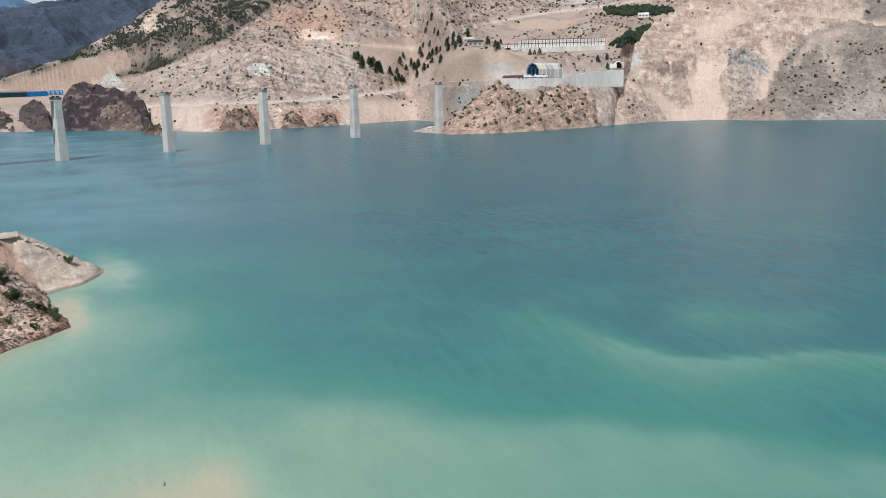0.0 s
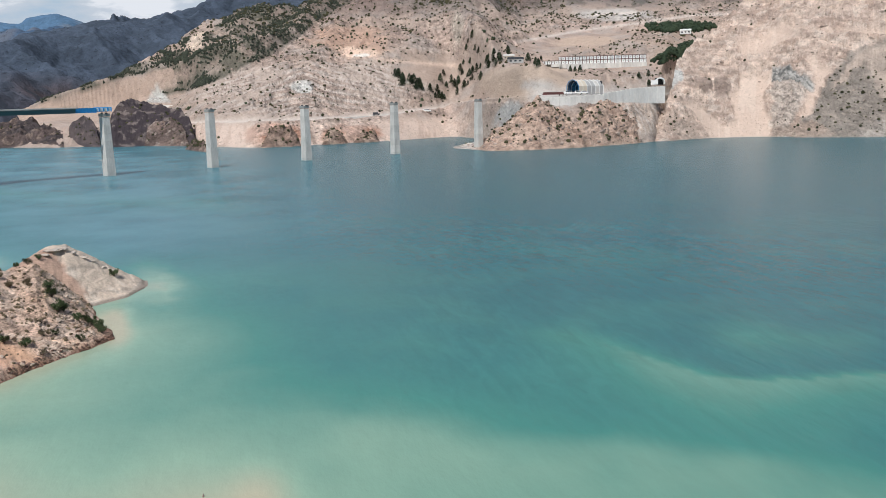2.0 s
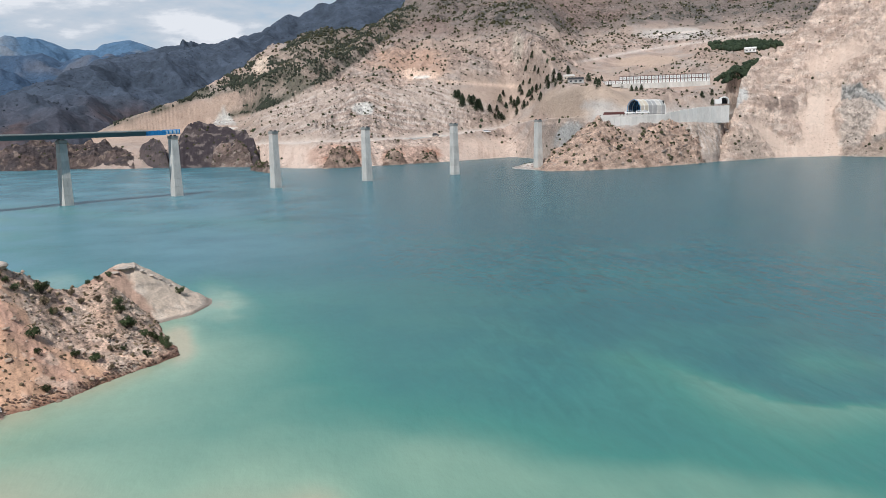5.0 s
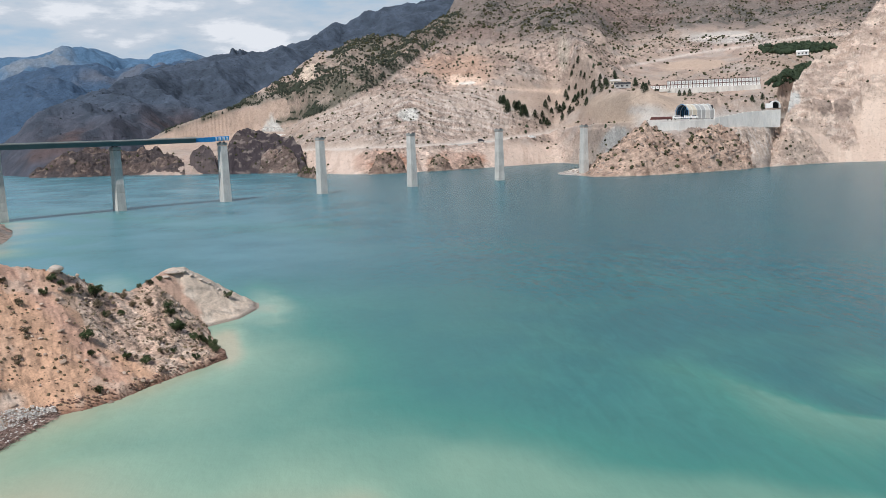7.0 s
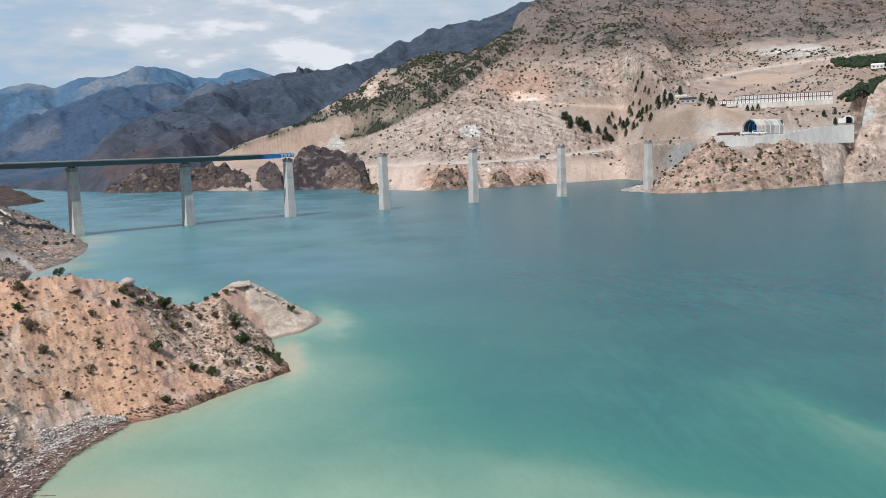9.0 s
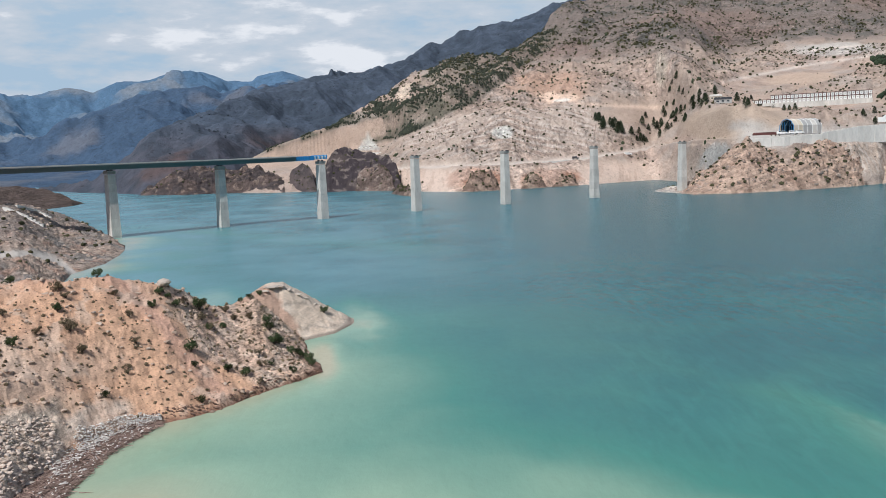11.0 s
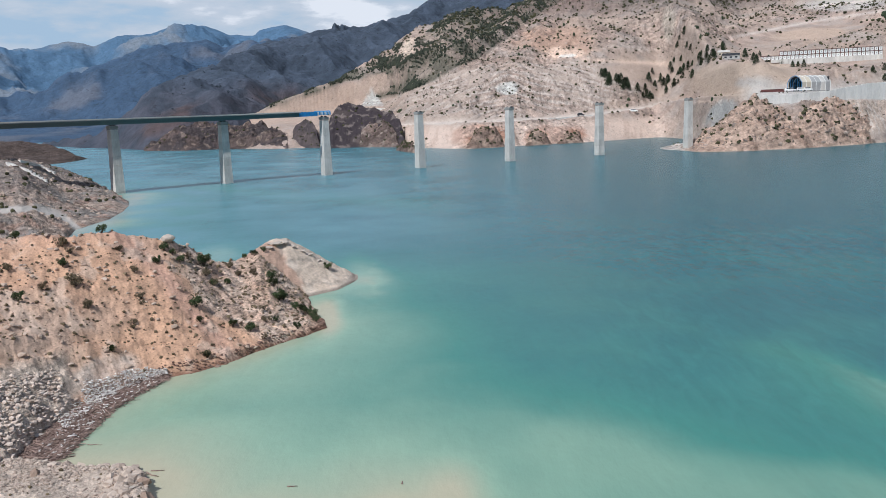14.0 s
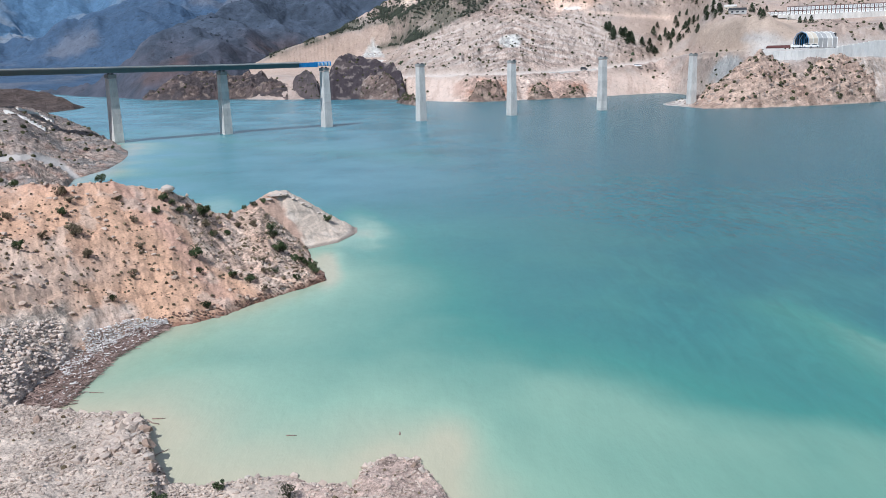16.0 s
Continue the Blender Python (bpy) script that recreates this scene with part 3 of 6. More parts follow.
for a0, a1, top_el, dep in ((-1.2, 2.0, -1.5, 16), (2.9, 5.2, -1.8, 14), (5.0, 7.4, -1.75, 14)):
    zz = np.linspace(a0, a1, 110)
    CRAGS += [crag("outcrop", zz, [(-2, 572), (-1, 571), (2.5, 580), (5.6, 603), (7.8, 616)], [(a0, -3.0), (a0 * 0.7 + a1 * 0.3, top_el), (a0 * 0.3 + a1 * 0.7, top_el - 0.1), (a1, -3.0)], [(-2, dep), (8, dep)],
         ((0.20, 0.142, 0.112), (0.32, 0.24, 0.19), (0.12, 0.09, 0.075)), "rust-brown rock outcrop in the pink bank", 580 + int(a0 * 10))]

# cliff
CLIFF_R = [(25, 552), (26, 546), (29.6, 592), (33.0, 606), (34.6, 590), (36.9, 591), (42.3, 597), (52, 590)]
CLIFF = [(25.2, -3.0), (25.6, -2.4), (26.0, -1.8), (26.45, -1.0), (26.8, 0.3), (27.1, 1.9), (27.7, 2.8), (28.45, 3.3), (29.75, 4.35), (30.75, 5.5), (33, 8), (37, 11), (52, 12)]
c_az = np.linspace(25.2, 48, 520)
cr = soften(table(CLIFF_R, c_az), 30)
c_c = cr + 12 + 11 * np.maximum(table(CLIFF, c_az) + 3, 0)
c_zc = np.maximum(up(c_c, table(CLIFF, c_az)), -2)
c_R = fan(c_az, cr - 8, c_c + 300, 330, 1.5)
c_Z = blur_rows(profile(c_R, [(cr - 8, 0 * cr - 6), (cr, 0 * cr - 0.2), (cr * 0.55 + c_c * 0.45, c_zc * 0.50), (cr * 0.45 + c_c * 0.55, c_zc * 0.56), (c_c, c_zc), (c_c + 300, c_zc + 90 * step(30, 33, c_az) - 25)]), 2)
x, y = xy_of(c_az, c_R)
across = np.radians(c_az)[None, :] * 620 + 0 * c_R
el = np.degrees(np.arctan2(c_Z - EYE, c_R))
el_s = el.copy()
wob = 0.45 * fbm(across + c_Z, c_R * 0.6, 16, 4, 107) + 0.3 * fbm(x + c_Z, y, 60, 3, 108)
lean_az = c_az + 0.5 * fbm(across + c_Z, c_Z * 1.5, 25, 4, 109)
chute_left = np.interp(el, [-2.7, -1.95, -1.7, 1.4], [29.4, 29.0, 30.5, 30.8])
chute = step(0, 0.3, lean_az - chute_left + 0.3 * wob) * (1 - step(32.9, 33.15, lean_az + 0.7 * wob)) * (1 - step(1.1, 1.5, el + 0.4 * wob))
fan_left = np.interp(el, [-2.6, -0.3], [29.3, 27.6])
fan_right = np.interp(el, [-2.1, -1.8, -0.8, -0.3], [30.6, 30.2, 29.2, 28.5])
chute = np.maximum.reduce([chute, step(-0.1, 0.15, lean_az - fan_left) * step(-0.1, 0.15, fan_right - lean_az) * step(-2.2, -1.9, el) * (1 - step(-0.45, -0.15, el + 0.3 * wob)),
                           0.9 * np.exp(-((lean_az - np.interp(el, [-1.4, -0.35, 1.25, 2.2], [34.9, 35.4, 35.8, 35.0])) / 0.42) ** 4) * step(-1.6, -1.2, el) * (1 - step(2.0, 2.6, el)),
                           0.5 * np.exp(-((el - np.interp(lean_az, [36.5, 37.6, 39.0, 40.5], [0.3, 1.7, 2.5, 2.9])) / 0.35) ** 4) * step(36.4, 36.8, lean_az) * (1 - step(39.5, 40.5, lean_az)),
                           0.4 * np.exp(-((lean_az - np.interp(el, [-0.5, 2.4], [39.6, 38.8])) / 0.5) ** 4) * step(-0.6, 0.2, el) * (1 - step(2.2, 2.6, el)),
                           blob(lean_az, el, 32.5, 3.4, 1.6, 0.6, 0.3, 0.8, wob), np.exp(-((el - table([(33, 4.25), (34.6, 4.07), (35.9, 3.82), (38.3, 3.64), (40.75, 3.2), (45, 2.9)], c_az)) / 0.13) ** 4) * step(33, 34, c_az)])
ruff = 1 - 0.8 * chute
rib = ridged(0.8 * across + 0.9 * c_Z, 0.6 * c_R - 0.5 * across, 46, 6, 91, 0.6)
c_Z = c_Z + ruff * (step(0, 14, c_Z) * 6.0 * (rib - 0.4) + step(0, 5, c_Z) * 2.6 * ridged(x + c_Z, y, 13, 5, 95, 0.6)) - 2.0 * chute * step(0, 5, c_Z)
el = np.degrees(np.arctan2(c_Z - EYE, c_R))
c_beds = ledges(c_Z + 0.35 * across + 6 * fbm(x, y, 60, 4, 74) + 1.5 * fbm(x, y, 12, 3, 75), 8.0)
c_Z += ruff * step(2, 8, c_Z) * 3.2 * c_beds
x, y = leaning(c_az, c_R, c_Z)
n1, n2, n3 = fbm(x, y, 50, 5, 101), fbm(x, y, 14, 4, 102), fbm(across, 1.5 * c_Z + 0.3 * across, 20, 5, 103)
lump = np.maximum.reduce([blob(c_az, el, 30.0, 0.5, 0.50, 0.68, -0.15, 0.2, 0.3 * n2), blob(c_az, el, 28.95, 0.6, 0.42, 0.5, 0, 0.2, 0.3 * n2), blob(c_az, el, 28.5, 0.95, 0.25, 0.2, 0, 0.3, 0.25 * n2), 0.5 * blob(c_az, el, 30.3, -1.3, 0.35, 0.22, -0.3, 0.4, 0.4 * n2)])
c_Z = c_Z + 1.6 * lump * (el > -0.6)
tint = mix(np.broadcast_to(np.array((0.42, 0.33, 0.275)), c_R.shape + (3,)).copy(), TAN * 1.25, step(-0.2, 0.4, n1) * 0.7)
tint = mix(tint, PALE * np.array((1.03, 0.92, 0.84)), step(0.05, 0.35, n3 + 0.3 * n2) * 0.6)
tint = mix(tint, (0.34, 0.25, 0.20), step(0.12, 0.4, n2 - 0.4 * n1) * ruff * 0.65)
tint = mix(tint, (0.30, 0.23, 0.19), step(0.25, 0.4, fbm(across * 0.7, c_Z * 2.0 + 0.4 * across, 9, 4, 105)) * ruff * 0.75)
tint = mix(tint, (0.57, 0.48, 0.41), step(0.2, 0.4, fbm(across * 0.7 + 5, c_Z * 2.0 - 0.5 * across, 8, 4, 106)) * ruff * 0.6)
olive = step(-0.15, 0.35, c_az - np.interp(el, [-2.6, -0.62, 0.96, 2.5, 3.5], [33.7, 35.4, 35.95, 37.5, 40.5]) + 0.5 * n1)
tint = mix(tint, (0.205, 0.182, 0.158), olive * 0.9)
tint = mix(tint, (0.235, 0.21, 0.185), olive * step(0.0, 0.4, n2) * 0.5)
tint = mix(tint, (0.36, 0.305, 0.26), olive * step(0.1, 0.4, n1 + 0.5 * n3) * 0.4)
tint = mix(tint, (0.46, 0.36, 0.295), chute * 0.9)
tint = mix(tint, (0.52, 0.425, 0.355), chute * step(0.15, 0.4, fbm(across * 3, c_R * 0.25, 14, 4, 104)) * 0.6)
tint = mix(tint, (0.19, 0.145, 0.122), lump * (0.65 + 0.3 * step(-0.3, 0.3, n2)))
foot = blob(c_az, el, 27.3, -1.9, 1.3, 0.75, -0.6, 0.3, 0.4 * n2)
tint = mix(tint, (0.36, 0.285, 0.235), foot * 0.7)
block = step(0, 0.15, c_az - 32.9) * step(0, 0.2, np.interp(c_az, [33, 35.7], [1.68, 0.8]) - el_s + 0.15 * n2) * step(0, 0.2, el_s - np.interp(c_az, [33, 35.2], [0.72, 0.22]) + 0.15 * n2) * (1 - step(35.3, 35.6, c_az))
strata = step(0, 0.2, c_az - 32.95 + 0.3 * n2) * (1 - step(-0.2, 0.2, c_az - np.interp(el_s, [-2.2, 0.2], [34.2, 35.1]))) * (1 - step(0.4, 0.9, el_s)) * (1 - block)
lines = np.sin((el_s + 0.30 * (c_az - 33) + 0.06 * n2 + 0.10 * n1) * 22)
tint = mix(tint, (0.43, 0.375, 0.325), strata * 0.8)
tint = mix(tint, (0.20, 0.17, 0.15), strata * step(0.45, 0.9, lines) * 0.8)
tint = mix(tint, (0.35, 0.345, 0.325), block * 0.9)
tint = mix(tint, (0.11, 0.115, 0.11), block * step(0.1, 0.6, lines + 0.6 * n2) * 0.85)
tint = mix(tint, (0.34, 0.26, 0.21), blob(c_az, el, 35.2, -2.3, 2.0, 0.45, 0, 0.5, 0.4 * n2) * 0.7)
tint = mix(tint, PALE * 0.72, blob(c_az, el, 41.2, -2.0, 2.4, 0.75, 0.1, 0.5, 0.4 * n2) * 0.6)
tint = mix(tint, (0.47, 0.47, 0.45), blob(c_az, el, 26.6, 1.1, 1.0, 0.6, 0.45, 0.3, 0.2 * n2) * 0.9)
sheet("cliff", c_az, c_R, c_Z, tint, EARTH_CLIFF, "steep pink and pale scree cliff standing over the lake", "cliff", rock=np.clip(0.75 * ruff, 0.1, 1), fold=c_Z - 0.10 * (across - 360) + 0.46 * 22 * np.logaddexp(0, (across - 370 + 14 * n1) / 22) + 4 * fbm(x, y, 60, 4, 74))
CLIFFS = Land(c_az, c_R, c_Z)
ruff_cliff = ruff
c_bush = (0.04 + 0.6 * olive * (1 - step(1.5, 2.5, el)) + 0.3 * foot) * (1 - 0.9 * chute) * step(2, 6, c_Z) * (el < 6)

# dark mountain; cloud shade and haze are put into its colour
DARK_SHORE = [(-46, 1300), (-30, 1150), (-28.3, 1117), (-26.2, 951), (-24.3, 881), (-22.3, 791), (-19.9, 757), (-17.5, 752), (-16, 800), (-13.4, 880), (-10, 950), (12, 1350)]
DARK_TOP = [(-46, -2.2), (-30, -1.6), (-25.1, -0.8), (-21.6, 1.8), (-18.1, 3.4), (-16.3, 4.0), (-14.4, 4.7), (-12.6, 4.9), (-10.3, 5.15), (-9.9, 5.5), (-9.6, 6.0), (-9.3, 5.7), (-9.05, 5.95), (-8.6, 5.5), (-6.9, 5.7), (-4.9, 6.4),
            (-2.8, 7.5), (-2.0, 7.3), (-0.3, 8.2), (2.8, 8.6), (4.7, 9.2), (6.3, 9.7), (12, 10)]
m_az = np.linspace(-46, 11, 620)
mr = table(DARK_SHORE, m_az)
mc = table([(-46, 1340), (-30, 1200), (-25, 960), (-21.6, 1020), (-18, 1150), (-14, 1350), (-9, 1600), (0, 2000), (12, 2500)], m_az)
m_top = up(mc, table(DARK_TOP, m_az))
m_zc = soften(m_top, 40)
m_R = fan(m_az, mr - 20, mc + 300, 180, 1.1)
m_Z = blur_rows(profile(m_R, [(mr - 20, 0 * mr - 8), (mr, 0 * mr), (mr * 0.75 + mc * 0.25, m_zc * 0.36), (mc, m_zc), (mc + 300, m_zc - 110)]), 2)
x, y = xy_of(m_az, m_R)
near_top = np.exp(-((m_R - mc) / 60) ** 2)
m_Z += step(0, 50, m_Z) * (1 - 0.85 * near_top) * (38 * (ridged(x, y, 480, 3, 111, 0.5) - 0.5) + 36 * (ridged(x, y, 170, 5, 112, 0.45) - 0.5)) + near_top * 4 * fbm(x, y, 30, 3, 113) + np.exp(-((m_R - mc) / 90) ** 2) * (m_top - m_zc)
n1, n2 = fbm(x, y, 160, 5, 121), fbm(x, y, 40, 4, 122)
# haze blue in the colour higher up, brown earth low down
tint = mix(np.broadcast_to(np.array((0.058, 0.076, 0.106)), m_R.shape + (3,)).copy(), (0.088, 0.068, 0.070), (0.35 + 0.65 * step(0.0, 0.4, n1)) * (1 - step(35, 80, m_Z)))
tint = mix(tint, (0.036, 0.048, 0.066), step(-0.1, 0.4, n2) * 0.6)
sheet("mountain", m_az, m_R, m_Z, tint, EARTH_DISTANT, "dark scrub-covered mountain ridge with rocky crest beyond the bridge, cloud shade and haze in its colour", "mountain", rock=0.55)

# far ranges; distance haze is put into their colour as blue
f_az = np.linspace(-50, -6, 420)
fc = np.full_like(f_az, 2700.0)
f_zc = up(fc, table([(-50, 1.0), (-30, 1.0), (-28.1, 1.6), (-26.5, 2.3), (-24.9, 2.7), (-22.8, 3.6), (-20.1, 4.4), (-18.0, 4.8), (-17, 4.3), (-14, 4.5), (-6, 3.5)], f_az))
f_R = fan(f_az, fc - 1450, fc + 300, 130)
f_Z = profile(f_R, [(fc - 1450, 0 * fc - 9), (fc - 1350, 0 * fc + 6), (fc, f_zc), (fc + 300, f_zc - 90)])
x, y = xy_of(f_az, f_R)
f_Z += step(5, 60, f_Z) * (1 - 0.8 * np.exp(-((f_R - fc) / 120) ** 2)) * 170 * (ridged(x, y, 620, 5, 131, 0.5) - 0.5)
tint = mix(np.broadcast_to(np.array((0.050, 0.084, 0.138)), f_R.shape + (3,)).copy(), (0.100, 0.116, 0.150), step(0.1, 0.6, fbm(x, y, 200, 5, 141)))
sheet("mountain_range", f_az, f_R, f_Z, tint, EARTH_DISTANT, "wooded mountain range behind the lake, haze blue-grey in its colour", "mountain", rock=0.5)

e_az = np.linspace(-54, 2, 420)
ec = np.full_like(e_az, 4300.0)
e_zc = up(ec, table([(-54, 4), (-30, 4.2), (-27.8, 4.5), (-26.3, 4.9), (-25.6, 4.85), (-24.9, 4.65), (-23.4, 5.3), (-21.4, 5.4), (-20, 5.85), (-18.1, 5.85), (-16.5, 5.2), (-14.9, 5.2), (-14.6, 5.5), (-12.9, 5.85), (-11.1, 5.3), (-8, 5), (2, 4.5)], e_az))
e_R = fan(e_az, ec - 1500, ec + 300, 90)
e_Z = profile(e_R, [(ec - 1500, 0 * ec - 9), (ec, e_zc), (ec + 300, e_zc - 90)])
x, y = xy_of(e_az, e_R)
e_Z += (1 - 0.85 * np.exp(-((e_R - ec) / 160) ** 2)) * 190 * (ridged(x, y, 700, 6, 151, 0.55) - 0.5)
# farther range: bluer still, more haze in the colour
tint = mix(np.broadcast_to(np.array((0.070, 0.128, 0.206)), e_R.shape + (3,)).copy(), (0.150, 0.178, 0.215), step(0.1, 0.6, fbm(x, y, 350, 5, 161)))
sheet("mountain_range", e_az, e_R, e_Z, tint, EARTH_DISTANT, "distant mountain range with pale rock faces, blue haze in its colour", "mountain", rock=0.5)

# spur by the first pier, and the spit behind it
PROM = [(-50, 150), (-34, 150), (-30, 170), (-28.2, 200), (-27.1, 233), (-25, 252), (-24.1, 272), (-23.5, 298), (-23.2, 330)]
p_az = np.linspace(-42, -23.3, 300)
pf = table(PROM, p_az)
pb = table([(-50, 700), (-30, 640), (-27.6, 548), (-25.8, 414), (-24.4, 328), (-23.5, 300), (-23.2, 331)], p_az)
pc = table([(-50, 330), (-30, 330), (-27.6, 380), (-25.8, 350), (-24.6, 312), (-23.5, 299), (-23.2, 330)], p_az)
p_zc = np.maximum(up(pc, table([(-50, -1.0), (-34, -1.9), (-30.7, -2.3), (-29.2, -2.4), (-27.6, -3.1), (-25.8, -4.0), (-24.6, -4.75), (-23.5, -5.4)], p_az)), 0)
p_R = fan(p_az, pf - 12, pb + 14, 190, 1.2)
p_Z = blur_rows(profile(p_R, [(pf - 12, 0 * pf - 4), (pf, 0 * pf), (pf + 3, p_zc * 0.12), (pc, p_zc), (pb, 0 * pb), (pb + 14, 0 * pb - 5)]), 2)
x, y = xy_of(p_az, p_R)
p_Z = p_Z - 7 * step(-23.75, -23.4, p_az)
p_el = np.degrees(np.arctan2(p_Z - EYE, p_R))
p_road = np.exp(-((p_el - table([(-50, -4.6), (-30.1, -5.26), (-29.2, -5.34), (-28.3, -5.63), (-27.5, -6.19), (-26.9, -6.8), (-26.3, -7.4)], p_az)) / 0.26) ** 4) * (1 - step(-26.8, -26.2, p_az))
p_Z += (1 - p_road) * step(0, 2, p_Z) * (2.6 * (ridged(x, y, 20, 6, 171, 0.6) - 0.35) + 0.5 * fbm(x, y, 3, 3, 172))
n1, n2 = fbm(x, y, 20, 5, 181), fbm(x, y, 6, 4, 182)
el = np.degrees(np.arctan2(p_Z - EYE, p_R))
tint = mix(np.broadcast_to(TAN * 0.92, p_R.shape + (3,)).copy(), GREY * 0.75, step(-0.1, 0.4, n1))
tint = mix(tint, RUST * 1.2, step(0.15, 0.5, n2) * 0.5)
tint = mix(tint, (0.20, 0.175, 0.16), step(-4.6, -3.9, el + 0.3 * n1) * 0.7)
tint = mix(tint, (0.47, 0.43, 0.39), p_road)
sheet("spur", p_az, p_R, p_Z, tint, EARTH_MID, "low brown rocky spur running into the lake by the pier", "spur", rock=1 - 0.9 * p_road)
s_az = np.linspace(-50, -25.9, 160)
sf = table([(-50, 560), (-29, 600), (-27.6, 622), (-26.6, 645), (-25.9, 676)], s_az)
sb = table([(-50, 1000), (-28.1, 880), (-26.6, 700), (-25.9, 678)], s_az)
s_R = fan(s_az, sf - 10, sb + 10, 60)
s_top = table([(-50, 30), (-30, 14), (-28, 9), (-26.6, 4), (-25.9, 0)], s_az)
s_Z = profile(s_R, [(sf - 10, 0 * sf - 4), (sf, 0 * sf), (sf * 0.6 + sb * 0.4, s_top), (sb, 0 * sb), (sb + 10, 0 * sb - 4)])
x, y = xy_of(s_az, s_R)
s_Z += step(0, 3, s_Z) * 3 * fbm(x, y, 40, 4, 191)
sheet("spit", s_az, s_R, s_Z, np.broadcast_to(DARK * 0.85, s_R.shape + (3,)), EARTH_FAR, "dark low rock spit in the lake", "spit")

# near bank, hill and point on this side
NEAR = [(-60, 90), (-36, 78), (-31, 74), (-30, 71.5), (-28.2, 70), (-25, 68.2), (-24.3, 65), (-24.0, 59), (-23.3, 55.6), (-20.6, 54), (-18.2, 54.2), (-14.5, 53), (-11.6, 51.7), (-10, 51.2), (-9.4, 53.6),
        (-7.3, 55), (-5.2, 54.2), (-3.7, 51), (-2.9, 49), (0, 45), (60, 40), (90, 60), (180, 60)]
FRONT = [(-60, 60), (-33, 72), (-31.4, 77), (-29.8, 82), (-28.2, 86), (-26.5, 88.8), (-24.5, 90.3), (-22.9, 91.4), (-20.7, 92.3), (-18.4, 94), (-15.6, 99), (-12.8, 103), (-11.2, 106.5), (-10.9, 109)]
BACK = [(-60, 240), (-31, 215), (-29, 205), (-28, 165), (-26, 135), (-22, 130), (-18.6, 134), (-16, 136), (-13.2, 132), (-12.6, 128), (-12.2, 121), (-11.8, 113), (-11.3, 109.5), (-10.9, 109.2)]
RED_C = [(-60, 120), (-28, 110), (-24.8, 112), (-21.5, 113), (-18.4, 119), (-17, 122), (-15.6, 124), (-13.5, 124), (-12.4, 121), (-11.8, 112), (-10.9, 109)]
RED_EL = [(-60, -5.5), (-31.3, -7.1), (-24.8, -7.25), (-23.1, -7.7), (-21.5, -8.1), (-19.8, -8.8), (-18.4, -9.8), (-17, -9.8), (-15.6, -9.4), (-14.5, -10.5), (-13.5, -11.5), (-12.4, -12.8), (-11.8, -13.9), (-10.9, -14.5)]
az_fine = np.linspace(-41, 6, 800)
n_az = np.concatenate([np.linspace(-180, -42, 60), az_fine, np.linspace(7.5, 180, 60)])
radii = np.concatenate([np.linspace(0.02, 43, 40), np.linspace(43.2, 75, 130), np.linspace(75.3, 142, 200), np.linspace(143, 260, 40)])
n_R = np.repeat(radii[:, None], len(n_az), 1)
x, y = xy_of(n_az, n_R)
wob = 0.9 * fbm(x, y, 6, 4, 201)
nr_, fr_, bk_, rc_ = (table(t_, n_az) for t_ in (NEAR, FRONT, BACK, RED_C))
inside = nr_ - n_R + wob
beach = np.where(inside > 0, np.minimum(inside * 0.40, 0.7 + 0.09 * np.maximum(inside, 0)) + 0.25 * step(0.3, 2, inside) * fbm(x, y, 3.0, 4, 203), np.maximum(inside * 0.6, -8))
slope_up = 26.4 - 0.62 * np.maximum(n_R - 1.5, 0)
front_side = np.abs(n_az) < 75
near_Z = np.where(front_side, np.maximum(beach, slope_up), np.maximum(beach, 26.4 + 0.28 * n_R * step(75, 110, np.abs(n_az)) - 0.62 * np.maximum(n_R - 1.5, 0) * (1 - step(75, 110, np.abs(n_az)))))
red_zc = np.maximum(up(rc_, table(RED_EL, n_az)), 0.05)
gone = step(-11.4, -10.8, n_az)
red_Z = profile(n_R, [(fr_ - 10, 0 * fr_ - 6), (fr_, 0 * fr_), (fr_ + 0.8, np.minimum(0.9, red_zc)), (fr_ * 0.45 + rc_ * 0.55, red_zc * 0.60), (rc_, red_zc), (bk_, 0 * bk_ - 0.2), (bk_ + 10, 0 * bk_ - 6)]) - 8 * gone
red_Z = red_Z + step(0.2, 3, red_Z) * (0.5 * (ridged(x, y, 11, 5, 211, 0.6) - 0.4) + 0.35 * ledges(red_Z + 0.25 * x + fbm(x, y, 7, 4, 213), 1.6)) + step(0, 1, red_Z) * 0.26 * fbm(x, y, 1.8, 4, 212) + (1 - step(0, 2, red_Z)) * wob * 0.4
K_F = [(-20, 124), (-17, 121), (-15, 122), (-13.4, 124), (-12.3, 126), (-10.3, 129.5), (-8.8, 137), (-8.5, 139)]
K_C = [(-20, 129), (-16, 131), (-14, 136), (-12.3, 137), (-11, 138), (-8.8, 138.5), (-8.5, 139.5)]
K_EL = [(-20, -13), (-18.5, -11.2), (-17.2, -9.9), (-15.9, -9.25), (-15.1, -8.8), (-14.6, -8.6), (-13.7, -8.6), (-13.2, -8.9), (-11, -10.3), (-8.8, -11.6), (-8.5, -12)]
kf, kc = table(K_F, n_az), table(K_C, n_az)
k_zc = np.maximum(up(kc, table(K_EL, n_az)), 0.02)
knoll_Z = profile(n_R, [(kf - 9, 0 * kf - 5), (kf, 0 * kf - 0.1), (kf + 0.5, np.minimum(0.25, k_zc)), (kf * 0.5 + kc * 0.5, k_zc * 0.50), (kc - 0.6, k_zc * 0.95), (kc + 3.0, k_zc), (kc + 14, 0 * kc - 3)]) - 9 * (1 - step(-20.5, -19, n_az)) - 9 * step(-8.9, -8.6, n_az)
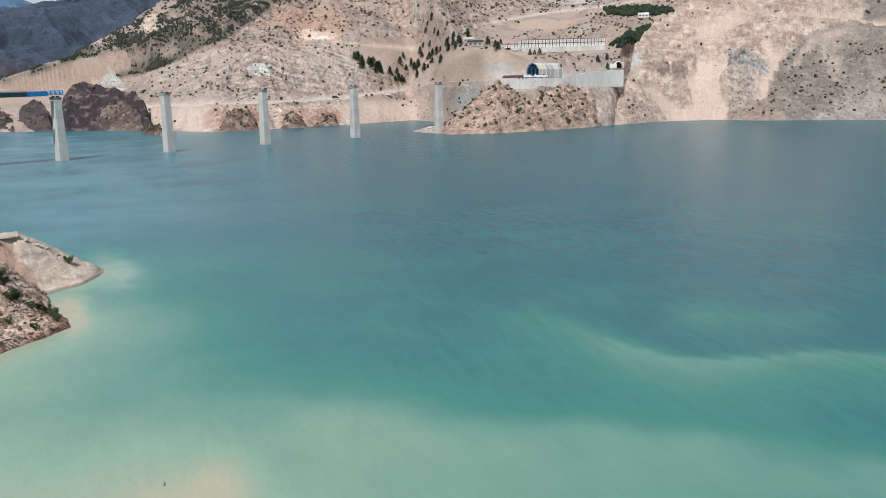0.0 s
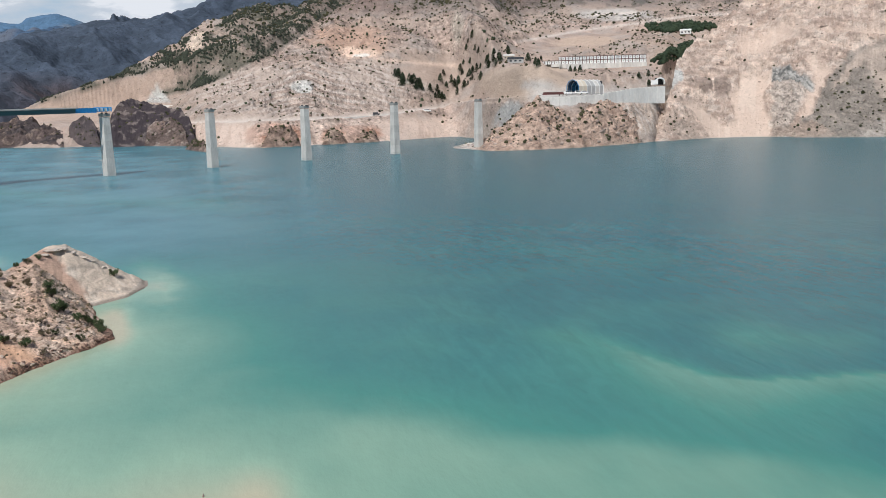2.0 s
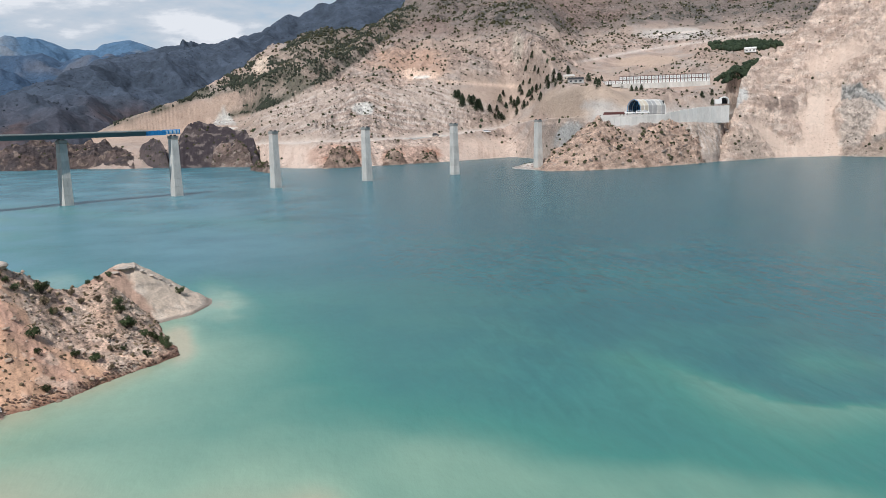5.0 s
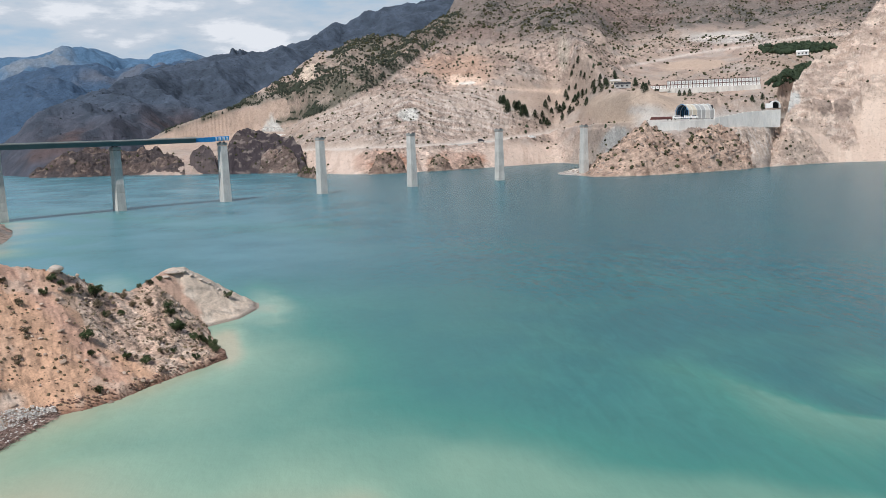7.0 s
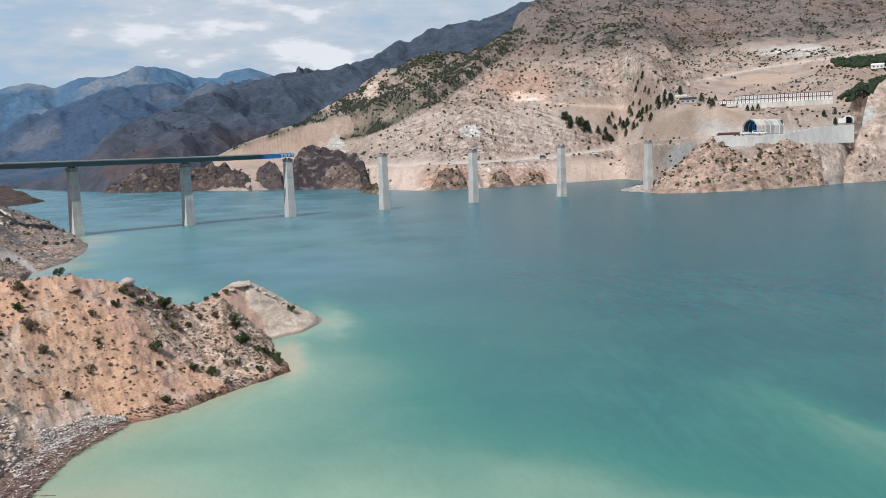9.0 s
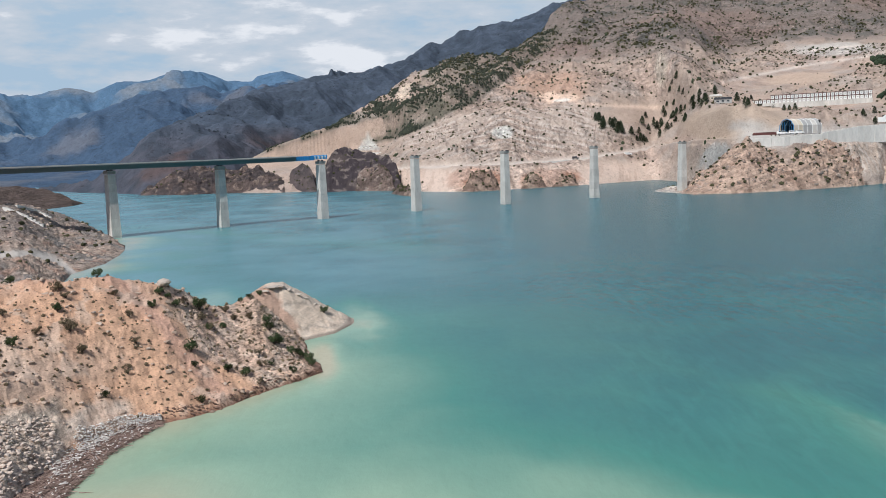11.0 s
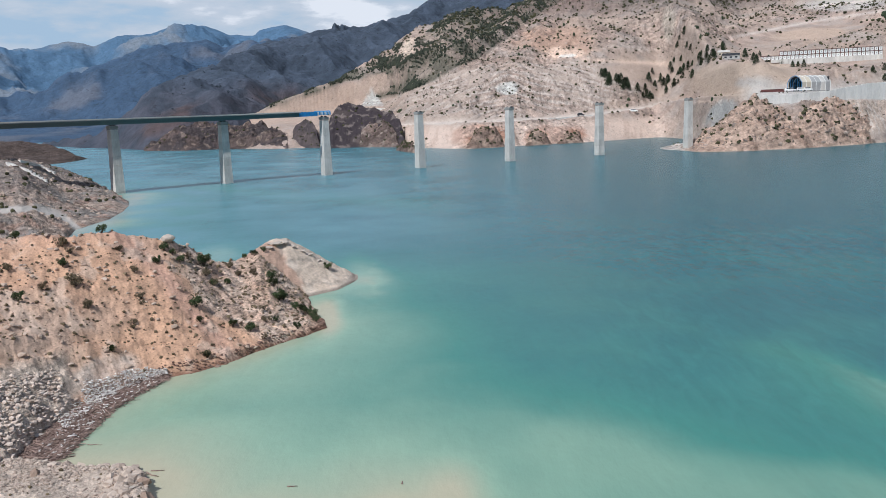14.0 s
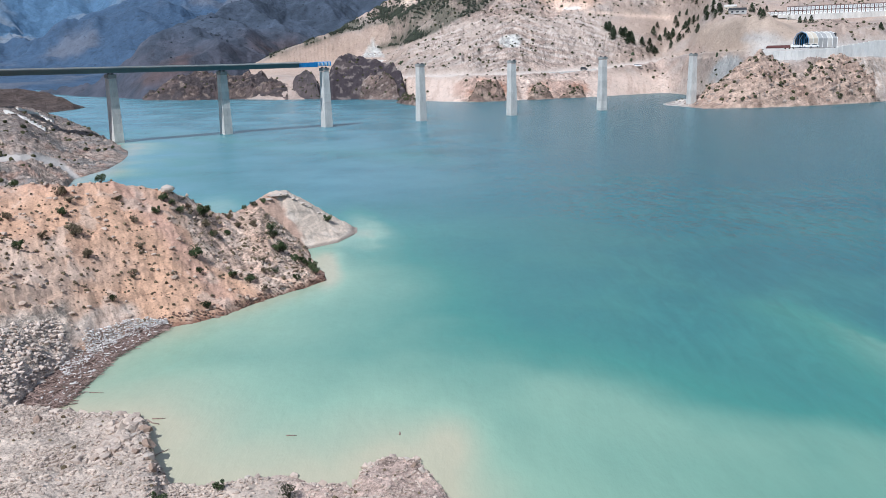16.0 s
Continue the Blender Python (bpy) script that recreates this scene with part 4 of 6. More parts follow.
ledge = 0.5 + 0.5 * np.sin(knoll_Z * 5.2 + 0.5 * x - 0.25 * y + 3 * fbm(x, y, 9, 3, 215))
knoll_Z = knoll_Z + step(0.1, 0.8, knoll_Z) * (0.07 * step(0.5, 0.6, ledge) + 0.10 * fbm(x, y, 4, 4, 216))
n_Z = np.maximum(np.maximum(near_Z, red_Z), knoll_Z)
n_Z = n_Z + step(0, 0.6, n_Z) * (n_R > 40) * (0.10 * fbm(x, y, 1.1, 3, 221) + 0.05 * fbm(x, y, 0.45, 2, 222))
n1, n2, n3 = fbm(x, y, 14, 5, 231), fbm(x, y, 3.5, 4, 232), fbm(x, y, 30, 3, 233)
n_el = np.degrees(np.arctan2(n_Z - EYE, np.maximum(n_R, 1)))
red_tint = mix(np.broadcast_to(np.array((0.53, 0.335, 0.225)), n_R.shape + (3,)).copy(), (0.54, 0.375, 0.275), step(0.0, 0.5, n1))
red_tint = mix(red_tint, (0.485, 0.305, 0.235), near_line([(-26, -6), (-24, -7.5), (-22.5, -9.5), (-20.5, -12.5), (-18.5, -15.5), (-17, -17.5)], n_az + 0.5 * n1, n_el, 1.25) * 0.85)
rocky = step(-0.4, 0.7, n_az - np.interp(n_el, [-16.5, -15, -13.5, -12, -10, -8.5], [-14.5, -16.5, -18.5, -19.6, -20.2, -21.8]) + 0.9 * n1)
red_tint = mix(red_tint, (0.63, 0.50, 0.405), rocky * (0.45 + 0.45 * step(-0.2, 0.3, n2)))
red_tint = mix(red_tint, (0.40, 0.28, 0.22), rocky * step(0.1, 0.4, n1 - 0.5 * n2) * 0.5)
red_tint = mix(red_tint, (0.42, 0.315, 0.25), blob(n_az, n_el, -29.8, -13.0, 4.2, 1.7, 0.1, 0.9, 0.5 * n1) * 0.5)
clay = blob(n_az, n_el, -26.4, -16.2, 2.1, 1.15, 0.12, 0.4, 0.3 * n1)
red_tint = mix(red_tint, (0.56, 0.48, 0.41), clay * 0.85)
red_tint = mix(red_tint, (0.22, 0.19, 0.165), clay * step(0.85, 0.97, np.sin(5.2 * np.hypot(n_az + 25.5, 2.2 * (n_el + 17.2)) + 2.5 * n2)) * 0.7)
saddle = step(-17.2, -16.2, n_az + 0.5 * n1) * step(-13.2, -12.2, n_el + 0.6 * n2)
red_tint = mix(red_tint, (0.52, 0.38, 0.29), saddle * 0.8)
boulder_zone = (1 - step(-28.6, -27.4, n_az + 0.8 * n1)) * (1 - step(-15.2, -14.4, n_el + 0.4 * n2))
red_tint = mix(red_tint, (0.50, 0.41, 0.335), boulder_zone)
near_tint = mix(np.broadcast_to(np.array((0.49, 0.405, 0.335)), n_R.shape + (3,)).copy(), PINK, step(-17, -13, n_az + 2 * n1))
tint = np.where((red_Z >= near_Z)[..., None], red_tint, near_tint)
slab_tint = mix(np.broadcast_to(np.array((0.58, 0.475, 0.38)), n_R.shape + (3,)), (0.64, 0.55, 0.46), step(0.0, 0.5, n2) * 0.6)
slab_tint = mix(slab_tint, (0.33, 0.285, 0.245), step(0.90, 0.99, np.sin(2.6 * knoll_Z + 0.55 * x + 1.6 * n1 + 0.6 * n2)) * 0.55)
slab_tint = mix(slab_tint, (0.43, 0.295, 0.225), 1 - step(-0.25, 0.25, n_az - np.interp(n_el, [-12.5, -9.2, -8.6], [-12.2, -14.1, -14.9]) + 0.4 * n2))
slab_tint = mix(slab_tint, (0.24, 0.20, 0.17), (1 - step(0.25, 0.45, knoll_Z)) * 0.8)
tint = np.where((knoll_Z > np.maximum(red_Z, near_Z))[..., None], slab_tint, tint)
wet = (knoll_Z < red_Z) * (1 - step(0.15, 0.55, n_Z + 0.2 * n2)) * (n_R > 71) * step(-26, -23.5, n_az)
gully = np.exp(-((red_Z - 0.5 * n_R + 0.35 * x + 2.2 * n1) % 5.0 - 2.5) ** 2 / 0.25)
tint = mix(tint, (0.40, 0.25, 0.175), gully * (red_Z > near_Z) * (knoll_Z < red_Z) * (1 - boulder_zone) * 0.45)
tint = mix(tint, (0.54, 0.43, 0.35), step(0.25, 0.5, n2 + 0.4 * n1) * (red_Z > near_Z) * (knoll_Z < red_Z) * (1 - boulder_zone) * 0.5)
tint = mix(tint, (0.17, 0.085, 0.06), wet * 0.85)
sheet("near_bank", n_az, n_R, n_Z, tint, EARTH_NEAR, "near bank of red-brown earth and pale rubble with a rocky point", "bank", rock=np.where(knoll_Z > np.maximum(red_Z, near_Z), 0.35, np.clip(0.35 + 0.5 * rocky + 0.4 * boulder_zone, 0, 1)))
BANK = Land(n_az, n_R, n_Z)

# ---- water ----
w_az = np.concatenate([np.linspace(-60, -36, 10), np.linspace(-35, 48, 340), np.linspace(50, 75, 10)])
w_R = fan(w_az, np.full_like(w_az, 36.0), np.full_like(w_az, 1500.0), 300, 2.2)
x, y = xy_of(w_az, w_R)
wn1, wn2 = fbm(x, y * 1.0, 30, 4, 301), fbm(x, y, 9, 4, 302)


def ring(pairs):
    return [(r * math.sin(radians(a)), r * math.cos(radians(a))) for a, r in pairs]


coast = [ring([q for q in NEAR if -31 < q[0] < -1]), ring([q for q in FRONT if q[0] > -31]), ring([(-11.2, 106.5), (-11.8, 112), (-12.3, 126), (-10.3, 129.5), (-8.8, 137), (-12, 136), (-17, 132), (-22, 131), (-27, 140), (-29, 205)]), ring([q for q in PROM if q[0] > -28.5])]
shore_d = np.full(w_R.shape, 999.0)
for line in coast:
    for (ax, ay), (bx, by) in zip(line, line[1:]):
        k = np.clip(((x - ax) * (bx - ax) + (y - ay) * (by - ay)) / ((bx - ax) ** 2 + (by - ay) ** 2 + 1e-6), 0, 1)
        shore_d = np.minimum(shore_d, np.hypot(x - ax - k * (bx - ax), y - ay - k * (by - ay)))
silt = 0.26 * np.exp(-np.maximum(shore_d + 1.5 * wn2, 0) / 3.5) + (0.82 - 0.40 * step(-9, 5, w_az)) * np.exp(-np.maximum(shore_d + 5 * wn1, 0) / 33.0) * np.exp(-np.maximum(w_R - 75, 0) / 70)
edge = table([(10, 112), (17.5, 97), (22.9, 94), (26.8, 88), (29.4, 85), (32.5, 84), (36.1, 87), (39.5, 91), (42.2, 92), (60, 95)], w_az) + 1.2 * wn1
silt += 0.27 * step(12, 28, w_az) * np.where(w_R < edge, np.exp(-((edge - w_R) / 12) ** 1.5), np.exp(-(w_R - edge) / (0.8 + 0.25 * np.maximum(32 - w_az, 0))))
silt += 0.10 * np.exp(-((w_R - edge - 14 - 4 * wn1) / 6) ** 2) * step(28, 33, w_az) * (1 - step(38, 42, w_az))
band = table([(-1, 71), (5, 67), (11.9, 64), (24.4, 62), (35.3, 63), (60, 63)], w_az) + 1.5 * wn1
silt += 0.15 * np.where(w_R < band, np.exp(-((band - w_R) / 11) ** 2), np.exp(-((w_R - band) / 4.0) ** 2)) * step(-6, 6, w_az)
silt += 0.08 * np.exp(-((w_R - 46) / 7.0) ** 2) * step(-4, 2, w_az)
silt += 0.30 * np.exp(-(((w_az + 2.6) / 2.2) ** 2 + ((w_R - 57) / 5.0) ** 2)) 
plume = np.exp(-(((w_az + 8.3 + 0.04 * (w_R - 138)) / 1.25) ** 2 + ((w_R - 143 + 6 * wn2) / 15.0) ** 2))
silt += 0.42 * plume * (0.6 + 0.8 * step(-0.4, 0.4, wn2)) + 0.75 * np.exp(-np.maximum(shore_d + 8 * wn1, 0) / 17.0) * step(125, 150, w_R) * (1 - step(-13, -10, w_az))
silt += 0.14 * step(-0.2, 0.5, wn1) * np.exp(-w_R / 130) + 0.16 * np.exp(-((w_R - table([(-22, 390), (-14.3, 295), (-7.5, 259), (0, 230)], w_az)) / 22) ** 2) * (1 - step(-6, 0, w_az))
silt += 0.09 * np.exp(-np.maximum(w_R - 60, 0) / 45) * step(-12, 6, w_az)
silt += 0.45 * np.exp(-(((w_az + 18.4) / 1.7) ** 2 + ((w_R - 172 + 5 * wn2) / 13.0) ** 2))
silt += 0.55 * np.exp(-(((w_az + 11.2) / 0.9) ** 2 + ((w_R - 114 + 3 * wn2) / 9.0) ** 2))
silt = np.clip(silt, 0, 1.0)
tint = np.zeros(w_R.shape + (3,))
tint[..., 0] = silt
tint[..., 1] = 0.12 + 0.36 * step(4, 14, w_az) * step(55, 85, w_R) * (1 - step(190, 300, w_R))
# sky reflection on the far left water, held as a share of pale blue
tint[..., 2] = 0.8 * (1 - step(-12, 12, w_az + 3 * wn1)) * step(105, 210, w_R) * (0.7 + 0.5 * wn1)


def water_material():
    m, nt, b = node_material("lake_water")
    at = nt.nodes.new("ShaderNodeAttribute")
    at.attribute_name = "tint"
    sep = nt.nodes.new("ShaderNodeSeparateColor")
    nt.links.new(at.outputs["Color"], sep.inputs[0])
    ramp = nt.nodes.new("ShaderNodeValToRGB")
    el = ramp.color_ramp.elements
    el[0].position, el[0].color = 0.0, (0.012, 0.114, 0.148, 1)
    el[1].position, el[1].color = 1.0, (0.44, 0.42, 0.30, 1)
    for pos, c in ((0.3, (0.050, 0.212, 0.177)), (0.62, (0.245, 0.383, 0.283))):
        e = el.new(pos)
        e.color = (*c, 1)
    nt.links.new(sep.outputs[0], ramp.inputs[0])
    # mixes the painted sky sheen into the water colour
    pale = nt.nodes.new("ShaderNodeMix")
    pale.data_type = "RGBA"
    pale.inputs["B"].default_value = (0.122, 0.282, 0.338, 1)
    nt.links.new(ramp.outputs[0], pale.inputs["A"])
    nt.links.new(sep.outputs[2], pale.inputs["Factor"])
    where = nt.nodes.new("ShaderNodeNewGeometry").outputs["Position"]
    turn = nt.nodes.new("ShaderNodeMapping")
    turn.inputs["Rotation"].default_value, turn.inputs["Scale"].default_value = (0, 0, radians(-4)), (1, 0.4, 1)
    nt.links.new(where, turn.inputs["Vector"])
    a = add(nt, "ShaderNodeTexNoise", Scale=0.9, Detail=5.0, Roughness=0.6)
    c = add(nt, "ShaderNodeTexNoise", Scale=0.16, Detail=3.0, Roughness=0.5)
    for t_ in (a, c):
        nt.links.new(turn.outputs[0], t_.inputs["Vector"])
    swell = nt.nodes.new("ShaderNodeMapping")
    swell.inputs["Scale"].default_value = (0.5, 0.13, 1)
    nt.links.new(where, swell.inputs["Vector"])
    streak = add(nt, "ShaderNodeTexNoise", Scale=1.0, Detail=4.0, Roughness=0.6, Distortion=0.8)
    nt.links.new(swell.outputs[0], streak.inputs["Vector"])
    shade = maths(nt, "ADD", 1.0, maths(nt, "MULTIPLY", maths(nt, "SUBTRACT", streak.outputs["Fac"], 0.5), sep.outputs[1]))
    nt.links.new(scaled(nt, pale.outputs["Result"], shade), b.inputs["Base Color"])
    bump = nt.nodes.new("ShaderNodeBump")
    bump.inputs["Distance"].default_value, bump.inputs["Strength"].default_value = 0.12, 0.9
    nt.links.new(maths(nt, "ADD", a.outputs["Fac"], maths(nt, "MULTIPLY", c.outputs["Fac"], 2.0)), bump.inputs["Height"])
    nt.links.new(bump.outputs[0], b.inputs["Normal"])
    b.inputs["Roughness"].default_value, b.inputs["IOR"].default_value = 0.26, 1.33
    b.inputs["Specular IOR Level"].default_value = 0.24
    return m


WATER = water_material()
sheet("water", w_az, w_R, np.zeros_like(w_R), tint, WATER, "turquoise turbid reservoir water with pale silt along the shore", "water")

# ---- sky backdrop ----
def cloud_material():
    m, nt, b = node_material("cloudy_sky")
    nt.nodes.remove(b)
    where = nt.nodes.new("ShaderNodeNewGeometry").outputs["Position"]
    mp = nt.nodes.new("ShaderNodeMapping")
    mp.inputs["Scale"].default_value = (1 / 900, 1 / 900, 1 / 260)
    nt.links.new(where, mp.inputs["Vector"])
    a = add(nt, "ShaderNodeTexNoise", Scale=1.0, Detail=8.0, Roughness=0.6)
    nt.links.new(mp.outputs[0], a.inputs["Vector"])
    c = add(nt, "ShaderNodeTexNoise", Scale=2.3, Detail=6.0, Roughness=0.55)
    nt.links.new(mp.outputs[0], c.inputs["Vector"])
    ramp = nt.nodes.new("ShaderNodeValToRGB")
    el = ramp.color_ramp.elements
    el[0].position, el[0].color = 0.41, (0.47, 0.61, 0.74, 1)
    el[1].position, el[1].color = 0.60, (0.92, 0.93, 0.95, 1)
    e = el.new(0.48)
    e.color = (0.58, 0.66, 0.74, 1)
    e = el.new(0.54)
    e.color = (0.66, 0.71, 0.77, 1)
    nt.links.new(maths(nt, "ADD", maths(nt, "MULTIPLY", a.outputs["Fac"], 0.6), maths(nt, "MULTIPLY", c.outputs["Fac"], 0.4)), ramp.inputs[0])
    em = nt.nodes.new("ShaderNodeEmission")
    nt.links.new(ramp.outputs[0], em.inputs[0])
    nt.links.new(em.outputs[0], nt.nodes["Material Output"].inputs[0])
    return m


b_az = np.linspace(-75, 75, 60)
b_el = np.radians(np.linspace(-1, 40, 30))[:, None]
b_R = 4880 * np.cos(b_el) * np.ones((1, 60))
sheet("backdrop", b_az[::-1], b_R, 4880 * np.sin(b_el) * np.ones((1, 60)), None, cloud_material(), "pale blue sky with grey and white clouds", "sky")


# ---- building things ----
def part(name, bm, material, parent=None, label=""):
    me = bpy.data.meshes.new(name)
    bm.to_mesh(me)
    bm.free()
    me.materials.append(material)
    ob = new(name, me)
    ob.parent = parent
    if label:
        tagged(ob, label)
    return ob


def box(bm, size, at=(0, 0, 0), turn=0.0, taper=1.0, bevel=0.0):
    got = bmesh.ops.create_cube(bm, size=1)["verts"]
    for v in got:
        k = taper if v.co.z > 0 else 1.0
        v.co = Vector((v.co.x * size[0] * k, v.co.y * size[1] * k, v.co.z * size[2]))
    if bevel:
        edges = list({e for v in got for e in v.link_edges})
        got = list({v for f in bmesh.ops.bevel(bm, geom=edges, offset=bevel, segments=1, affect="EDGES")["faces"] for v in f.verts} | {v for v in got if v.is_valid})
    m = Matrix.Translation(at) @ Matrix.Rotation(turn, 4, "Z")
    for v in got:
        v.co = m @ v.co
    return got


def thing(name, m, label, category, group="", kind=""):
    ob = new(name)
    ob.matrix_world = m
    return tagged(ob, label, category, group, kind)


# ---- bridge ----
PIERS = [(-140.2, 310.8, 25.9), (-107.7, 343.7, 25.9), (-70.2, 372.2, 26.3), (-29.3, 399.6, 27.0), (15.3, 428.0, 27.6), (65.2, 456.0, 28.3), (118.3, 476.9, 29.1)]


def pier(k):
    px_, py_, top = PIERS[k]
    a, b_ = PIERS[max(k - 1, 0)], PIERS[min(k + 1, 6)]
    turn = math.atan2(b_[1] - a[1], b_[0] - a[0])
    ob = thing("bridge_pier", Matrix.Translation((px_, py_, 0)) @ Matrix.Rotation(turn, 4, "Z"), "tall tapering grey concrete bridge pier standing in the lake", "bridge pier", "piers of the bridge")
    lifts = 9
    w = lambda z: 0.90 - 0.22 * max(z, 0) / top
    for i in range(lifts):
        z0, z1 = -6 + (top - 1.6 + 6) * i / lifts, -6 + (top - 1.6 + 6) * (i + 1) / lifts
        bm = bmesh.new()
        box(bm, (4.2 * w(z0), 5.2 * w(z0), z1 - z0 - 0.015), (0, 0, (z0 + z1) / 2), 0, w(z1) / w(z0), 0.06)
        part("shaft_lift", bm, CONCRETE, ob)
    bm = bmesh.new()
    box(bm, (3.2, 4.0, 1.3), (0, 0, top - 0.75), 0, 1.04, 0.10)
    part("cap", bm, CONCRETE_DARK, ob)
    for sx in (-1, 1):
        bm = bmesh.new()
        box(bm, (0.9, 0.9, 0.5), (0, 1.9 * sx, top + 0.1), 0, 0.9, 0.06)
        part("bearing", bm, DARK_STEEL, ob)
    return ob


for k in range(7):
    pier(k)


def along(s):
    """Middle of the deck, s spans from the first pier (minus: before it)."""
    i = min(max(int(math.floor(s)), 0), 5)
    a, b_ = Vector(PIERS[i]), Vector(PIERS[i + 1])
    if s < 0:
        # the deck bends on towards the bank
        a, b_ = Vector(PIERS[0]), Vector((-107.7, 343.7, 25.9))
        d = (a - b_)
        return a + d * (-s) + Vector((d.y, -d.x, 0)) * 0.02 * s * s
    return a + (b_ - a) * (s - i)


def swept(bm, section, s0, s1, n):
    """Sweep a closed section (across, up) along the deck's line."""
    rings = []
    for i in range(n + 1):
        s = s0 + (s1 - s0) * i / n
        p, q = along(s - 0.02), along(s + 0.02)
        d = (q - p).normalized()
        side = Vector((-d.y, d.x, 0)).normalized()
        c = along(s)
        rings.append([bm.verts.new(c + side * u + Vector((0, 0, v))) for u, v in section])
    m_ = len(section)
    for r0, r1 in zip(rings, rings[1:]):
        for j in range(m_):
            bm.faces.new((r0[j], r0[(j + 1) % m_], r1[(j + 1) % m_], r1[j]))
    bm.faces.new(rings[0][::-1])
    bm.faces.new(rings[-1])
    bmesh.ops.recalc_face_normals(bm, faces=bm.faces)


deck = thing("bridge_deck", Matrix.Identity(4), "long green-grey steel girder bridge deck resting on the piers", "bridge")
bm = bmesh.new()
swept(bm, [(-2.2, 0.35), (2.2, 0.35), (2.9, 2.1), (-2.9, 2.1)], -4.0, 1.72, 60)
part("girder", bm, STEEL_GREEN, deck)
bm = bmesh.new()
swept(bm, [(-5.2, 2.13), (5.2, 2.13), (5.2, 2.38), (-5.2, 2.38)], -4.0, 1.72, 60)
part("slab", bm, CONCRETE_DARK, deck)
for side in (-1, 1):
    bm = bmesh.new()
    swept(bm, [(side * 5.1 - 0.12, 2.38), (side * 5.1 + 0.12, 2.38), (side * 5.1 + 0.12, 2.75), (side * 5.1 - 0.12, 2.75)], -4.0, 1.72, 60)
    part("parapet", bm, CONCRETE, deck, "pale concrete edge parapet")
for i in range(8):
    a0 = 1.72 + 0.024 * i
    bm = bmesh.new()
    swept(bm, [(-2.5, 0.4), (2.5, 0.4), (2.5, 2.4), (-2.5, 2.4)], a0, a0 + 0.022, 1)
    part("nose_panel", bm, BLUE_PAINT, deck, "bright blue steel launching nose panel")
bm = bmesh.new()
swept(bm, [(-2.2, 0.9), (2.2, 0.9), (2.2, 2.2), (-2.2, 2.2)], 1.915, 2.05, 3)
part("nose_tip", bm, WHITE_PAINT, deck, "white and pale blue steel nose tip")
for a0 in (1.93, 1.97, 2.01, 2.04):
    bm = bmesh.new()
    swept(bm, [(-2.6, 0.7), (2.6, 0.7), (2.6, 2.6), (-2.6, 2.6)], a0, a0 + 0.008, 1)
    part("nose_frame", bm, BLUE_PAINT, deck, "pale blue steel frame")


# ---- scattered growth and stones ----
RNG = np.random.default_rng(7)


def ico(sub):
    bm = bmesh.new()
    bmesh.ops.create_icosphere(bm, subdivisions=sub, radius=1.0)
    bm.verts.ensure_lookup_table()
    v = np.array([tuple(q.co) for q in bm.verts])
    f = np.array([[q.index for q in face.verts] for face in bm.faces])
    bm.free()
    return v, f


def lumps(sub, n, jitter, squash, flat=0.0):
    v, f = ico(sub)
    out = []
    for _ in range(n):
        w = v * (1 + jitter * RNG.normal(size=(len(v), 1)))
        w = w + 0.25 * jitter * RNG.normal(size=w.shape)
        w[:, 2] *= squash
        out.append(w)
    return out, f


def stuff(name, places, sizes, shapes, faces, material, label, category, sink=0.2, smooth=False, turn=None):
    """One mesh of many small lumps: places (n, 3), sizes (n,) or (n, 3)."""
    n = len(places)
    sizes = np.broadcast_to(sizes if np.ndim(sizes) == 2 else np.asarray(sizes)[:, None], (n, 3))
    turn = RNG.uniform(0, 2 * np.pi, n) if turn is None else turn
    which = RNG.integers(0, len(shapes), n)
    base = np.stack(shapes)[which] * sizes[:, None, :]
    c, s_ = np.cos(turn)[:, None], np.sin(turn)[:, None]
    co = np.stack([base[..., 0] * c - base[..., 1] * s_, base[..., 0] * s_ + base[..., 1] * c, base[..., 2]], -1)
    co = co + places[:, None, :] + np.array((0, 0, 1.0)) * (sizes[:, 2] * (1 - sink) * 0.6)[:, None, None]
    m_ = base.shape[1]
    tri = (faces[None] + (np.arange(n) * m_)[:, None, None]).reshape(-1, 3)
    me = bpy.data.meshes.new(name)
    me.vertices.add(n * m_)
    me.vertices.foreach_set("co", co.ravel())
    me.loops.add(tri.size)
    me.loops.foreach_set("vertex_index", tri.ravel().astype(np.int32))
    me.polygons.add(len(tri))
    me.polygons.foreach_set("loop_start", np.arange(0, tri.size, 3, dtype=np.int32))
    me.update(calc_edges=True)
    if smooth:
        me.shade_smooth()
    else:
        me.shade_flat()
    me.materials.append(material)
    return tagged(new(name, me), label, category, kind="stuff")


def varied(name, low_, high_, rough=0.9, grain=0.4):
    """Colour between two, by piece and by grain."""
    m, nt, b = node_material(name)
    geo = nt.nodes.new("ShaderNodeNewGeometry")
    ns = add(nt, "ShaderNodeTexNoise", Scale=1 / grain, Detail=4.0, Roughness=0.7)
    nt.links.new(geo.outputs["Position"], ns.inputs["Vector"])
    mx = nt.nodes.new("ShaderNodeMix")
    mx.data_type = "RGBA"
    mx.inputs["A"].default_value, mx.inputs["B"].default_value = (*low_, 1), (*high_, 1)
    fac = maths(nt, "ADD", maths(nt, "MULTIPLY", geo.outputs["Random Per Island"], 0.7), maths(nt, "MULTIPLY", maths(nt, "SUBTRACT", ns.outputs["Fac"], 0.35), 0.9))
    nt.links.new(fac, mx.inputs["Factor"])
    nt.links.new(mx.outputs["Result"], b.inputs["Base Color"])
    b.inputs["Roughness"].default_value = rough
    b.inputs["Specular IOR Level"].default_value = 0.2
    return m


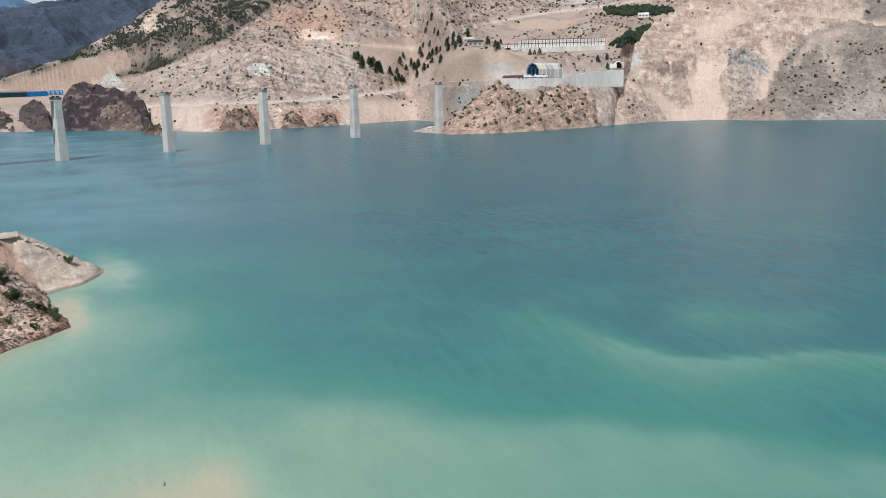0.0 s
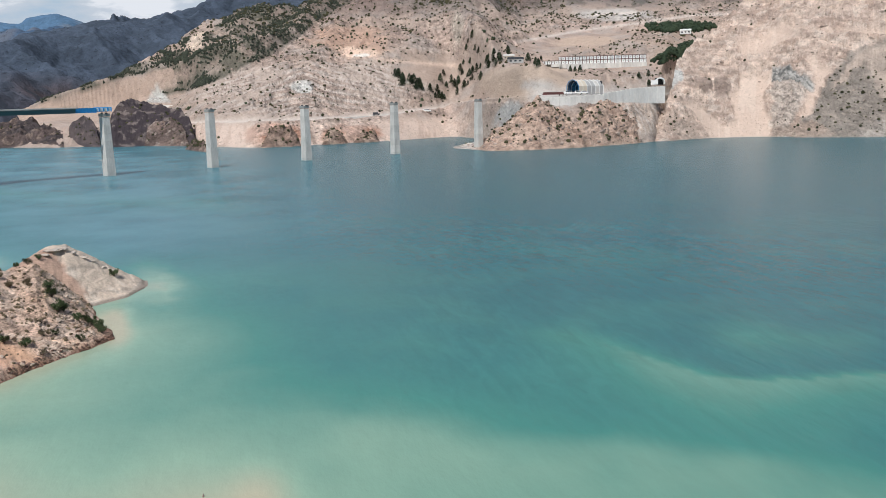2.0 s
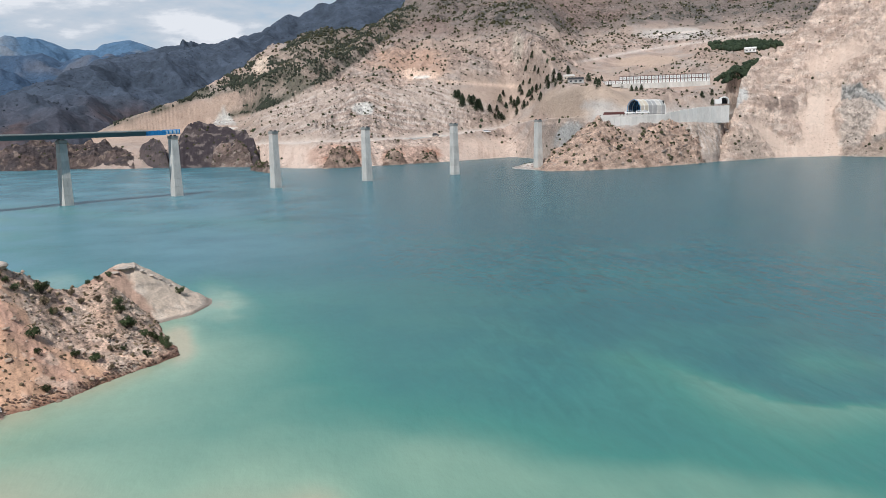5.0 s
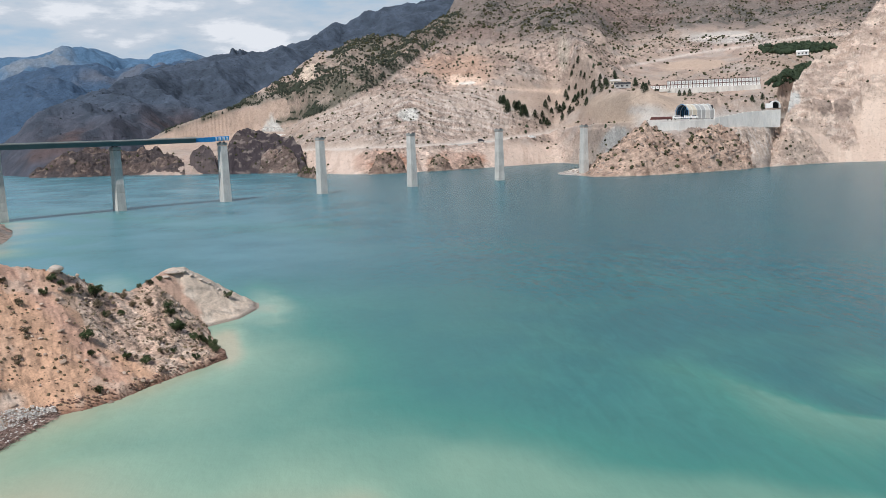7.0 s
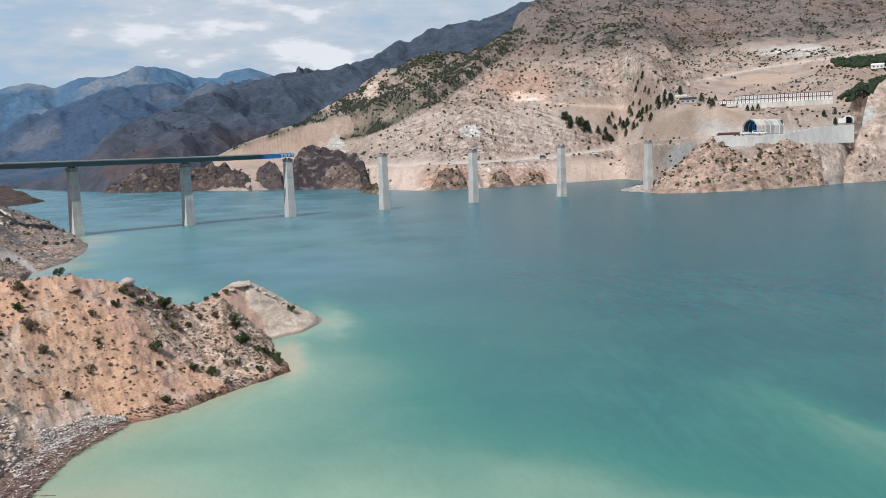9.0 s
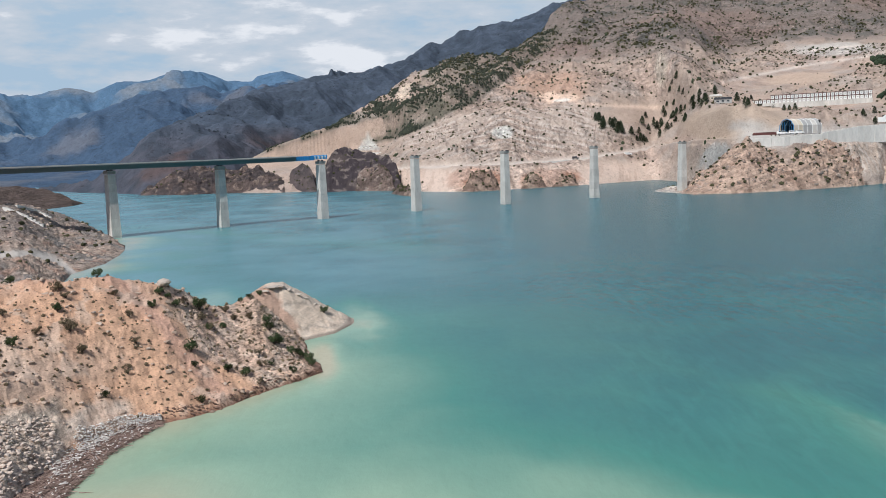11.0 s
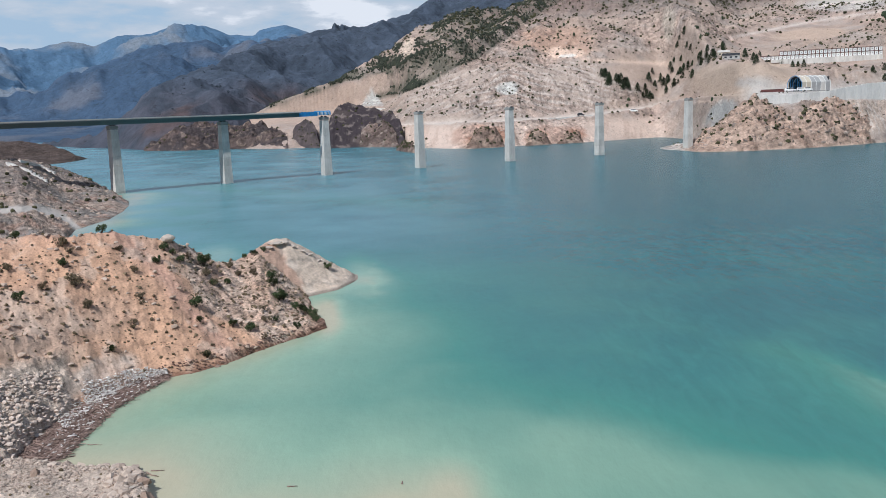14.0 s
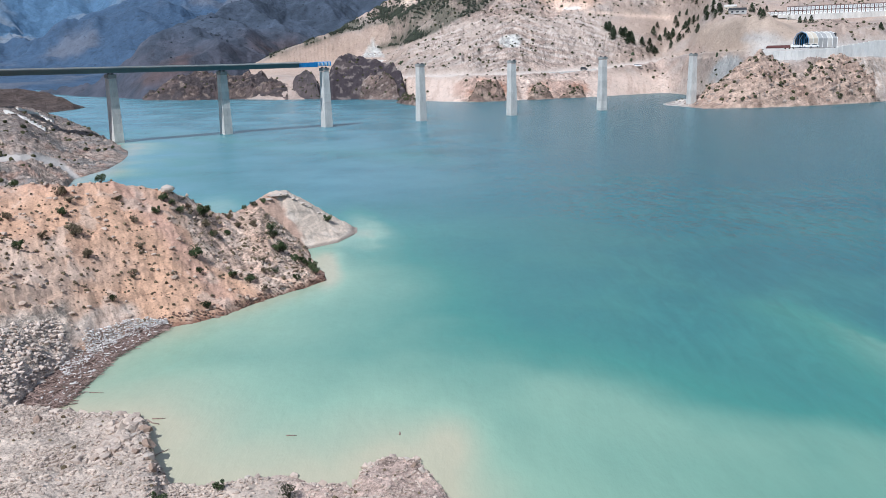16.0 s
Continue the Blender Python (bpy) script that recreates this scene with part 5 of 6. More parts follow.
SHRUB = varied("dry_shrub", (0.030, 0.034, 0.018), (0.095, 0.088, 0.045), 0.95, 0.8)
PINE = varied("pine_needles", (0.028, 0.042, 0.024), (0.066, 0.084, 0.048), 0.9, 0.5)
# distance haze is mixed into this green as blue
HAZED_PINE = varied("hazed_mountain_scrub", (0.030, 0.040, 0.054), (0.050, 0.064, 0.080), 0.95, 3.0)
GROVE = varied("orchard_green", (0.016, 0.030, 0.018), (0.048, 0.068, 0.038), 0.9, 0.8)
SLOPE_TREE = varied("juniper_green", (0.026, 0.036, 0.028), (0.075, 0.082, 0.058), 0.95, 0.8)
LEAF = varied("green_leaf", (0.03, 0.05, 0.02), (0.085, 0.11, 0.048), 0.8, 0.3)
TUFT = varied("dry_tuft", (0.085, 0.066, 0.042), (0.21, 0.165, 0.105), 0.95, 0.3)
DRYLEAF = varied("dry_twigs", (0.10, 0.08, 0.052), (0.22, 0.175, 0.11), 0.9, 0.3)
BARK = plain("bark", (0.10, 0.075, 0.055), 0.95, 0, 0.4, 0.3, 0.01)
STONE = varied("broken_stone", (0.32, 0.255, 0.21), (0.61, 0.51, 0.43), 0.95, 0.25)
STONE_GREY = varied("grey_boulder_stone", (0.38, 0.305, 0.255), (0.77, 0.655, 0.565), 0.95, 0.4)
STONE_WET = varied("wet_red_stone", (0.10, 0.055, 0.042), (0.30, 0.20, 0.155), 0.8, 0.3)
STONE_RED = varied("red_stone", (0.36, 0.27, 0.21), (0.56, 0.45, 0.37), 0.95, 0.25)
WOOD = varied("driftwood", (0.10, 0.062, 0.052), (0.46, 0.34, 0.285), 0.9, 0.2)
FOAM = varied("foam_litter", (0.42, 0.37, 0.33), (0.80, 0.78, 0.75), 0.8, 0.3)

bush_shapes, bush_faces = lumps(1, 10, 0.22, 0.8)
p = HILL.pick(17000, h_bush * (700 / h_R) ** 1.3, RNG)
size = 0.42 + 0.95 * RNG.random(len(p)) ** 2.2
stuff("hillside_shrubs", p, size * (1 + 0.3 * (np.hypot(p[:, 0], p[:, 1]) > 850)), bush_shapes, bush_faces, SHRUB, "scattered dark shrubs and small trees on the hillside", "shrubs")
p = HILL.pick(900, grove, RNG)
stuff("grove", p, np.stack([1.6 + 1.2 * RNG.random(len(p))] * 2 + [1.8 + 1.6 * RNG.random(len(p))], 1), bush_shapes, bush_faces, GROVE, "dense dark green orchard trees beside the white house", "trees")
p = HILL.pick(5000, h_bush * (700 / h_R) ** 1.3, RNG)
keep = step(0.2, 0.7, fbm(p[:, 0], p[:, 1], 60, 3, 401)) > 0.3
q = p[keep][:260]
stuff("hillside_trees", q, np.stack([0.9 + 0.5 * RNG.random(len(q))] * 2 + [1.3 + 1.3 * RNG.random(len(q))], 1), bush_shapes, bush_faces, PINE, "small dark pines dotted over the hillside", "trees")
p = HILL.pick(13000, wooded ** 2 * (1 + 3 * (1 - step(-5, -2, h_az))) * (0.15 + step(-0.3, 0.2, fbm(*xy_of(h_az, h_R), 25, 4, 404))) * (700 / h_R), RNG)
stuff("slope_trees", p, np.stack([0.55 + 0.6 * RNG.random(len(p))] * 2 + [0.8 + 1.0 * RNG.random(len(p))], 1), bush_shapes, bush_faces, SLOPE_TREE, "dark green juniper trees along the gully of the hillside", "trees")
p = HEADLAND.pick(520, step(1.5, 4, d_Z) * (0.3 + step(0, 0.4, fbm(*xy_of(d_az, d_R), 12, 3, 402))), RNG)
stuff("headland_shrubs", p, 0.4 + 0.9 * RNG.random(len(p)) ** 2, bush_shapes, bush_faces, SHRUB, "dark shrubs scattered on the headland rock", "shrubs")
for land in CRAGS:
    p = land.pick(110, step(1, 3, land.Z), RNG)
    stuff("crag_shrubs", p, 0.4 + 0.9 * RNG.random(len(p)) ** 2, bush_shapes, bush_faces, SHRUB, "dark shrubs growing on the shore crag", "shrubs")
p = CLIFFS.pick(750, c_bush, RNG)
stuff("cliff_shrubs", p, 0.35 + 0.85 * RNG.random(len(p)) ** 2, bush_shapes, bush_faces, SHRUB, "dark shrubs clinging to the cliff", "shrubs")
MOUNT = Land(m_az, m_R, m_Z)
p = MOUNT.pick(3500, step(15, 60, m_Z) * step(-0.2, 0.3, fbm(*xy_of(m_az, m_R), 120, 4, 403)), RNG)
stuff("mountain_trees", p, 0.5 + 0.8 * RNG.random(len(p)) ** 2, bush_shapes, bush_faces, HAZED_PINE, "dark trees and scrub on the mountain, blued for haze", "trees")

# rock outcrops
slab_shapes, slab_faces = lumps(1, 24, 0.26, 0.7)
SLAB = varied("outcrop_rock", (0.17, 0.135, 0.115), (0.50, 0.40, 0.335), 0.95, 1.2)

SLAB_CLIFF = varied("cliff_rock", (0.25, 0.19, 0.16), (0.52, 0.43, 0.36), 0.95, 1.2)
SLAB_BROWN = varied("brown_outcrop_rock", (0.20, 0.15, 0.12), (0.52, 0.42, 0.345), 0.95, 0.8)


def slabs(land, n, density, low_, high_, name, material, label):
    p_ = land.pick(n, density, RNG)
    k_ = low_ + (high_ - low_) * RNG.random(n) ** 3.5
    stuff(name, p_, np.stack([k_ * (0.8 + 0.6 * RNG.random(n)), k_ * (0.7 + 0.4 * RNG.random(n)), k_ * (0.7 + 0.6 * RNG.random(n))], 1), slab_shapes, slab_faces, material, label, "outcrops", 1.35)


slabs(HILL, 7000, hill_rock * step(4, 12, h_Z) * (1 - flat) * (1 - smooth) * (0.25 + step(0.0, 0.4, fbm(*xy_of(h_az, h_R), 40, 4, 421))) * (700 / h_R) ** 1.2, 0.4, 1.8, "hillside_outcrops", SLAB, "broken rock outcrops over the hillside")
slabs(HEADLAND, 1500, step(0.5, 2, d_Z), 0.35, 1.7, "headland_outcrops", SLAB, "broken rock outcrops on the headland")
slabs(CLIFFS, 3200, ruff_cliff * step(1, 4, c_Z) * (0.25 + step(0.0, 0.4, fbm(*xy_of(c_az, c_R), 30, 4, 422))), 0.35, 1.5, "cliff_outcrops", SLAB_CLIFF, "broken rock outcrops in the cliff")
SPUR = Land(p_az, p_R, p_Z)
slabs(SPUR, 2600, (1 - p_road) * step(0.2, 1.0, p_Z) * (p_R < 420) * ((p_az > -36)[None, :]), 0.15, 1.0, "spur_stones", SLAB_BROWN, "brown stones and rubble on the spur")
p = SPUR.pick(260, step(0.6, 1.5, p_Z) * (p_R < 420) * ((p_az > -36)[None, :]), RNG)
stuff("spur_shrubs", p, 0.3 + 0.6 * RNG.random(len(p)) ** 2, bush_shapes, bush_faces, SHRUB, "dark shrubs on the rocky spur", "shrubs")

# stones
stone_shapes, stone_faces = lumps(1, 24, 0.2, 0.72)
stone_shapes = [v_ * np.array((1.25, 0.85, 0.9)) for v_ in stone_shapes]
x, y = xy_of(n_az, n_R)
seen_part = ((n_az > -36) & (n_az < 3))[None, :] & (n_R > 44) & (n_R < 140)
n2 = fbm(x, y, 3.5, 4, 232)
n_el = np.degrees(np.arctan2(n_Z - EYE, np.maximum(n_R, 1)))
heap = (1 - step(-29.0, -28.2, n_az + 0.8 * fbm(x, y, 8, 3, 411))) * (1 - step(-15.8, -15.3, n_el)) * step(-20.5, -20, n_el) * step(74, 76, n_R) * (0.35 + step(-0.2, 0.3, fbm(x, y, 5, 3, 412)))
p = BANK.pick(2000, heap * seen_part * step(0.0, 0.4, n_Z), RNG)
stuff("boulder_slope", p, 0.05 + 0.25 * RNG.random(len(p)) ** 3.4, stone_shapes, stone_faces, STONE_GREY, "grey broken boulders covering the bank slope", "boulders", 0.4)
track = np.exp(-((n_R - 62.5 - 0.55 * (n_az + 31)) / 1.9) ** 4) * (1 - step(-27.5, -26.0, n_az))
p = BANK.pick(12000, seen_part * (n_R < 74) * (1 - 0.75 * step(-20, -17, n_az)) * step(0.05, 0.3, n_Z) * (0.25 + step(0, 0.5, n2) + 1.2 * np.exp(-(n_Z / 0.7) ** 2)) * (1 - 0.92 * track), RNG)
stuff("shore_rubble", p, 0.035 + 0.12 * RNG.random(len(p)) ** 3, stone_shapes, stone_faces, STONE, "pale rubble and gravel along the near shore", "rubble", 0.4)
tip = np.exp(-((n_az + 25.4 - 0.25 * (n_R - 64)) / 0.8) ** 2) * (n_R > 57) * (n_R < 69) + 0.5 * np.exp(-((n_R - nr_) / 1.0) ** 2) * ((n_az > -31) & (n_az < -25)) + 0.12 * np.exp(-((n_R - nr_) / 1.2) ** 2)
p = BANK.pick(420, seen_part * tip * step(-0.1, 0.1, n_Z) * (n_R < 74), RNG)
stuff("shore_rocks", p, 0.07 + 0.36 * RNG.random(len(p)) ** 2.2, slab_shapes, slab_faces, STONE, "angular broken rocks tumbled along the near shore", "rocks", 0.5)
p = BANK.pick(2000, seen_part * (n_R > 78) * step(0.3, 1, n_Z) * (1 - 0.8 * saddle) * (0.18 + 0.8 * rocky * step(-0.1, 0.4, n2) + 0.9 * np.exp(-((n_Z - 0.3) / 0.5) ** 2)) * (knoll_Z < red_Z), RNG)
rim = BANK.pick(520, seen_part * np.exp(-((n_R - fr_ - 0.5) / 0.5) ** 2) * ((n_az > -23) & (n_az < -11.2))[None, :], RNG)
stuff("rim_stones", rim, 0.05 + 0.17 * RNG.random(len(rim)) ** 2.5, stone_shapes, stone_faces, STONE_WET, "dark wet red-brown rocks along the waterline", "rocks", 0.4)
stuff("slope_stones", p, 0.05 + 0.32 * RNG.random(len(p)) ** 4.5, stone_shapes, stone_faces, STONE_RED, "reddish stones lying on the earth slope", "stones", 0.4)
p = BANK.pick(2600, seen_part * (n_R > 78) * step(0.3, 1, n_Z) * (0.75 + 0.3 * rocky) * (1 - 0.8 * near_line([(-24, -7.5), (-22.5, -9.5), (-20.5, -12.5), (-18.5, -15.5)], n_az, n_el, 1.0)) * (1 - clay) * (1 - boulder_zone) * (knoll_Z < red_Z), RNG)
stuff("slope_tufts", p, 0.06 + 0.20 * RNG.random(len(p)) ** 2.6, bush_shapes, bush_faces, TUFT, "small dry tufts and shrubs on the earth slope", "tufts", 0.3)
p = BANK.pick(140, seen_part * (n_R < 72) * step(0.2, 0.6, n_Z), RNG)
stuff("shore_tufts", p, 0.06 + 0.14 * RNG.random(len(p)) ** 2, bush_shapes, bush_faces, DRYLEAF, "small dry grass tufts on the gravel shore", "tufts", 0.3)


# ---- shrubs and trees as things ----
def tube(bm, a, b_, r0, r1, n=6):
    d = (Vector(b_) - Vector(a))
    got = bmesh.ops.create_cone(bm, cap_ends=True, segments=n, radius1=r0, radius2=r1, depth=d.length)["verts"]
    m_ = Matrix.Translation((Vector(a) + Vector(b_)) / 2) @ d.to_track_quat("Z", "Y").to_matrix().to_4x4()
    for v in got:
        v.co = m_ @ v.co


def leaves(bm, centre, radius, n, leaf, rnd):
    for _ in range(n):
        d = Vector((rnd.gauss(0, 1), rnd.gauss(0, 1), rnd.gauss(0, 1))).normalized() * radius * rnd.uniform(0.35, 1.0) ** 0.5
        c = Vector(centre) + d
        u = Vector((rnd.gauss(0, 1), rnd.gauss(0, 1), rnd.gauss(0, 1))).normalized()
        w_ = u.orthogonal().normalized() * leaf * 0.45
        u = u * leaf
        vs = [bm.verts.new(c + k) for k in (-u, w_, u, -w_)]
        bm.faces.new(vs)


def make_bush(seed, tall, wide, material, label, at, n=12, each=90):
    rnd = random.Random(seed)
    ob = thing("bush", at, label, "bush", "bushes on the bank")
    wood_, crown = bmesh.new(), bmesh.new()
    for _ in range(n):
        tip = Vector((rnd.uniform(-1, 1) * wide * 0.42, rnd.uniform(-1, 1) * wide * 0.42, tall * rnd.uniform(0.35, 0.88)))
        tube(wood_, (0, 0, -0.15), tip * 0.5 + Vector((0, 0, tall * 0.05)), 0.045, 0.03, 5)
        tube(wood_, tip * 0.5 + Vector((0, 0, tall * 0.05)), tip, 0.03, 0.012, 5)
        leaves(crown, tip, wide * rnd.uniform(0.16, 0.30), each, 0.07 * (tall / 1.6) ** 0.5 + 0.03, rnd)
    part("stem", wood_, BARK, ob)
    part("crown", crown, material, ob)
    return ob


def make_pine(seed, tall, at, label):
    rnd = random.Random(seed)
    ob = thing("pine_tree", at, label, "tree", "pines by the works")
    bm = bmesh.new()
    tube(bm, (0, 0, -0.6), (0, 0, tall * 0.95), tall * 0.022, tall * 0.006, 7)
    part("trunk", bm, BARK, ob)
    bm = bmesh.new()
    for i in range(int(26)):
        h = 0.12 + 0.86 * (i / 26)
        reach = tall * 0.46 * (1 - h) ** 0.75 * rnd.uniform(0.7, 1.15) + 0.15
        for j in range(6):
            a = rnd.uniform(0, 2 * math.pi)
            c = Vector((math.cos(a) * reach * 0.62, math.sin(a) * reach * 0.62, tall * h - reach * 0.15))
            leaves(bm, c, reach * 0.45, 10, tall * 0.036, rnd)
    part("crown", bm, PINE, ob)
    return ob


here = lambda v, turn=0.0, k=1.0: Matrix.Translation(v) @ Matrix.Rotation(turn, 4, "Z") @ Matrix.Scale(k, 4)
PINES = [(8.46, 1.7), (8.81, 1.34), (9.1, 1.26), (9.46, 1.18), (9.79, 1.11), (10.03, 0.75), (8.65, 1.5), (9.62, 1.0), (10.68, 0.52), (10.98, 0.59), (11.4, 0.08), (11.8, 1.43), (12.23, 1.14), (12.95, 0.77), (12.1, 0.6), (11.6, 0.9), (12.6, 0.95),
         (12.91, 2.33), (13.27, 2.19), (13.56, 2.04), (13.51, 2.46), (14.02, 2.31), (13.0, 2.5), (13.8, 2.2), (14.3, 2.1), (15.18, 2.5), (15.35, 2.55), (15.98, 3.0), (14.5, 2.2), (14.7, 2.25), (14.9, 2.3), (13.15, 2.3), (13.7, 2.35),
         (17.64, 2.45), (17.9, 2.42), (18.15, 2.4), (18.36, 2.37), (18.6, 2.3), (18.85, 2.25), (20.4, 1.85), (20.6, 1.8), (20.81, 1.8), (19.8, 2.0), (25.06, 1.05), (25.3, 1.3), (24.9, 0.95)]
rnd = random.Random(3)
protos = []
for i, (a, e) in enumerate(PINES + [(a + 0.14, e + 0.05) for a, e in PINES[:30]]):
    v = HILL.spot(a, e)
    v.z -= 0.3
    v += Vector((rnd.uniform(-4, 4), rnd.uniform(-3, 3), 0))
    v.z = HILL.height(v.x, v.y) - 0.3
    tall = 6.2 + 2.8 * rnd.random() if a < 10.2 else 4.2 + 3.6 * rnd.random()
    if len(protos) < 5:
        protos.append((make_pine(20 + i, 10.0, here(v, 0, tall / 10), "dark green pine tree standing on the bare slope")))
    else:
        copy_thing(protos[i % 5], Matrix.Translation(v) @ Matrix.Rotation(rnd.uniform(0, 6.28), 4, "Z")).scale = (tall / 10,) * 3

BUSHES = [(-28.04, -9.2, 1.5, 0), (-27.39, -10.5, 2.0, 1), (-30.77, -11.0, 1.7, 0), (-26.78, -11.9, 1.5, 1), (-20.07, -12.7, 2.1, 0), (-19.88, -13.7, 1.2, 0), (-24.12, -13.3, 0.9, 1), (-24.15, -13.65, 0.9, 1), (-24.55, -8.6, 1.2, 1), (-23.79, -9.9, 1.2, 1),
          (-23.51, -11.7, 1.3, 1), (-29.36, -10.4, 1.2, 1), (-31.13, -9.1, 1.2, 1), (-25.52, -7.1, 1.7, 0), (-30.52, -6.9, 1.5, 0), (-27.96, -7.9, 1.8, 1), (-27.48, -8.4, 1.3, 1), (-21.81, -8.7, 1.6, 0), (-22.34, -9.5, 1.5, 0), (-20.84, -9.6, 1.5, 0), (-21.3, -9.0, 1.2, 0), (-20.3, -9.3, 1.3, 1),
          (-19.34, -9.9, 2.6, 0), (-18.79, -11.4, 1.4, 1), (-25.62, -15.0, 1.3, 0), (-17.73, -14.15, 1.5, 0), (-16.58, -14.6, 1.7, 0), (-15.65, -15.3, 1.1, 1), (-13.35, -14.8, 1.4, 0), (-19.61, -16.1, 1.6, 0), (-14.95, -11.2, 2.0, 0), (-14.77, -11.75, 2.0, 0), (-14.5, -12.65, 2.4, 0), (-14.2, -12.7, 1.8, 0),
          (-13.4, -13.35, 1.5, 0), (-12.9, -13.5, 1.6, 0), (-12.57, -13.7, 1.7, 0), (-12.2, -14.0, 1.8, 0), (-12.03, -14.3, 1.6, 0), (-10.97, -10.8, 1.9, 0), (-15.94, -9.5, 1.5, 0), (-17.04, -9.55, 1.4, 0), (-16.6, -9.6, 1.2, 0), (-15.3, -9.25, 1.3, 0), (-17.85, -11.25, 1.2, 0), (-18.75, -11.4, 1.3, 0),
          (-17.63, -10.15, 1.3, 1), (-19.24, -10.75, 1.5, 1), (-16.1, -10.8, 1.4, 1), (-17.08, -10.9, 1.3, 1), (-15.49, -14.05, 1.3, 1), (-14.79, -14.1, 1.2, 0), (-15.58, -13.25, 1.3, 1)]
kinds = []
for i, (a, e, tall, dry) in enumerate(BUSHES):
    v = BANK.spot(a, e)
    label = "small grey-brown dry shrub on the earth slope" if dry else "green leafy bush growing on the rocky bank"
    if sum(k[1] == dry for k in kinds) < 3:
        kinds.append((make_bush(50 + i, 1.6, 1.9 if dry else 1.6, DRYLEAF if dry else LEAF, label, here(v, 0, tall / 2.5)), dry))
    else:
        same = [k[0] for k in kinds if k[1] == dry]
        copy_thing(same[i % len(same)], here(v, rnd.uniform(0, 6.28))).scale = (tall / 2.5,) * 3
for a, e, tall in ((-24.2, -28.3, 0.9), (-19.9, -27.9, 0.7), (-14.9, -29.0, 1.0)):
    copy_thing(kinds[0][0], here(BANK.spot(a, e), a)).scale = (tall / 1.6,) * 3


# ---- driftwood ----
def log_mesh(seed, length, r):
    rnd = random.Random(seed)
    bm = bmesh.new()
    pts = [Vector((length * (i / 4 - 0.5), rnd.uniform(-0.05, 0.05) * length, rnd.uniform(-0.02, 0.02) * length)) for i in range(5)]
    for i in range(4):
        tube(bm, pts[i], pts[i + 1], r * (1 - 0.15 * i), r * (1 - 0.15 * (i + 1)), 7)
    return bm


def on_water(a, e):
    r = EYE / math.tan(radians(-e))
    return Vector((r * math.sin(radians(a)), r * math.cos(radians(a)), 0.05))


for i, (a, e, length, turn) in enumerate(((-27.30, -20.50, 1.4, -0.10), (-23.51, -22.79, 1.1, 0.05), (-23.94, -22.97, 1.5, -0.50), (-23.64, -24.97, 1.5, 1.00), (-24.28, -24.96, 0.9, -0.60), (-24.97, -25.38, 0.5, 0.20), (-29.28, -20.93, 2.0, 0.35), (-14.43, -25.05, 0.8, 0.10), (-6.41, -25.47, 0.5, 1.60), (-24.80, -23.59, 1.1, 1.10))):
    v = on_water(a, e)
    ob = part("floating_log", log_mesh(300 + i, length, 0.045 + 0.015 * (i % 3)), WOOD)
    ob.matrix_world = Matrix.Translation(v) @ Matrix.Rotation(turn, 4, "Z")
    tagged(ob, "dark waterlogged log floating in the lake", "log", "floating logs")

# outer and inner edge of the raft, bearing and distance
raft_out = [(-31.0, 72.3), (-29.2, 73.0), (-27.6, 77.8), (-26.0, 82.8), (-24.0, 87.5), (-22.2, 91.4)]
raft_in = [(-32.0, 76.5), (-30.6, 81.0), (-29.0, 85.5), (-27.0, 89.6), (-24.6, 91.6), (-22.2, 92.2)]


def raft_places(n, s0, s1, k0=0.0, k1=1.0):
    s_, k = RNG.uniform(s0, s1, n), RNG.uniform(k0, k1, n)
    at_ = lambda line, j: np.interp(s_, range(6), [q[j] for q in line])
    a, r_ = (at_(raft_out, j) * (1 - k) + at_(raft_in, j) * k for j in (0, 1))
    px_, py_ = r_ * np.sin(np.radians(a)), r_ * np.cos(np.radians(a))
    z = np.array([max(BANK.height(u, v), 0.0) for u, v in zip(px_, py_)])
    return np.stack([px_, py_, z + 0.02 + 0.22 * RNG.random(n)], 1)


stick, stick_f = lumps(1, 8, 0.10, 1.0)
p = raft_places(3800, 0.0, 4.9, 0.0, 0.82)
stuff("driftwood_raft", p, np.stack([0.2 + 1.3 * RNG.random(len(p)) ** 2.2, 0.022 + 0.045 * RNG.random(len(p)) ** 2, 0.02 + 0.04 * RNG.random(len(p))], 1), stick, stick_f, WOOD, "tangled brown driftwood raft washed against the bank", "driftwood", 0, turn=radians(72) + 0.75 * RNG.normal(size=len(p)))
p = np.concatenate([raft_places(1100, 2.6, 4.95, 0.66, 1.0), raft_places(350, 1.6, 3.4, 0.5, 0.9), raft_places(200, 0.5, 4.5, 0.0, 0.6)])
stuff("foam_litter", p + np.array((0, 0, 0.12)), np.stack([0.05 + 0.20 * RNG.random(len(p)) ** 2.5, 0.04 + 0.10 * RNG.random(len(p)) ** 2, 0.04 + 0.07 * RNG.random(len(p))], 1), stone_shapes, stone_faces, FOAM, "white plastic and foam litter lying on driftwood", "litter", 0)


# ---- the works on the far shore ----
def place(a, r, z):
    return Vector((r * math.sin(radians(a)), r * math.cos(radians(a)), z))


RED_ROOF = plain("dark_red_sheet", (0.14, 0.05, 0.045), 0.6, 0, 0.3, 2.0)
CANVAS = plain("cream_cladding", (0.62, 0.55, 0.44), 0.6, 0, 0.25, 3.0)
CLAD = plain("grey_cladding", (0.42, 0.42, 0.41), 0.5, 0, 0.25, 3.0)
# near black for shade inside openings, and for one dark house roof
SHADE = plain("interior_shade_and_dark_roof", (0.03, 0.032, 0.036), 0.8, 0, 0.2, 2.0)
GLASS = plain("dark_glazing", (0.03, 0.04, 0.05), 0.15, 0, 0.1, 1.0)


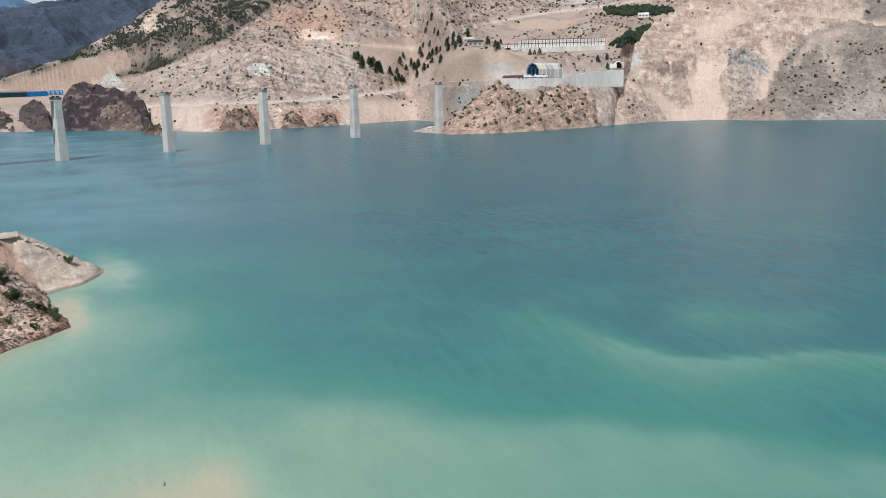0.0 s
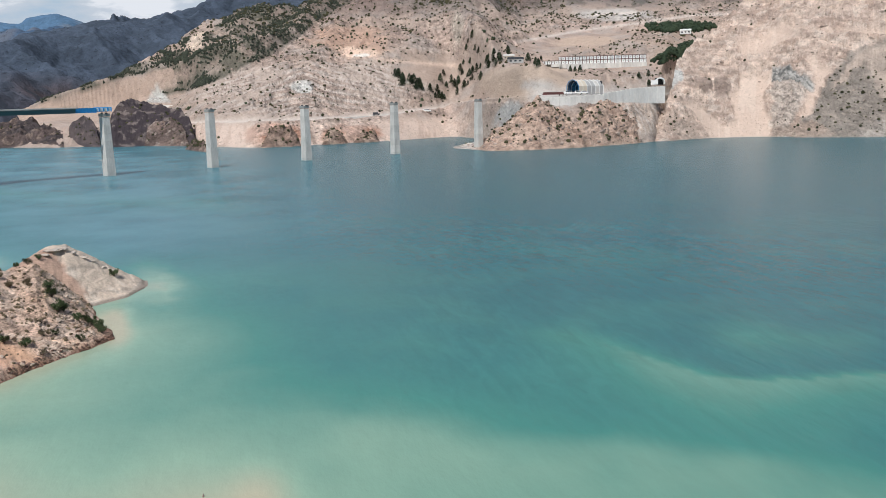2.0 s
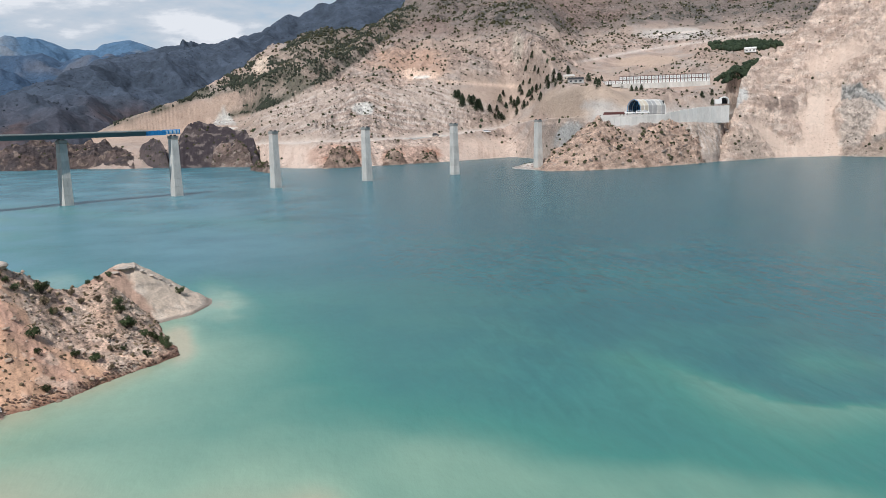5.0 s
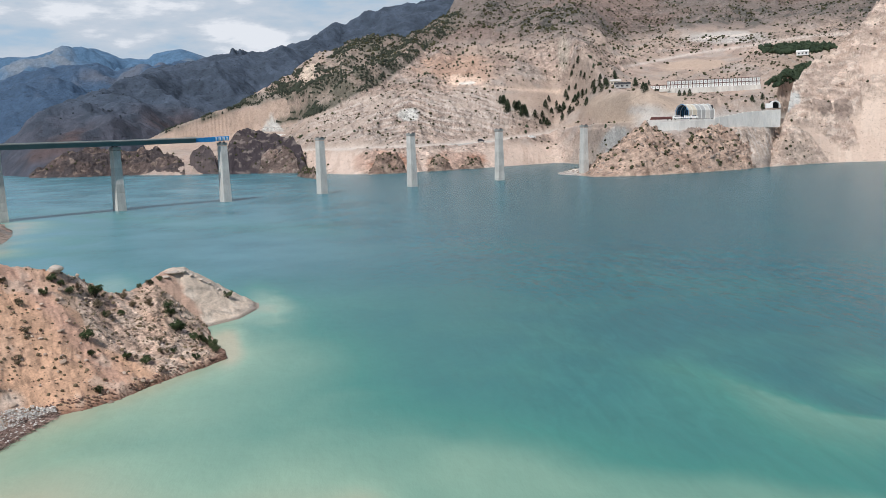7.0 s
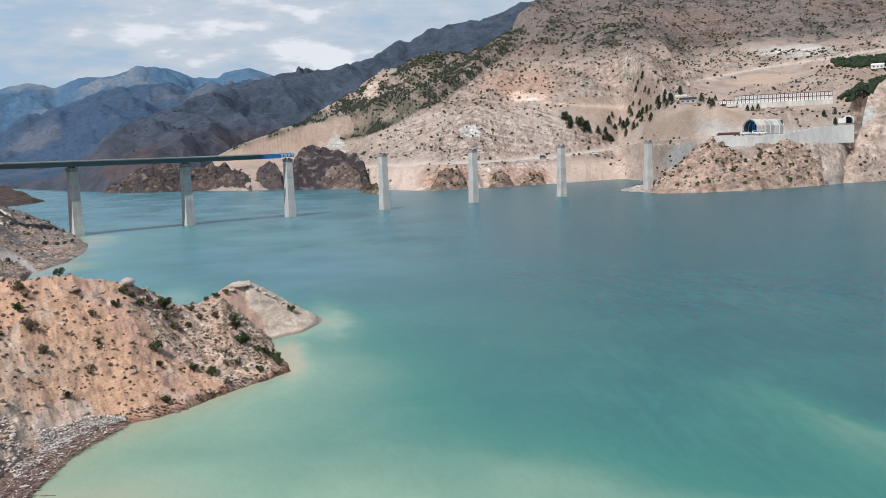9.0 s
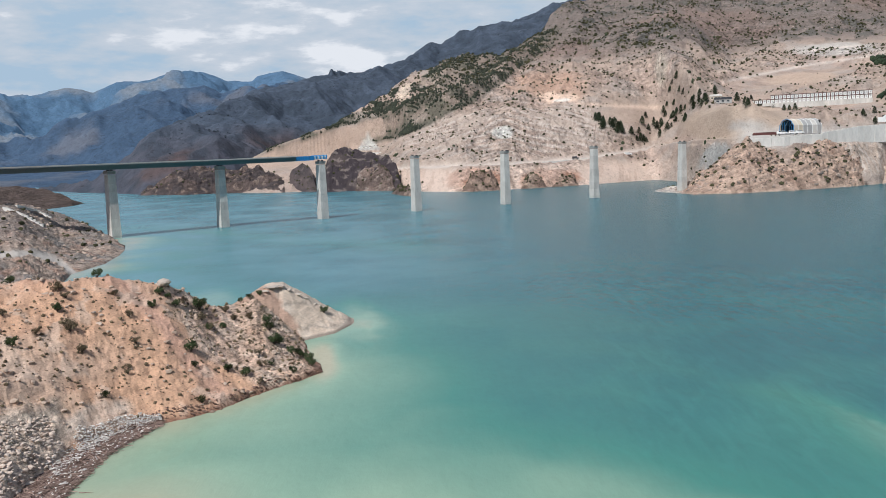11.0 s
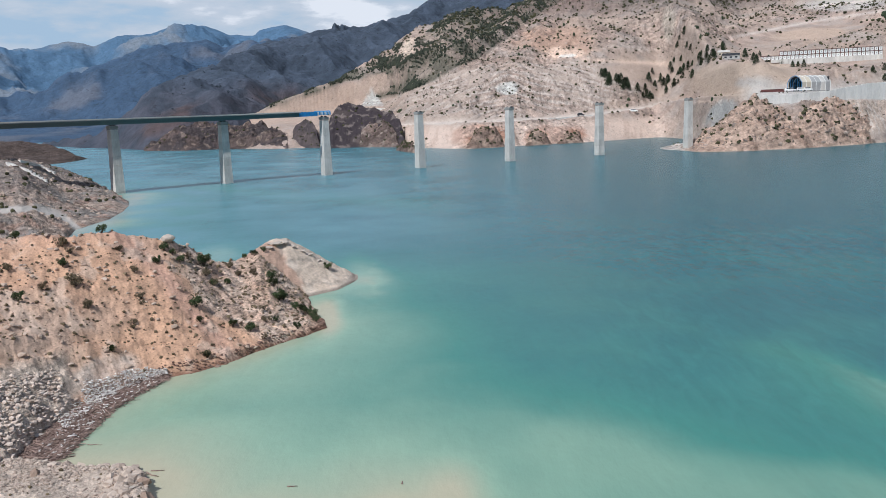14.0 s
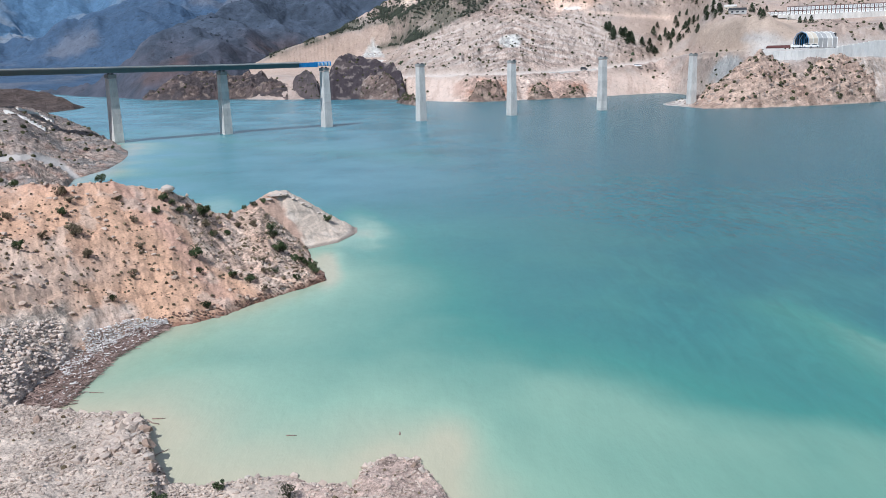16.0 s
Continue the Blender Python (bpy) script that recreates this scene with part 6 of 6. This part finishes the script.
def wall_run(name, pts, tops, bottoms, width, label):
    """A retaining wall of upright concrete panels between the points."""
    ob = thing(name, Matrix.Identity(4), label, "retaining wall")
    for (p0, p1), (t0, t1), (b0, b1) in zip(zip(pts, pts[1:]), zip(tops, tops[1:]), zip(bottoms, bottoms[1:])):
        d = p1 - p0
        n = max(1, round(d.length / width))
        for i in range(n):
            k = (i + 0.5) / n
            c, zt, zb_ = p0 + d * k, t0 + (t1 - t0) * k, b0 + (b1 - b0) * k
            bm = bmesh.new()
            box(bm, (d.length / n - 0.08, 0.9 + 0.06 * (i % 2), zt - zb_), (c.x, c.y, (zt + zb_) / 2), math.atan2(d.y, d.x), 1, 0.05)
            part("panel", bm, PALE_CONCRETE, ob)
    return ob


for line in (((-30.5, -2.4), (-29.4, -3.0), (-28.4, -3.74)), ((-29.8, -2.4), (-28.7, -2.75), (-27.9, -3.2))):
    pts = [SPUR.spot(a, e) for a, e in line]
    wall_run("guard_wall", pts, [v.z + 0.6 for v in pts], [v.z - 1.6 for v in pts], 1.5, "low pale concrete guard wall along the rocky spur")
for line, high in ((((4.6, -0.98), (6.2, -0.9), (7.7, -0.8)), 3.6), (((-8.1, 0.15), (-7.3, 0.12), (-6.5, 0.1)), 4.0)):
    pts = [HILL.spot(a, e) for a, e in line]
    wall_run("roadside_wall", pts, [v.z + 0.5 for v in pts], [v.z - high for v in pts], 3.0, "pale concrete panel wall holding the road bench")
wall_run("retaining_wall", [place(18.3, 513, 0), place(20.2, 521, 0), place(22.4, 539, 0)], [29.2, 29.5, 30.6], [18, 19, 19], 4.0, "long pale concrete panel retaining wall under the shed platform")
wall_run("retaining_wall", [place(22.4, 539.6, 0), place(24.4, 561.5, 0), place(25.6, 574, 0), place(26.4, 581, 0)], [31.0, 34.2, 34.9, 35.3], [24.0, 24.0, 24.0, 24.0], 4.0, "tall pale concrete panel retaining wall below the tunnel mouth")


def shed():
    ob = thing("arched_shed", Matrix.Translation(place(20.35, 541, 31.0)) @ Matrix.Rotation(radians(28), 4, "Z"), "cream and grey arched steel shed with a dark open end", "shed")
    prof = [(-5.2, 0), (-5.2, 5.2), (-3.2, 8.0), (0, 9.2), (3.2, 8.0), (5.2, 5.2), (5.2, 0)]
    inner = [(u * 0.95, v * 0.965) for u, v in prof]
    for i in range(6):
        x0, x1 = i * 4.0, i * 4.0 + 3.9
        bm = bmesh.new()
        rings = [[bm.verts.new((xx, u, v)) for u, v in q] for xx, q in ((x0, prof), (x1, prof), (x1, inner), (x0, inner))]
        for r0, r1 in zip(rings, rings[1:] + rings[:1]):
            for j in range(len(prof) - 1):
                bm.faces.new((r0[j], r0[j + 1], r1[j + 1], r1[j]))
        bmesh.ops.recalc_face_normals(bm, faces=bm.faces)
        # dark liner added so the sunlit inside reads as deep shade
        lining = bmesh.new()
        q = [(u * 0.93, v * 0.95) for u, v in prof]
        ra, rb = [[lining.verts.new((xx, u, v)) for u, v in q] for xx in (x0 + 0.5, x1 + 0.1)]
        for jj in range(len(q) - 1):
            lining.faces.new((ra[jj], ra[jj + 1], rb[jj + 1], rb[jj]))
        part("inner_lining", lining, SHADE, ob, "dark liner added for the shade inside")
        part("cladding_bay", bm, CANVAS if i < 2 else (CONCRETE if i == 4 else CLAD), ob, "cream cladding bay" if i < 2 else "grey cladding bay")
    for i in range(7):
        bm = bmesh.new()
        for (u0, v0), (u1, v1) in zip(prof, prof[1:]):
            tube(bm, (i * 4.0 - 0.05, u0 * 1.01, v0), (i * 4.0 - 0.05, u1 * 1.01, v1), 0.18, 0.18, 5)
        part("rib", bm, WHITE_PAINT if i else BLUE_PAINT, ob)
    # end wall coloured near black for the shade at the shed's back
    bm = bmesh.new()
    box(bm, (0.3, 9.6, 8.2), (23.2, 0, 4.1))
    part("end_wall", bm, SHADE, ob)
    bm = bmesh.new()
    for u in (-3.4, -1.7, 0, 1.7, 3.4):
        tube(bm, (0.3, u, 0), (0.3, u, 7.4), 0.09, 0.09, 5)
    part("door_posts", bm, BLUE_PAINT, ob)
    bm = bmesh.new()
    box(bm, (24, 10.6, 0.3), (11.5, 0, 0.0))
    part("floor_slab", bm, CONCRETE_DARK, ob)


shed()


def van(at, material, long, label):
    ob = thing("van", at, label, "van", "site vehicles")
    bm = bmesh.new()
    box(bm, (long, 1.9, 0.9), (0, 0, 0.85), 0, 1, 0.12)
    box(bm, (long * 0.72, 1.8, 0.95), (-long * 0.1, 0, 1.72), 0, 0.92, 0.12)
    part("body", bm, material, ob)
    bm = bmesh.new()
    box(bm, (long * 0.60, 1.84, 0.5), (-long * 0.06, 0, 1.80), 0, 0.96, 0.03)
    part("windows", bm, GLASS, ob)
    for sx in (-0.32, 0.32):
        for sy in (-0.9, 0.9):
            bm = bmesh.new()
            tube(bm, (long * sx, sy - 0.12, 0.36), (long * sx, sy + 0.12, 0.36), 0.36, 0.36, 12)
            wheel = part("wheel", bm, DARK_STEEL, ob)
    return ob


van(here(place(20.75, 531, 30.9), radians(-15)), WHITE_PAINT, 5.2, "white van parked beside the shed")
van(here(place(20.1, 528, 30.9), radians(-10)), WHITE_PAINT, 6.0, "white minibus parked in front of the shed")
van(here(place(21.15, 534, 30.9), radians(-20)), WHITE_PAINT, 4.6, "white car parked beside the shed")
v = HILL.spot(6.9, -0.85)
van(here(v + Vector((0, 0, 0.2)), radians(-10)), DARK_STEEL, 5.5, "dark truck standing on the road bench")
v = HILL.spot(10.4, -0.72)
van(here(v + Vector((0, 0, 0.2)), radians(-10)), WHITE_PAINT, 7.0, "white truck standing on the road bench")
beams = thing("steel_beams", here(place(19.05, 528, 31.0), radians(-18)), "stack of dark rusty steel beams beside the shed", "steel beams")
for i in range(3):
    for j in range(2):
        bm = bmesh.new()
        box(bm, (13.5 - j, 0.5, 0.10), (0, i * 0.8, 0.75 + j * 0.8))
        box(bm, (13.5 - j, 0.12, 0.62), (0, i * 0.8, 0.40 + j * 0.8))
        box(bm, (13.5 - j, 0.5, 0.10), (0, i * 0.8, 0.05 + j * 0.8))
        part("beam", bm, RED_ROOF, beams)

# workers' housing: two rows of white cabins on a long wall
p0, p1 = place(18.9, 716, 0), place(25.2, 716, 0)
d = p1 - p0
turn = math.atan2(d.y, d.x)
block = thing("housing_block", Matrix.Translation(p0) @ Matrix.Rotation(turn, 4, "Z"), "two rows of white cabins on a long pale concrete wall", "building")
L = d.length
for i in range(12):
    bm = bmesh.new()
    w0 = L / 12
    low_ = 50.0 if i > 3 else 50.0 + 1.2 * (4 - i)
    box(bm, (w0 - 0.1, 1.0, 57.2 - low_), (w0 * (i + 0.5), 0, (57.2 + low_) / 2), 0, 1, 0.05)
    part("wall_panel", bm, CONCRETE, block)
for row, (z0, y0, i0) in enumerate(((57.2, 0.2, -4), (60.6, 5.0, 2))):
    for i in range(i0, 27):
        w0 = L / 27
        bm = bmesh.new()
        box(bm, (w0 * 0.78, 2.6, 2.7), (w0 * (i + 0.5), y0 + 1.3, z0 + 1.35), 0, 1, 0.06)
        cabin = part("cabin", bm, WHITE_PAINT, block)
        bm = bmesh.new()
        box(bm, (w0 * 0.26, 0.06, 0.9), (w0 * (i + 0.5), y0 - 0.03, z0 + 1.35))
        part("cabin_window", bm, CLAD, cabin)
    bm = bmesh.new()
    box(bm, (w0 * (27 - i0), 3.6, 0.22), (w0 * (27 + i0) / 2, y0 + 1.4, z0 + 2.95))
    part("roof", bm, RED_ROOF, block, "dark red sheet roof")
    bm = bmesh.new()
    box(bm, (w0 * (27 - i0), 0.3, 2.4), (w0 * (27 + i0) / 2, y0 + 2.5, z0 + 1.2))
    part("back_wall", bm, RED_ROOF, block)


def house(at, sx, sy, h, wall_m, roof_m, label):
    ob = thing("house", at, label, "house")
    bm = bmesh.new()
    box(bm, (sx, sy, h), (0, 0, h / 2), 0, 1, 0.04)
    part("wall", bm, wall_m, ob)
    bm = bmesh.new()
    q = [(-sx / 2 - 0.4, -sy / 2 - 0.4, h), (sx / 2 + 0.4, -sy / 2 - 0.4, h), (sx / 2 + 0.4, sy / 2 + 0.4, h), (-sx / 2 - 0.4, sy / 2 + 0.4, h), (-sx / 2, 0, h + sy * 0.28), (sx / 2, 0, h + sy * 0.28)]
    vs = [bm.verts.new(k) for k in q]
    for f in ((0, 1, 5, 4), (2, 3, 4, 5), (1, 2, 5), (3, 0, 4), (3, 2, 1, 0)):
        bm.faces.new([vs[k] for k in f])
    part("roof", bm, roof_m, ob)
    for i in range(3):
        bm = bmesh.new()
        box(bm, (sx * 0.14, 0.1, h * 0.35), (sx * (i - 1) * 0.3, -sy / 2 - 0.03, h * 0.55))
        part("window", bm, GLASS, ob)


for a, e, sx, h, wm, rm, lab in ((16.5, 2.45, 13, 3.2, CLAD, SHADE, "long low grey house with dark roof among pines"), (16.05, 2.7, 9, 3, CANVAS, CONCRETE, "small cream house on the bare slope"), (27.6, 4.0, 11, 3.5, WHITE_PAINT, WHITE_PAINT, "white house among green trees on the hill"),
                                 ):
    v = HILL.spot(a, e)
    house(here(v - Vector((0, 0, 0.4)), radians(-a)), sx, 6, h, wm, rm, lab)

# tunnel mouth
mouth = thing("tunnel_portal", here(place(26.1, 590, 36.5), radians(-18)), "white concrete tunnel portal with a dark mouth", "tunnel portal")
bm = bmesh.new()
outer_ = [(3.2 * math.cos(radians(k)), 3.2 * math.sin(radians(k)) + 1.6) for k in range(0, 181, 15)]
outer_ = [(3.2, 0)] + outer_ + [(-3.2, 0)]
inner_ = [(u * 0.8, v * 0.86) for u, v in outer_]
rings = [[bm.verts.new((u, yy, v)) for u, v in q] for yy, q in ((0, outer_), (6, outer_), (6, inner_), (0, inner_))]
for r0, r1 in zip(rings, rings[1:] + rings[:1]):
    for j in range(len(outer_) - 1):
        bm.faces.new((r0[j], r0[j + 1], r1[j + 1], r1[j]))
bmesh.ops.recalc_face_normals(bm, faces=bm.faces)
part("arch", bm, WHITE_PAINT, mouth)
# dark panel across the arch stands for the unlit tunnel behind
bm = bmesh.new()
box(bm, (5.9, 0.3, 4.5), (0, 5.6, 2.25))
part("dark_mouth", bm, SHADE, mouth)
bm = bmesh.new()
box(bm, (4.5, 2.4, 3.0), (-4.2, -2.0, 1.5), 0, 1, 0.1)
part("site_cabin", bm, WHITE_PAINT, mouth, "white site cabin at the mouth")

# white rock and post on the crest of the bank
v = BANK.spot(-21.5, -8.05)
sh, sf_ = lumps(2, 1, 0.07, 0.62)
bm = bmesh.new()
vs = [bm.verts.new(Vector(q) * 0.85) for q in sh[0]]
for f in sf_:
    bm.faces.new([vs[k] for k in f])
BROWN_ROCK = plain("brown_boulder", (0.30, 0.22, 0.17), 0.95, 0, 0.4, 0.4, 0.03)
PALE_ROCK = plain("pale_boulder", (0.49, 0.425, 0.365), 0.9, 0, 0.3, 0.5, 0.03)
ob = part("boulder", bm, PALE_ROCK)
ob.matrix_world = Matrix.Translation(v + Vector((0, 0, 0.3)))
tagged(ob, "large pale rounded boulder on the bank crest", "boulder")
v = BANK.spot(-21.0, -8.1)
ob = thing("marker_post", here(v), "thin dark marker post on the bank crest", "post")
bm = bmesh.new()
tube(bm, (0, 0, -0.3), (0, 0, 1.4), 0.05, 0.04, 6)
part("pole", bm, DARK_STEEL, ob)
bm = bmesh.new()
box(bm, (0.25, 0.06, 0.35), (0, 0, 1.3), 0, 1, 0.02)
part("plate", bm, DARK_STEEL, ob)

for i, (a, e, k) in enumerate(((-14.6, -8.85, 0.6), (-14.2, -8.75, 0.7), (-13.8, -8.8, 0.6), (-13.3, -9.05, 0.5), (-12.7, -9.4, 0.5), (-12.2, -9.7, 0.45), (-11.6, -10.1, 0.4), (-11.1, -10.4, 0.35), (-14.9, -9.1, 0.5))):
    v = BANK.spot(a, e)
    shape, faces_ = lumps(2, 1, 0.16, 0.32)
    bm = bmesh.new()
    vs = [bm.verts.new(Vector((q[0] * 1.5, q[1], q[2])) * k) for q in shape[0]]
    for f in faces_:
        bm.faces.new([vs[j] for j in f])
    ob = part("boulder", bm, PALE_ROCK)
    ob.matrix_world = Matrix.Translation(v + Vector((0, 0, 0.12 * k))) @ Matrix.Rotation(0.7 * i, 4, "Z")
    tagged(ob, "flat pale rock slab on top of the point", "boulder", "cap rocks of the point")

for i, (a, e, k) in enumerate(((-24.6, -23.4, 0.75), (-25.0, -23.0, 0.5), (-24.4, -24.4, 0.9), (-24.5, -25.2, 0.6), (-24.3, -25.8, 0.7), (-25.4, -23.6, 0.45), (-26.4, -22.8, 0.5), (-27.4, -22.6, 0.4), (-25.2, -24.6, 0.5), (-6.0, -27.2, 0.45), (-5.4, -27.6, 0.5),
                              (-4.8, -28.0, 0.45), (-19.0, -27.3, 0.5), (-17.8, -27.4, 0.35), (-29.2, -21.0, 0.8), (-30.6, -20.2, 0.9), (-31.0, -21.6, 0.6))):
    v = BANK.spot(a, e)
    shape, faces_ = lumps(1, 1, 0.26, 0.75)
    bm = bmesh.new()
    vs = [bm.verts.new(Vector((q[0] * 1.2, q[1] * 0.9, q[2])) * k * 0.62) for q in shape[0]]
    for f in faces_:
        bm.faces.new([vs[j] for j in f])
    ob = part("boulder", bm, PALE_ROCK if i % 2 else BROWN_ROCK)
    ob.matrix_world = Matrix.Translation(v + Vector((0, 0, 0.1 * k))) @ Matrix.Rotation(1.3 * i, 4, "Z")
    tagged(ob, "angular pale boulder at the broken shore edge" if i % 2 else "angular brown boulder at the broken shore edge", "boulder", "boulders of the near shore")
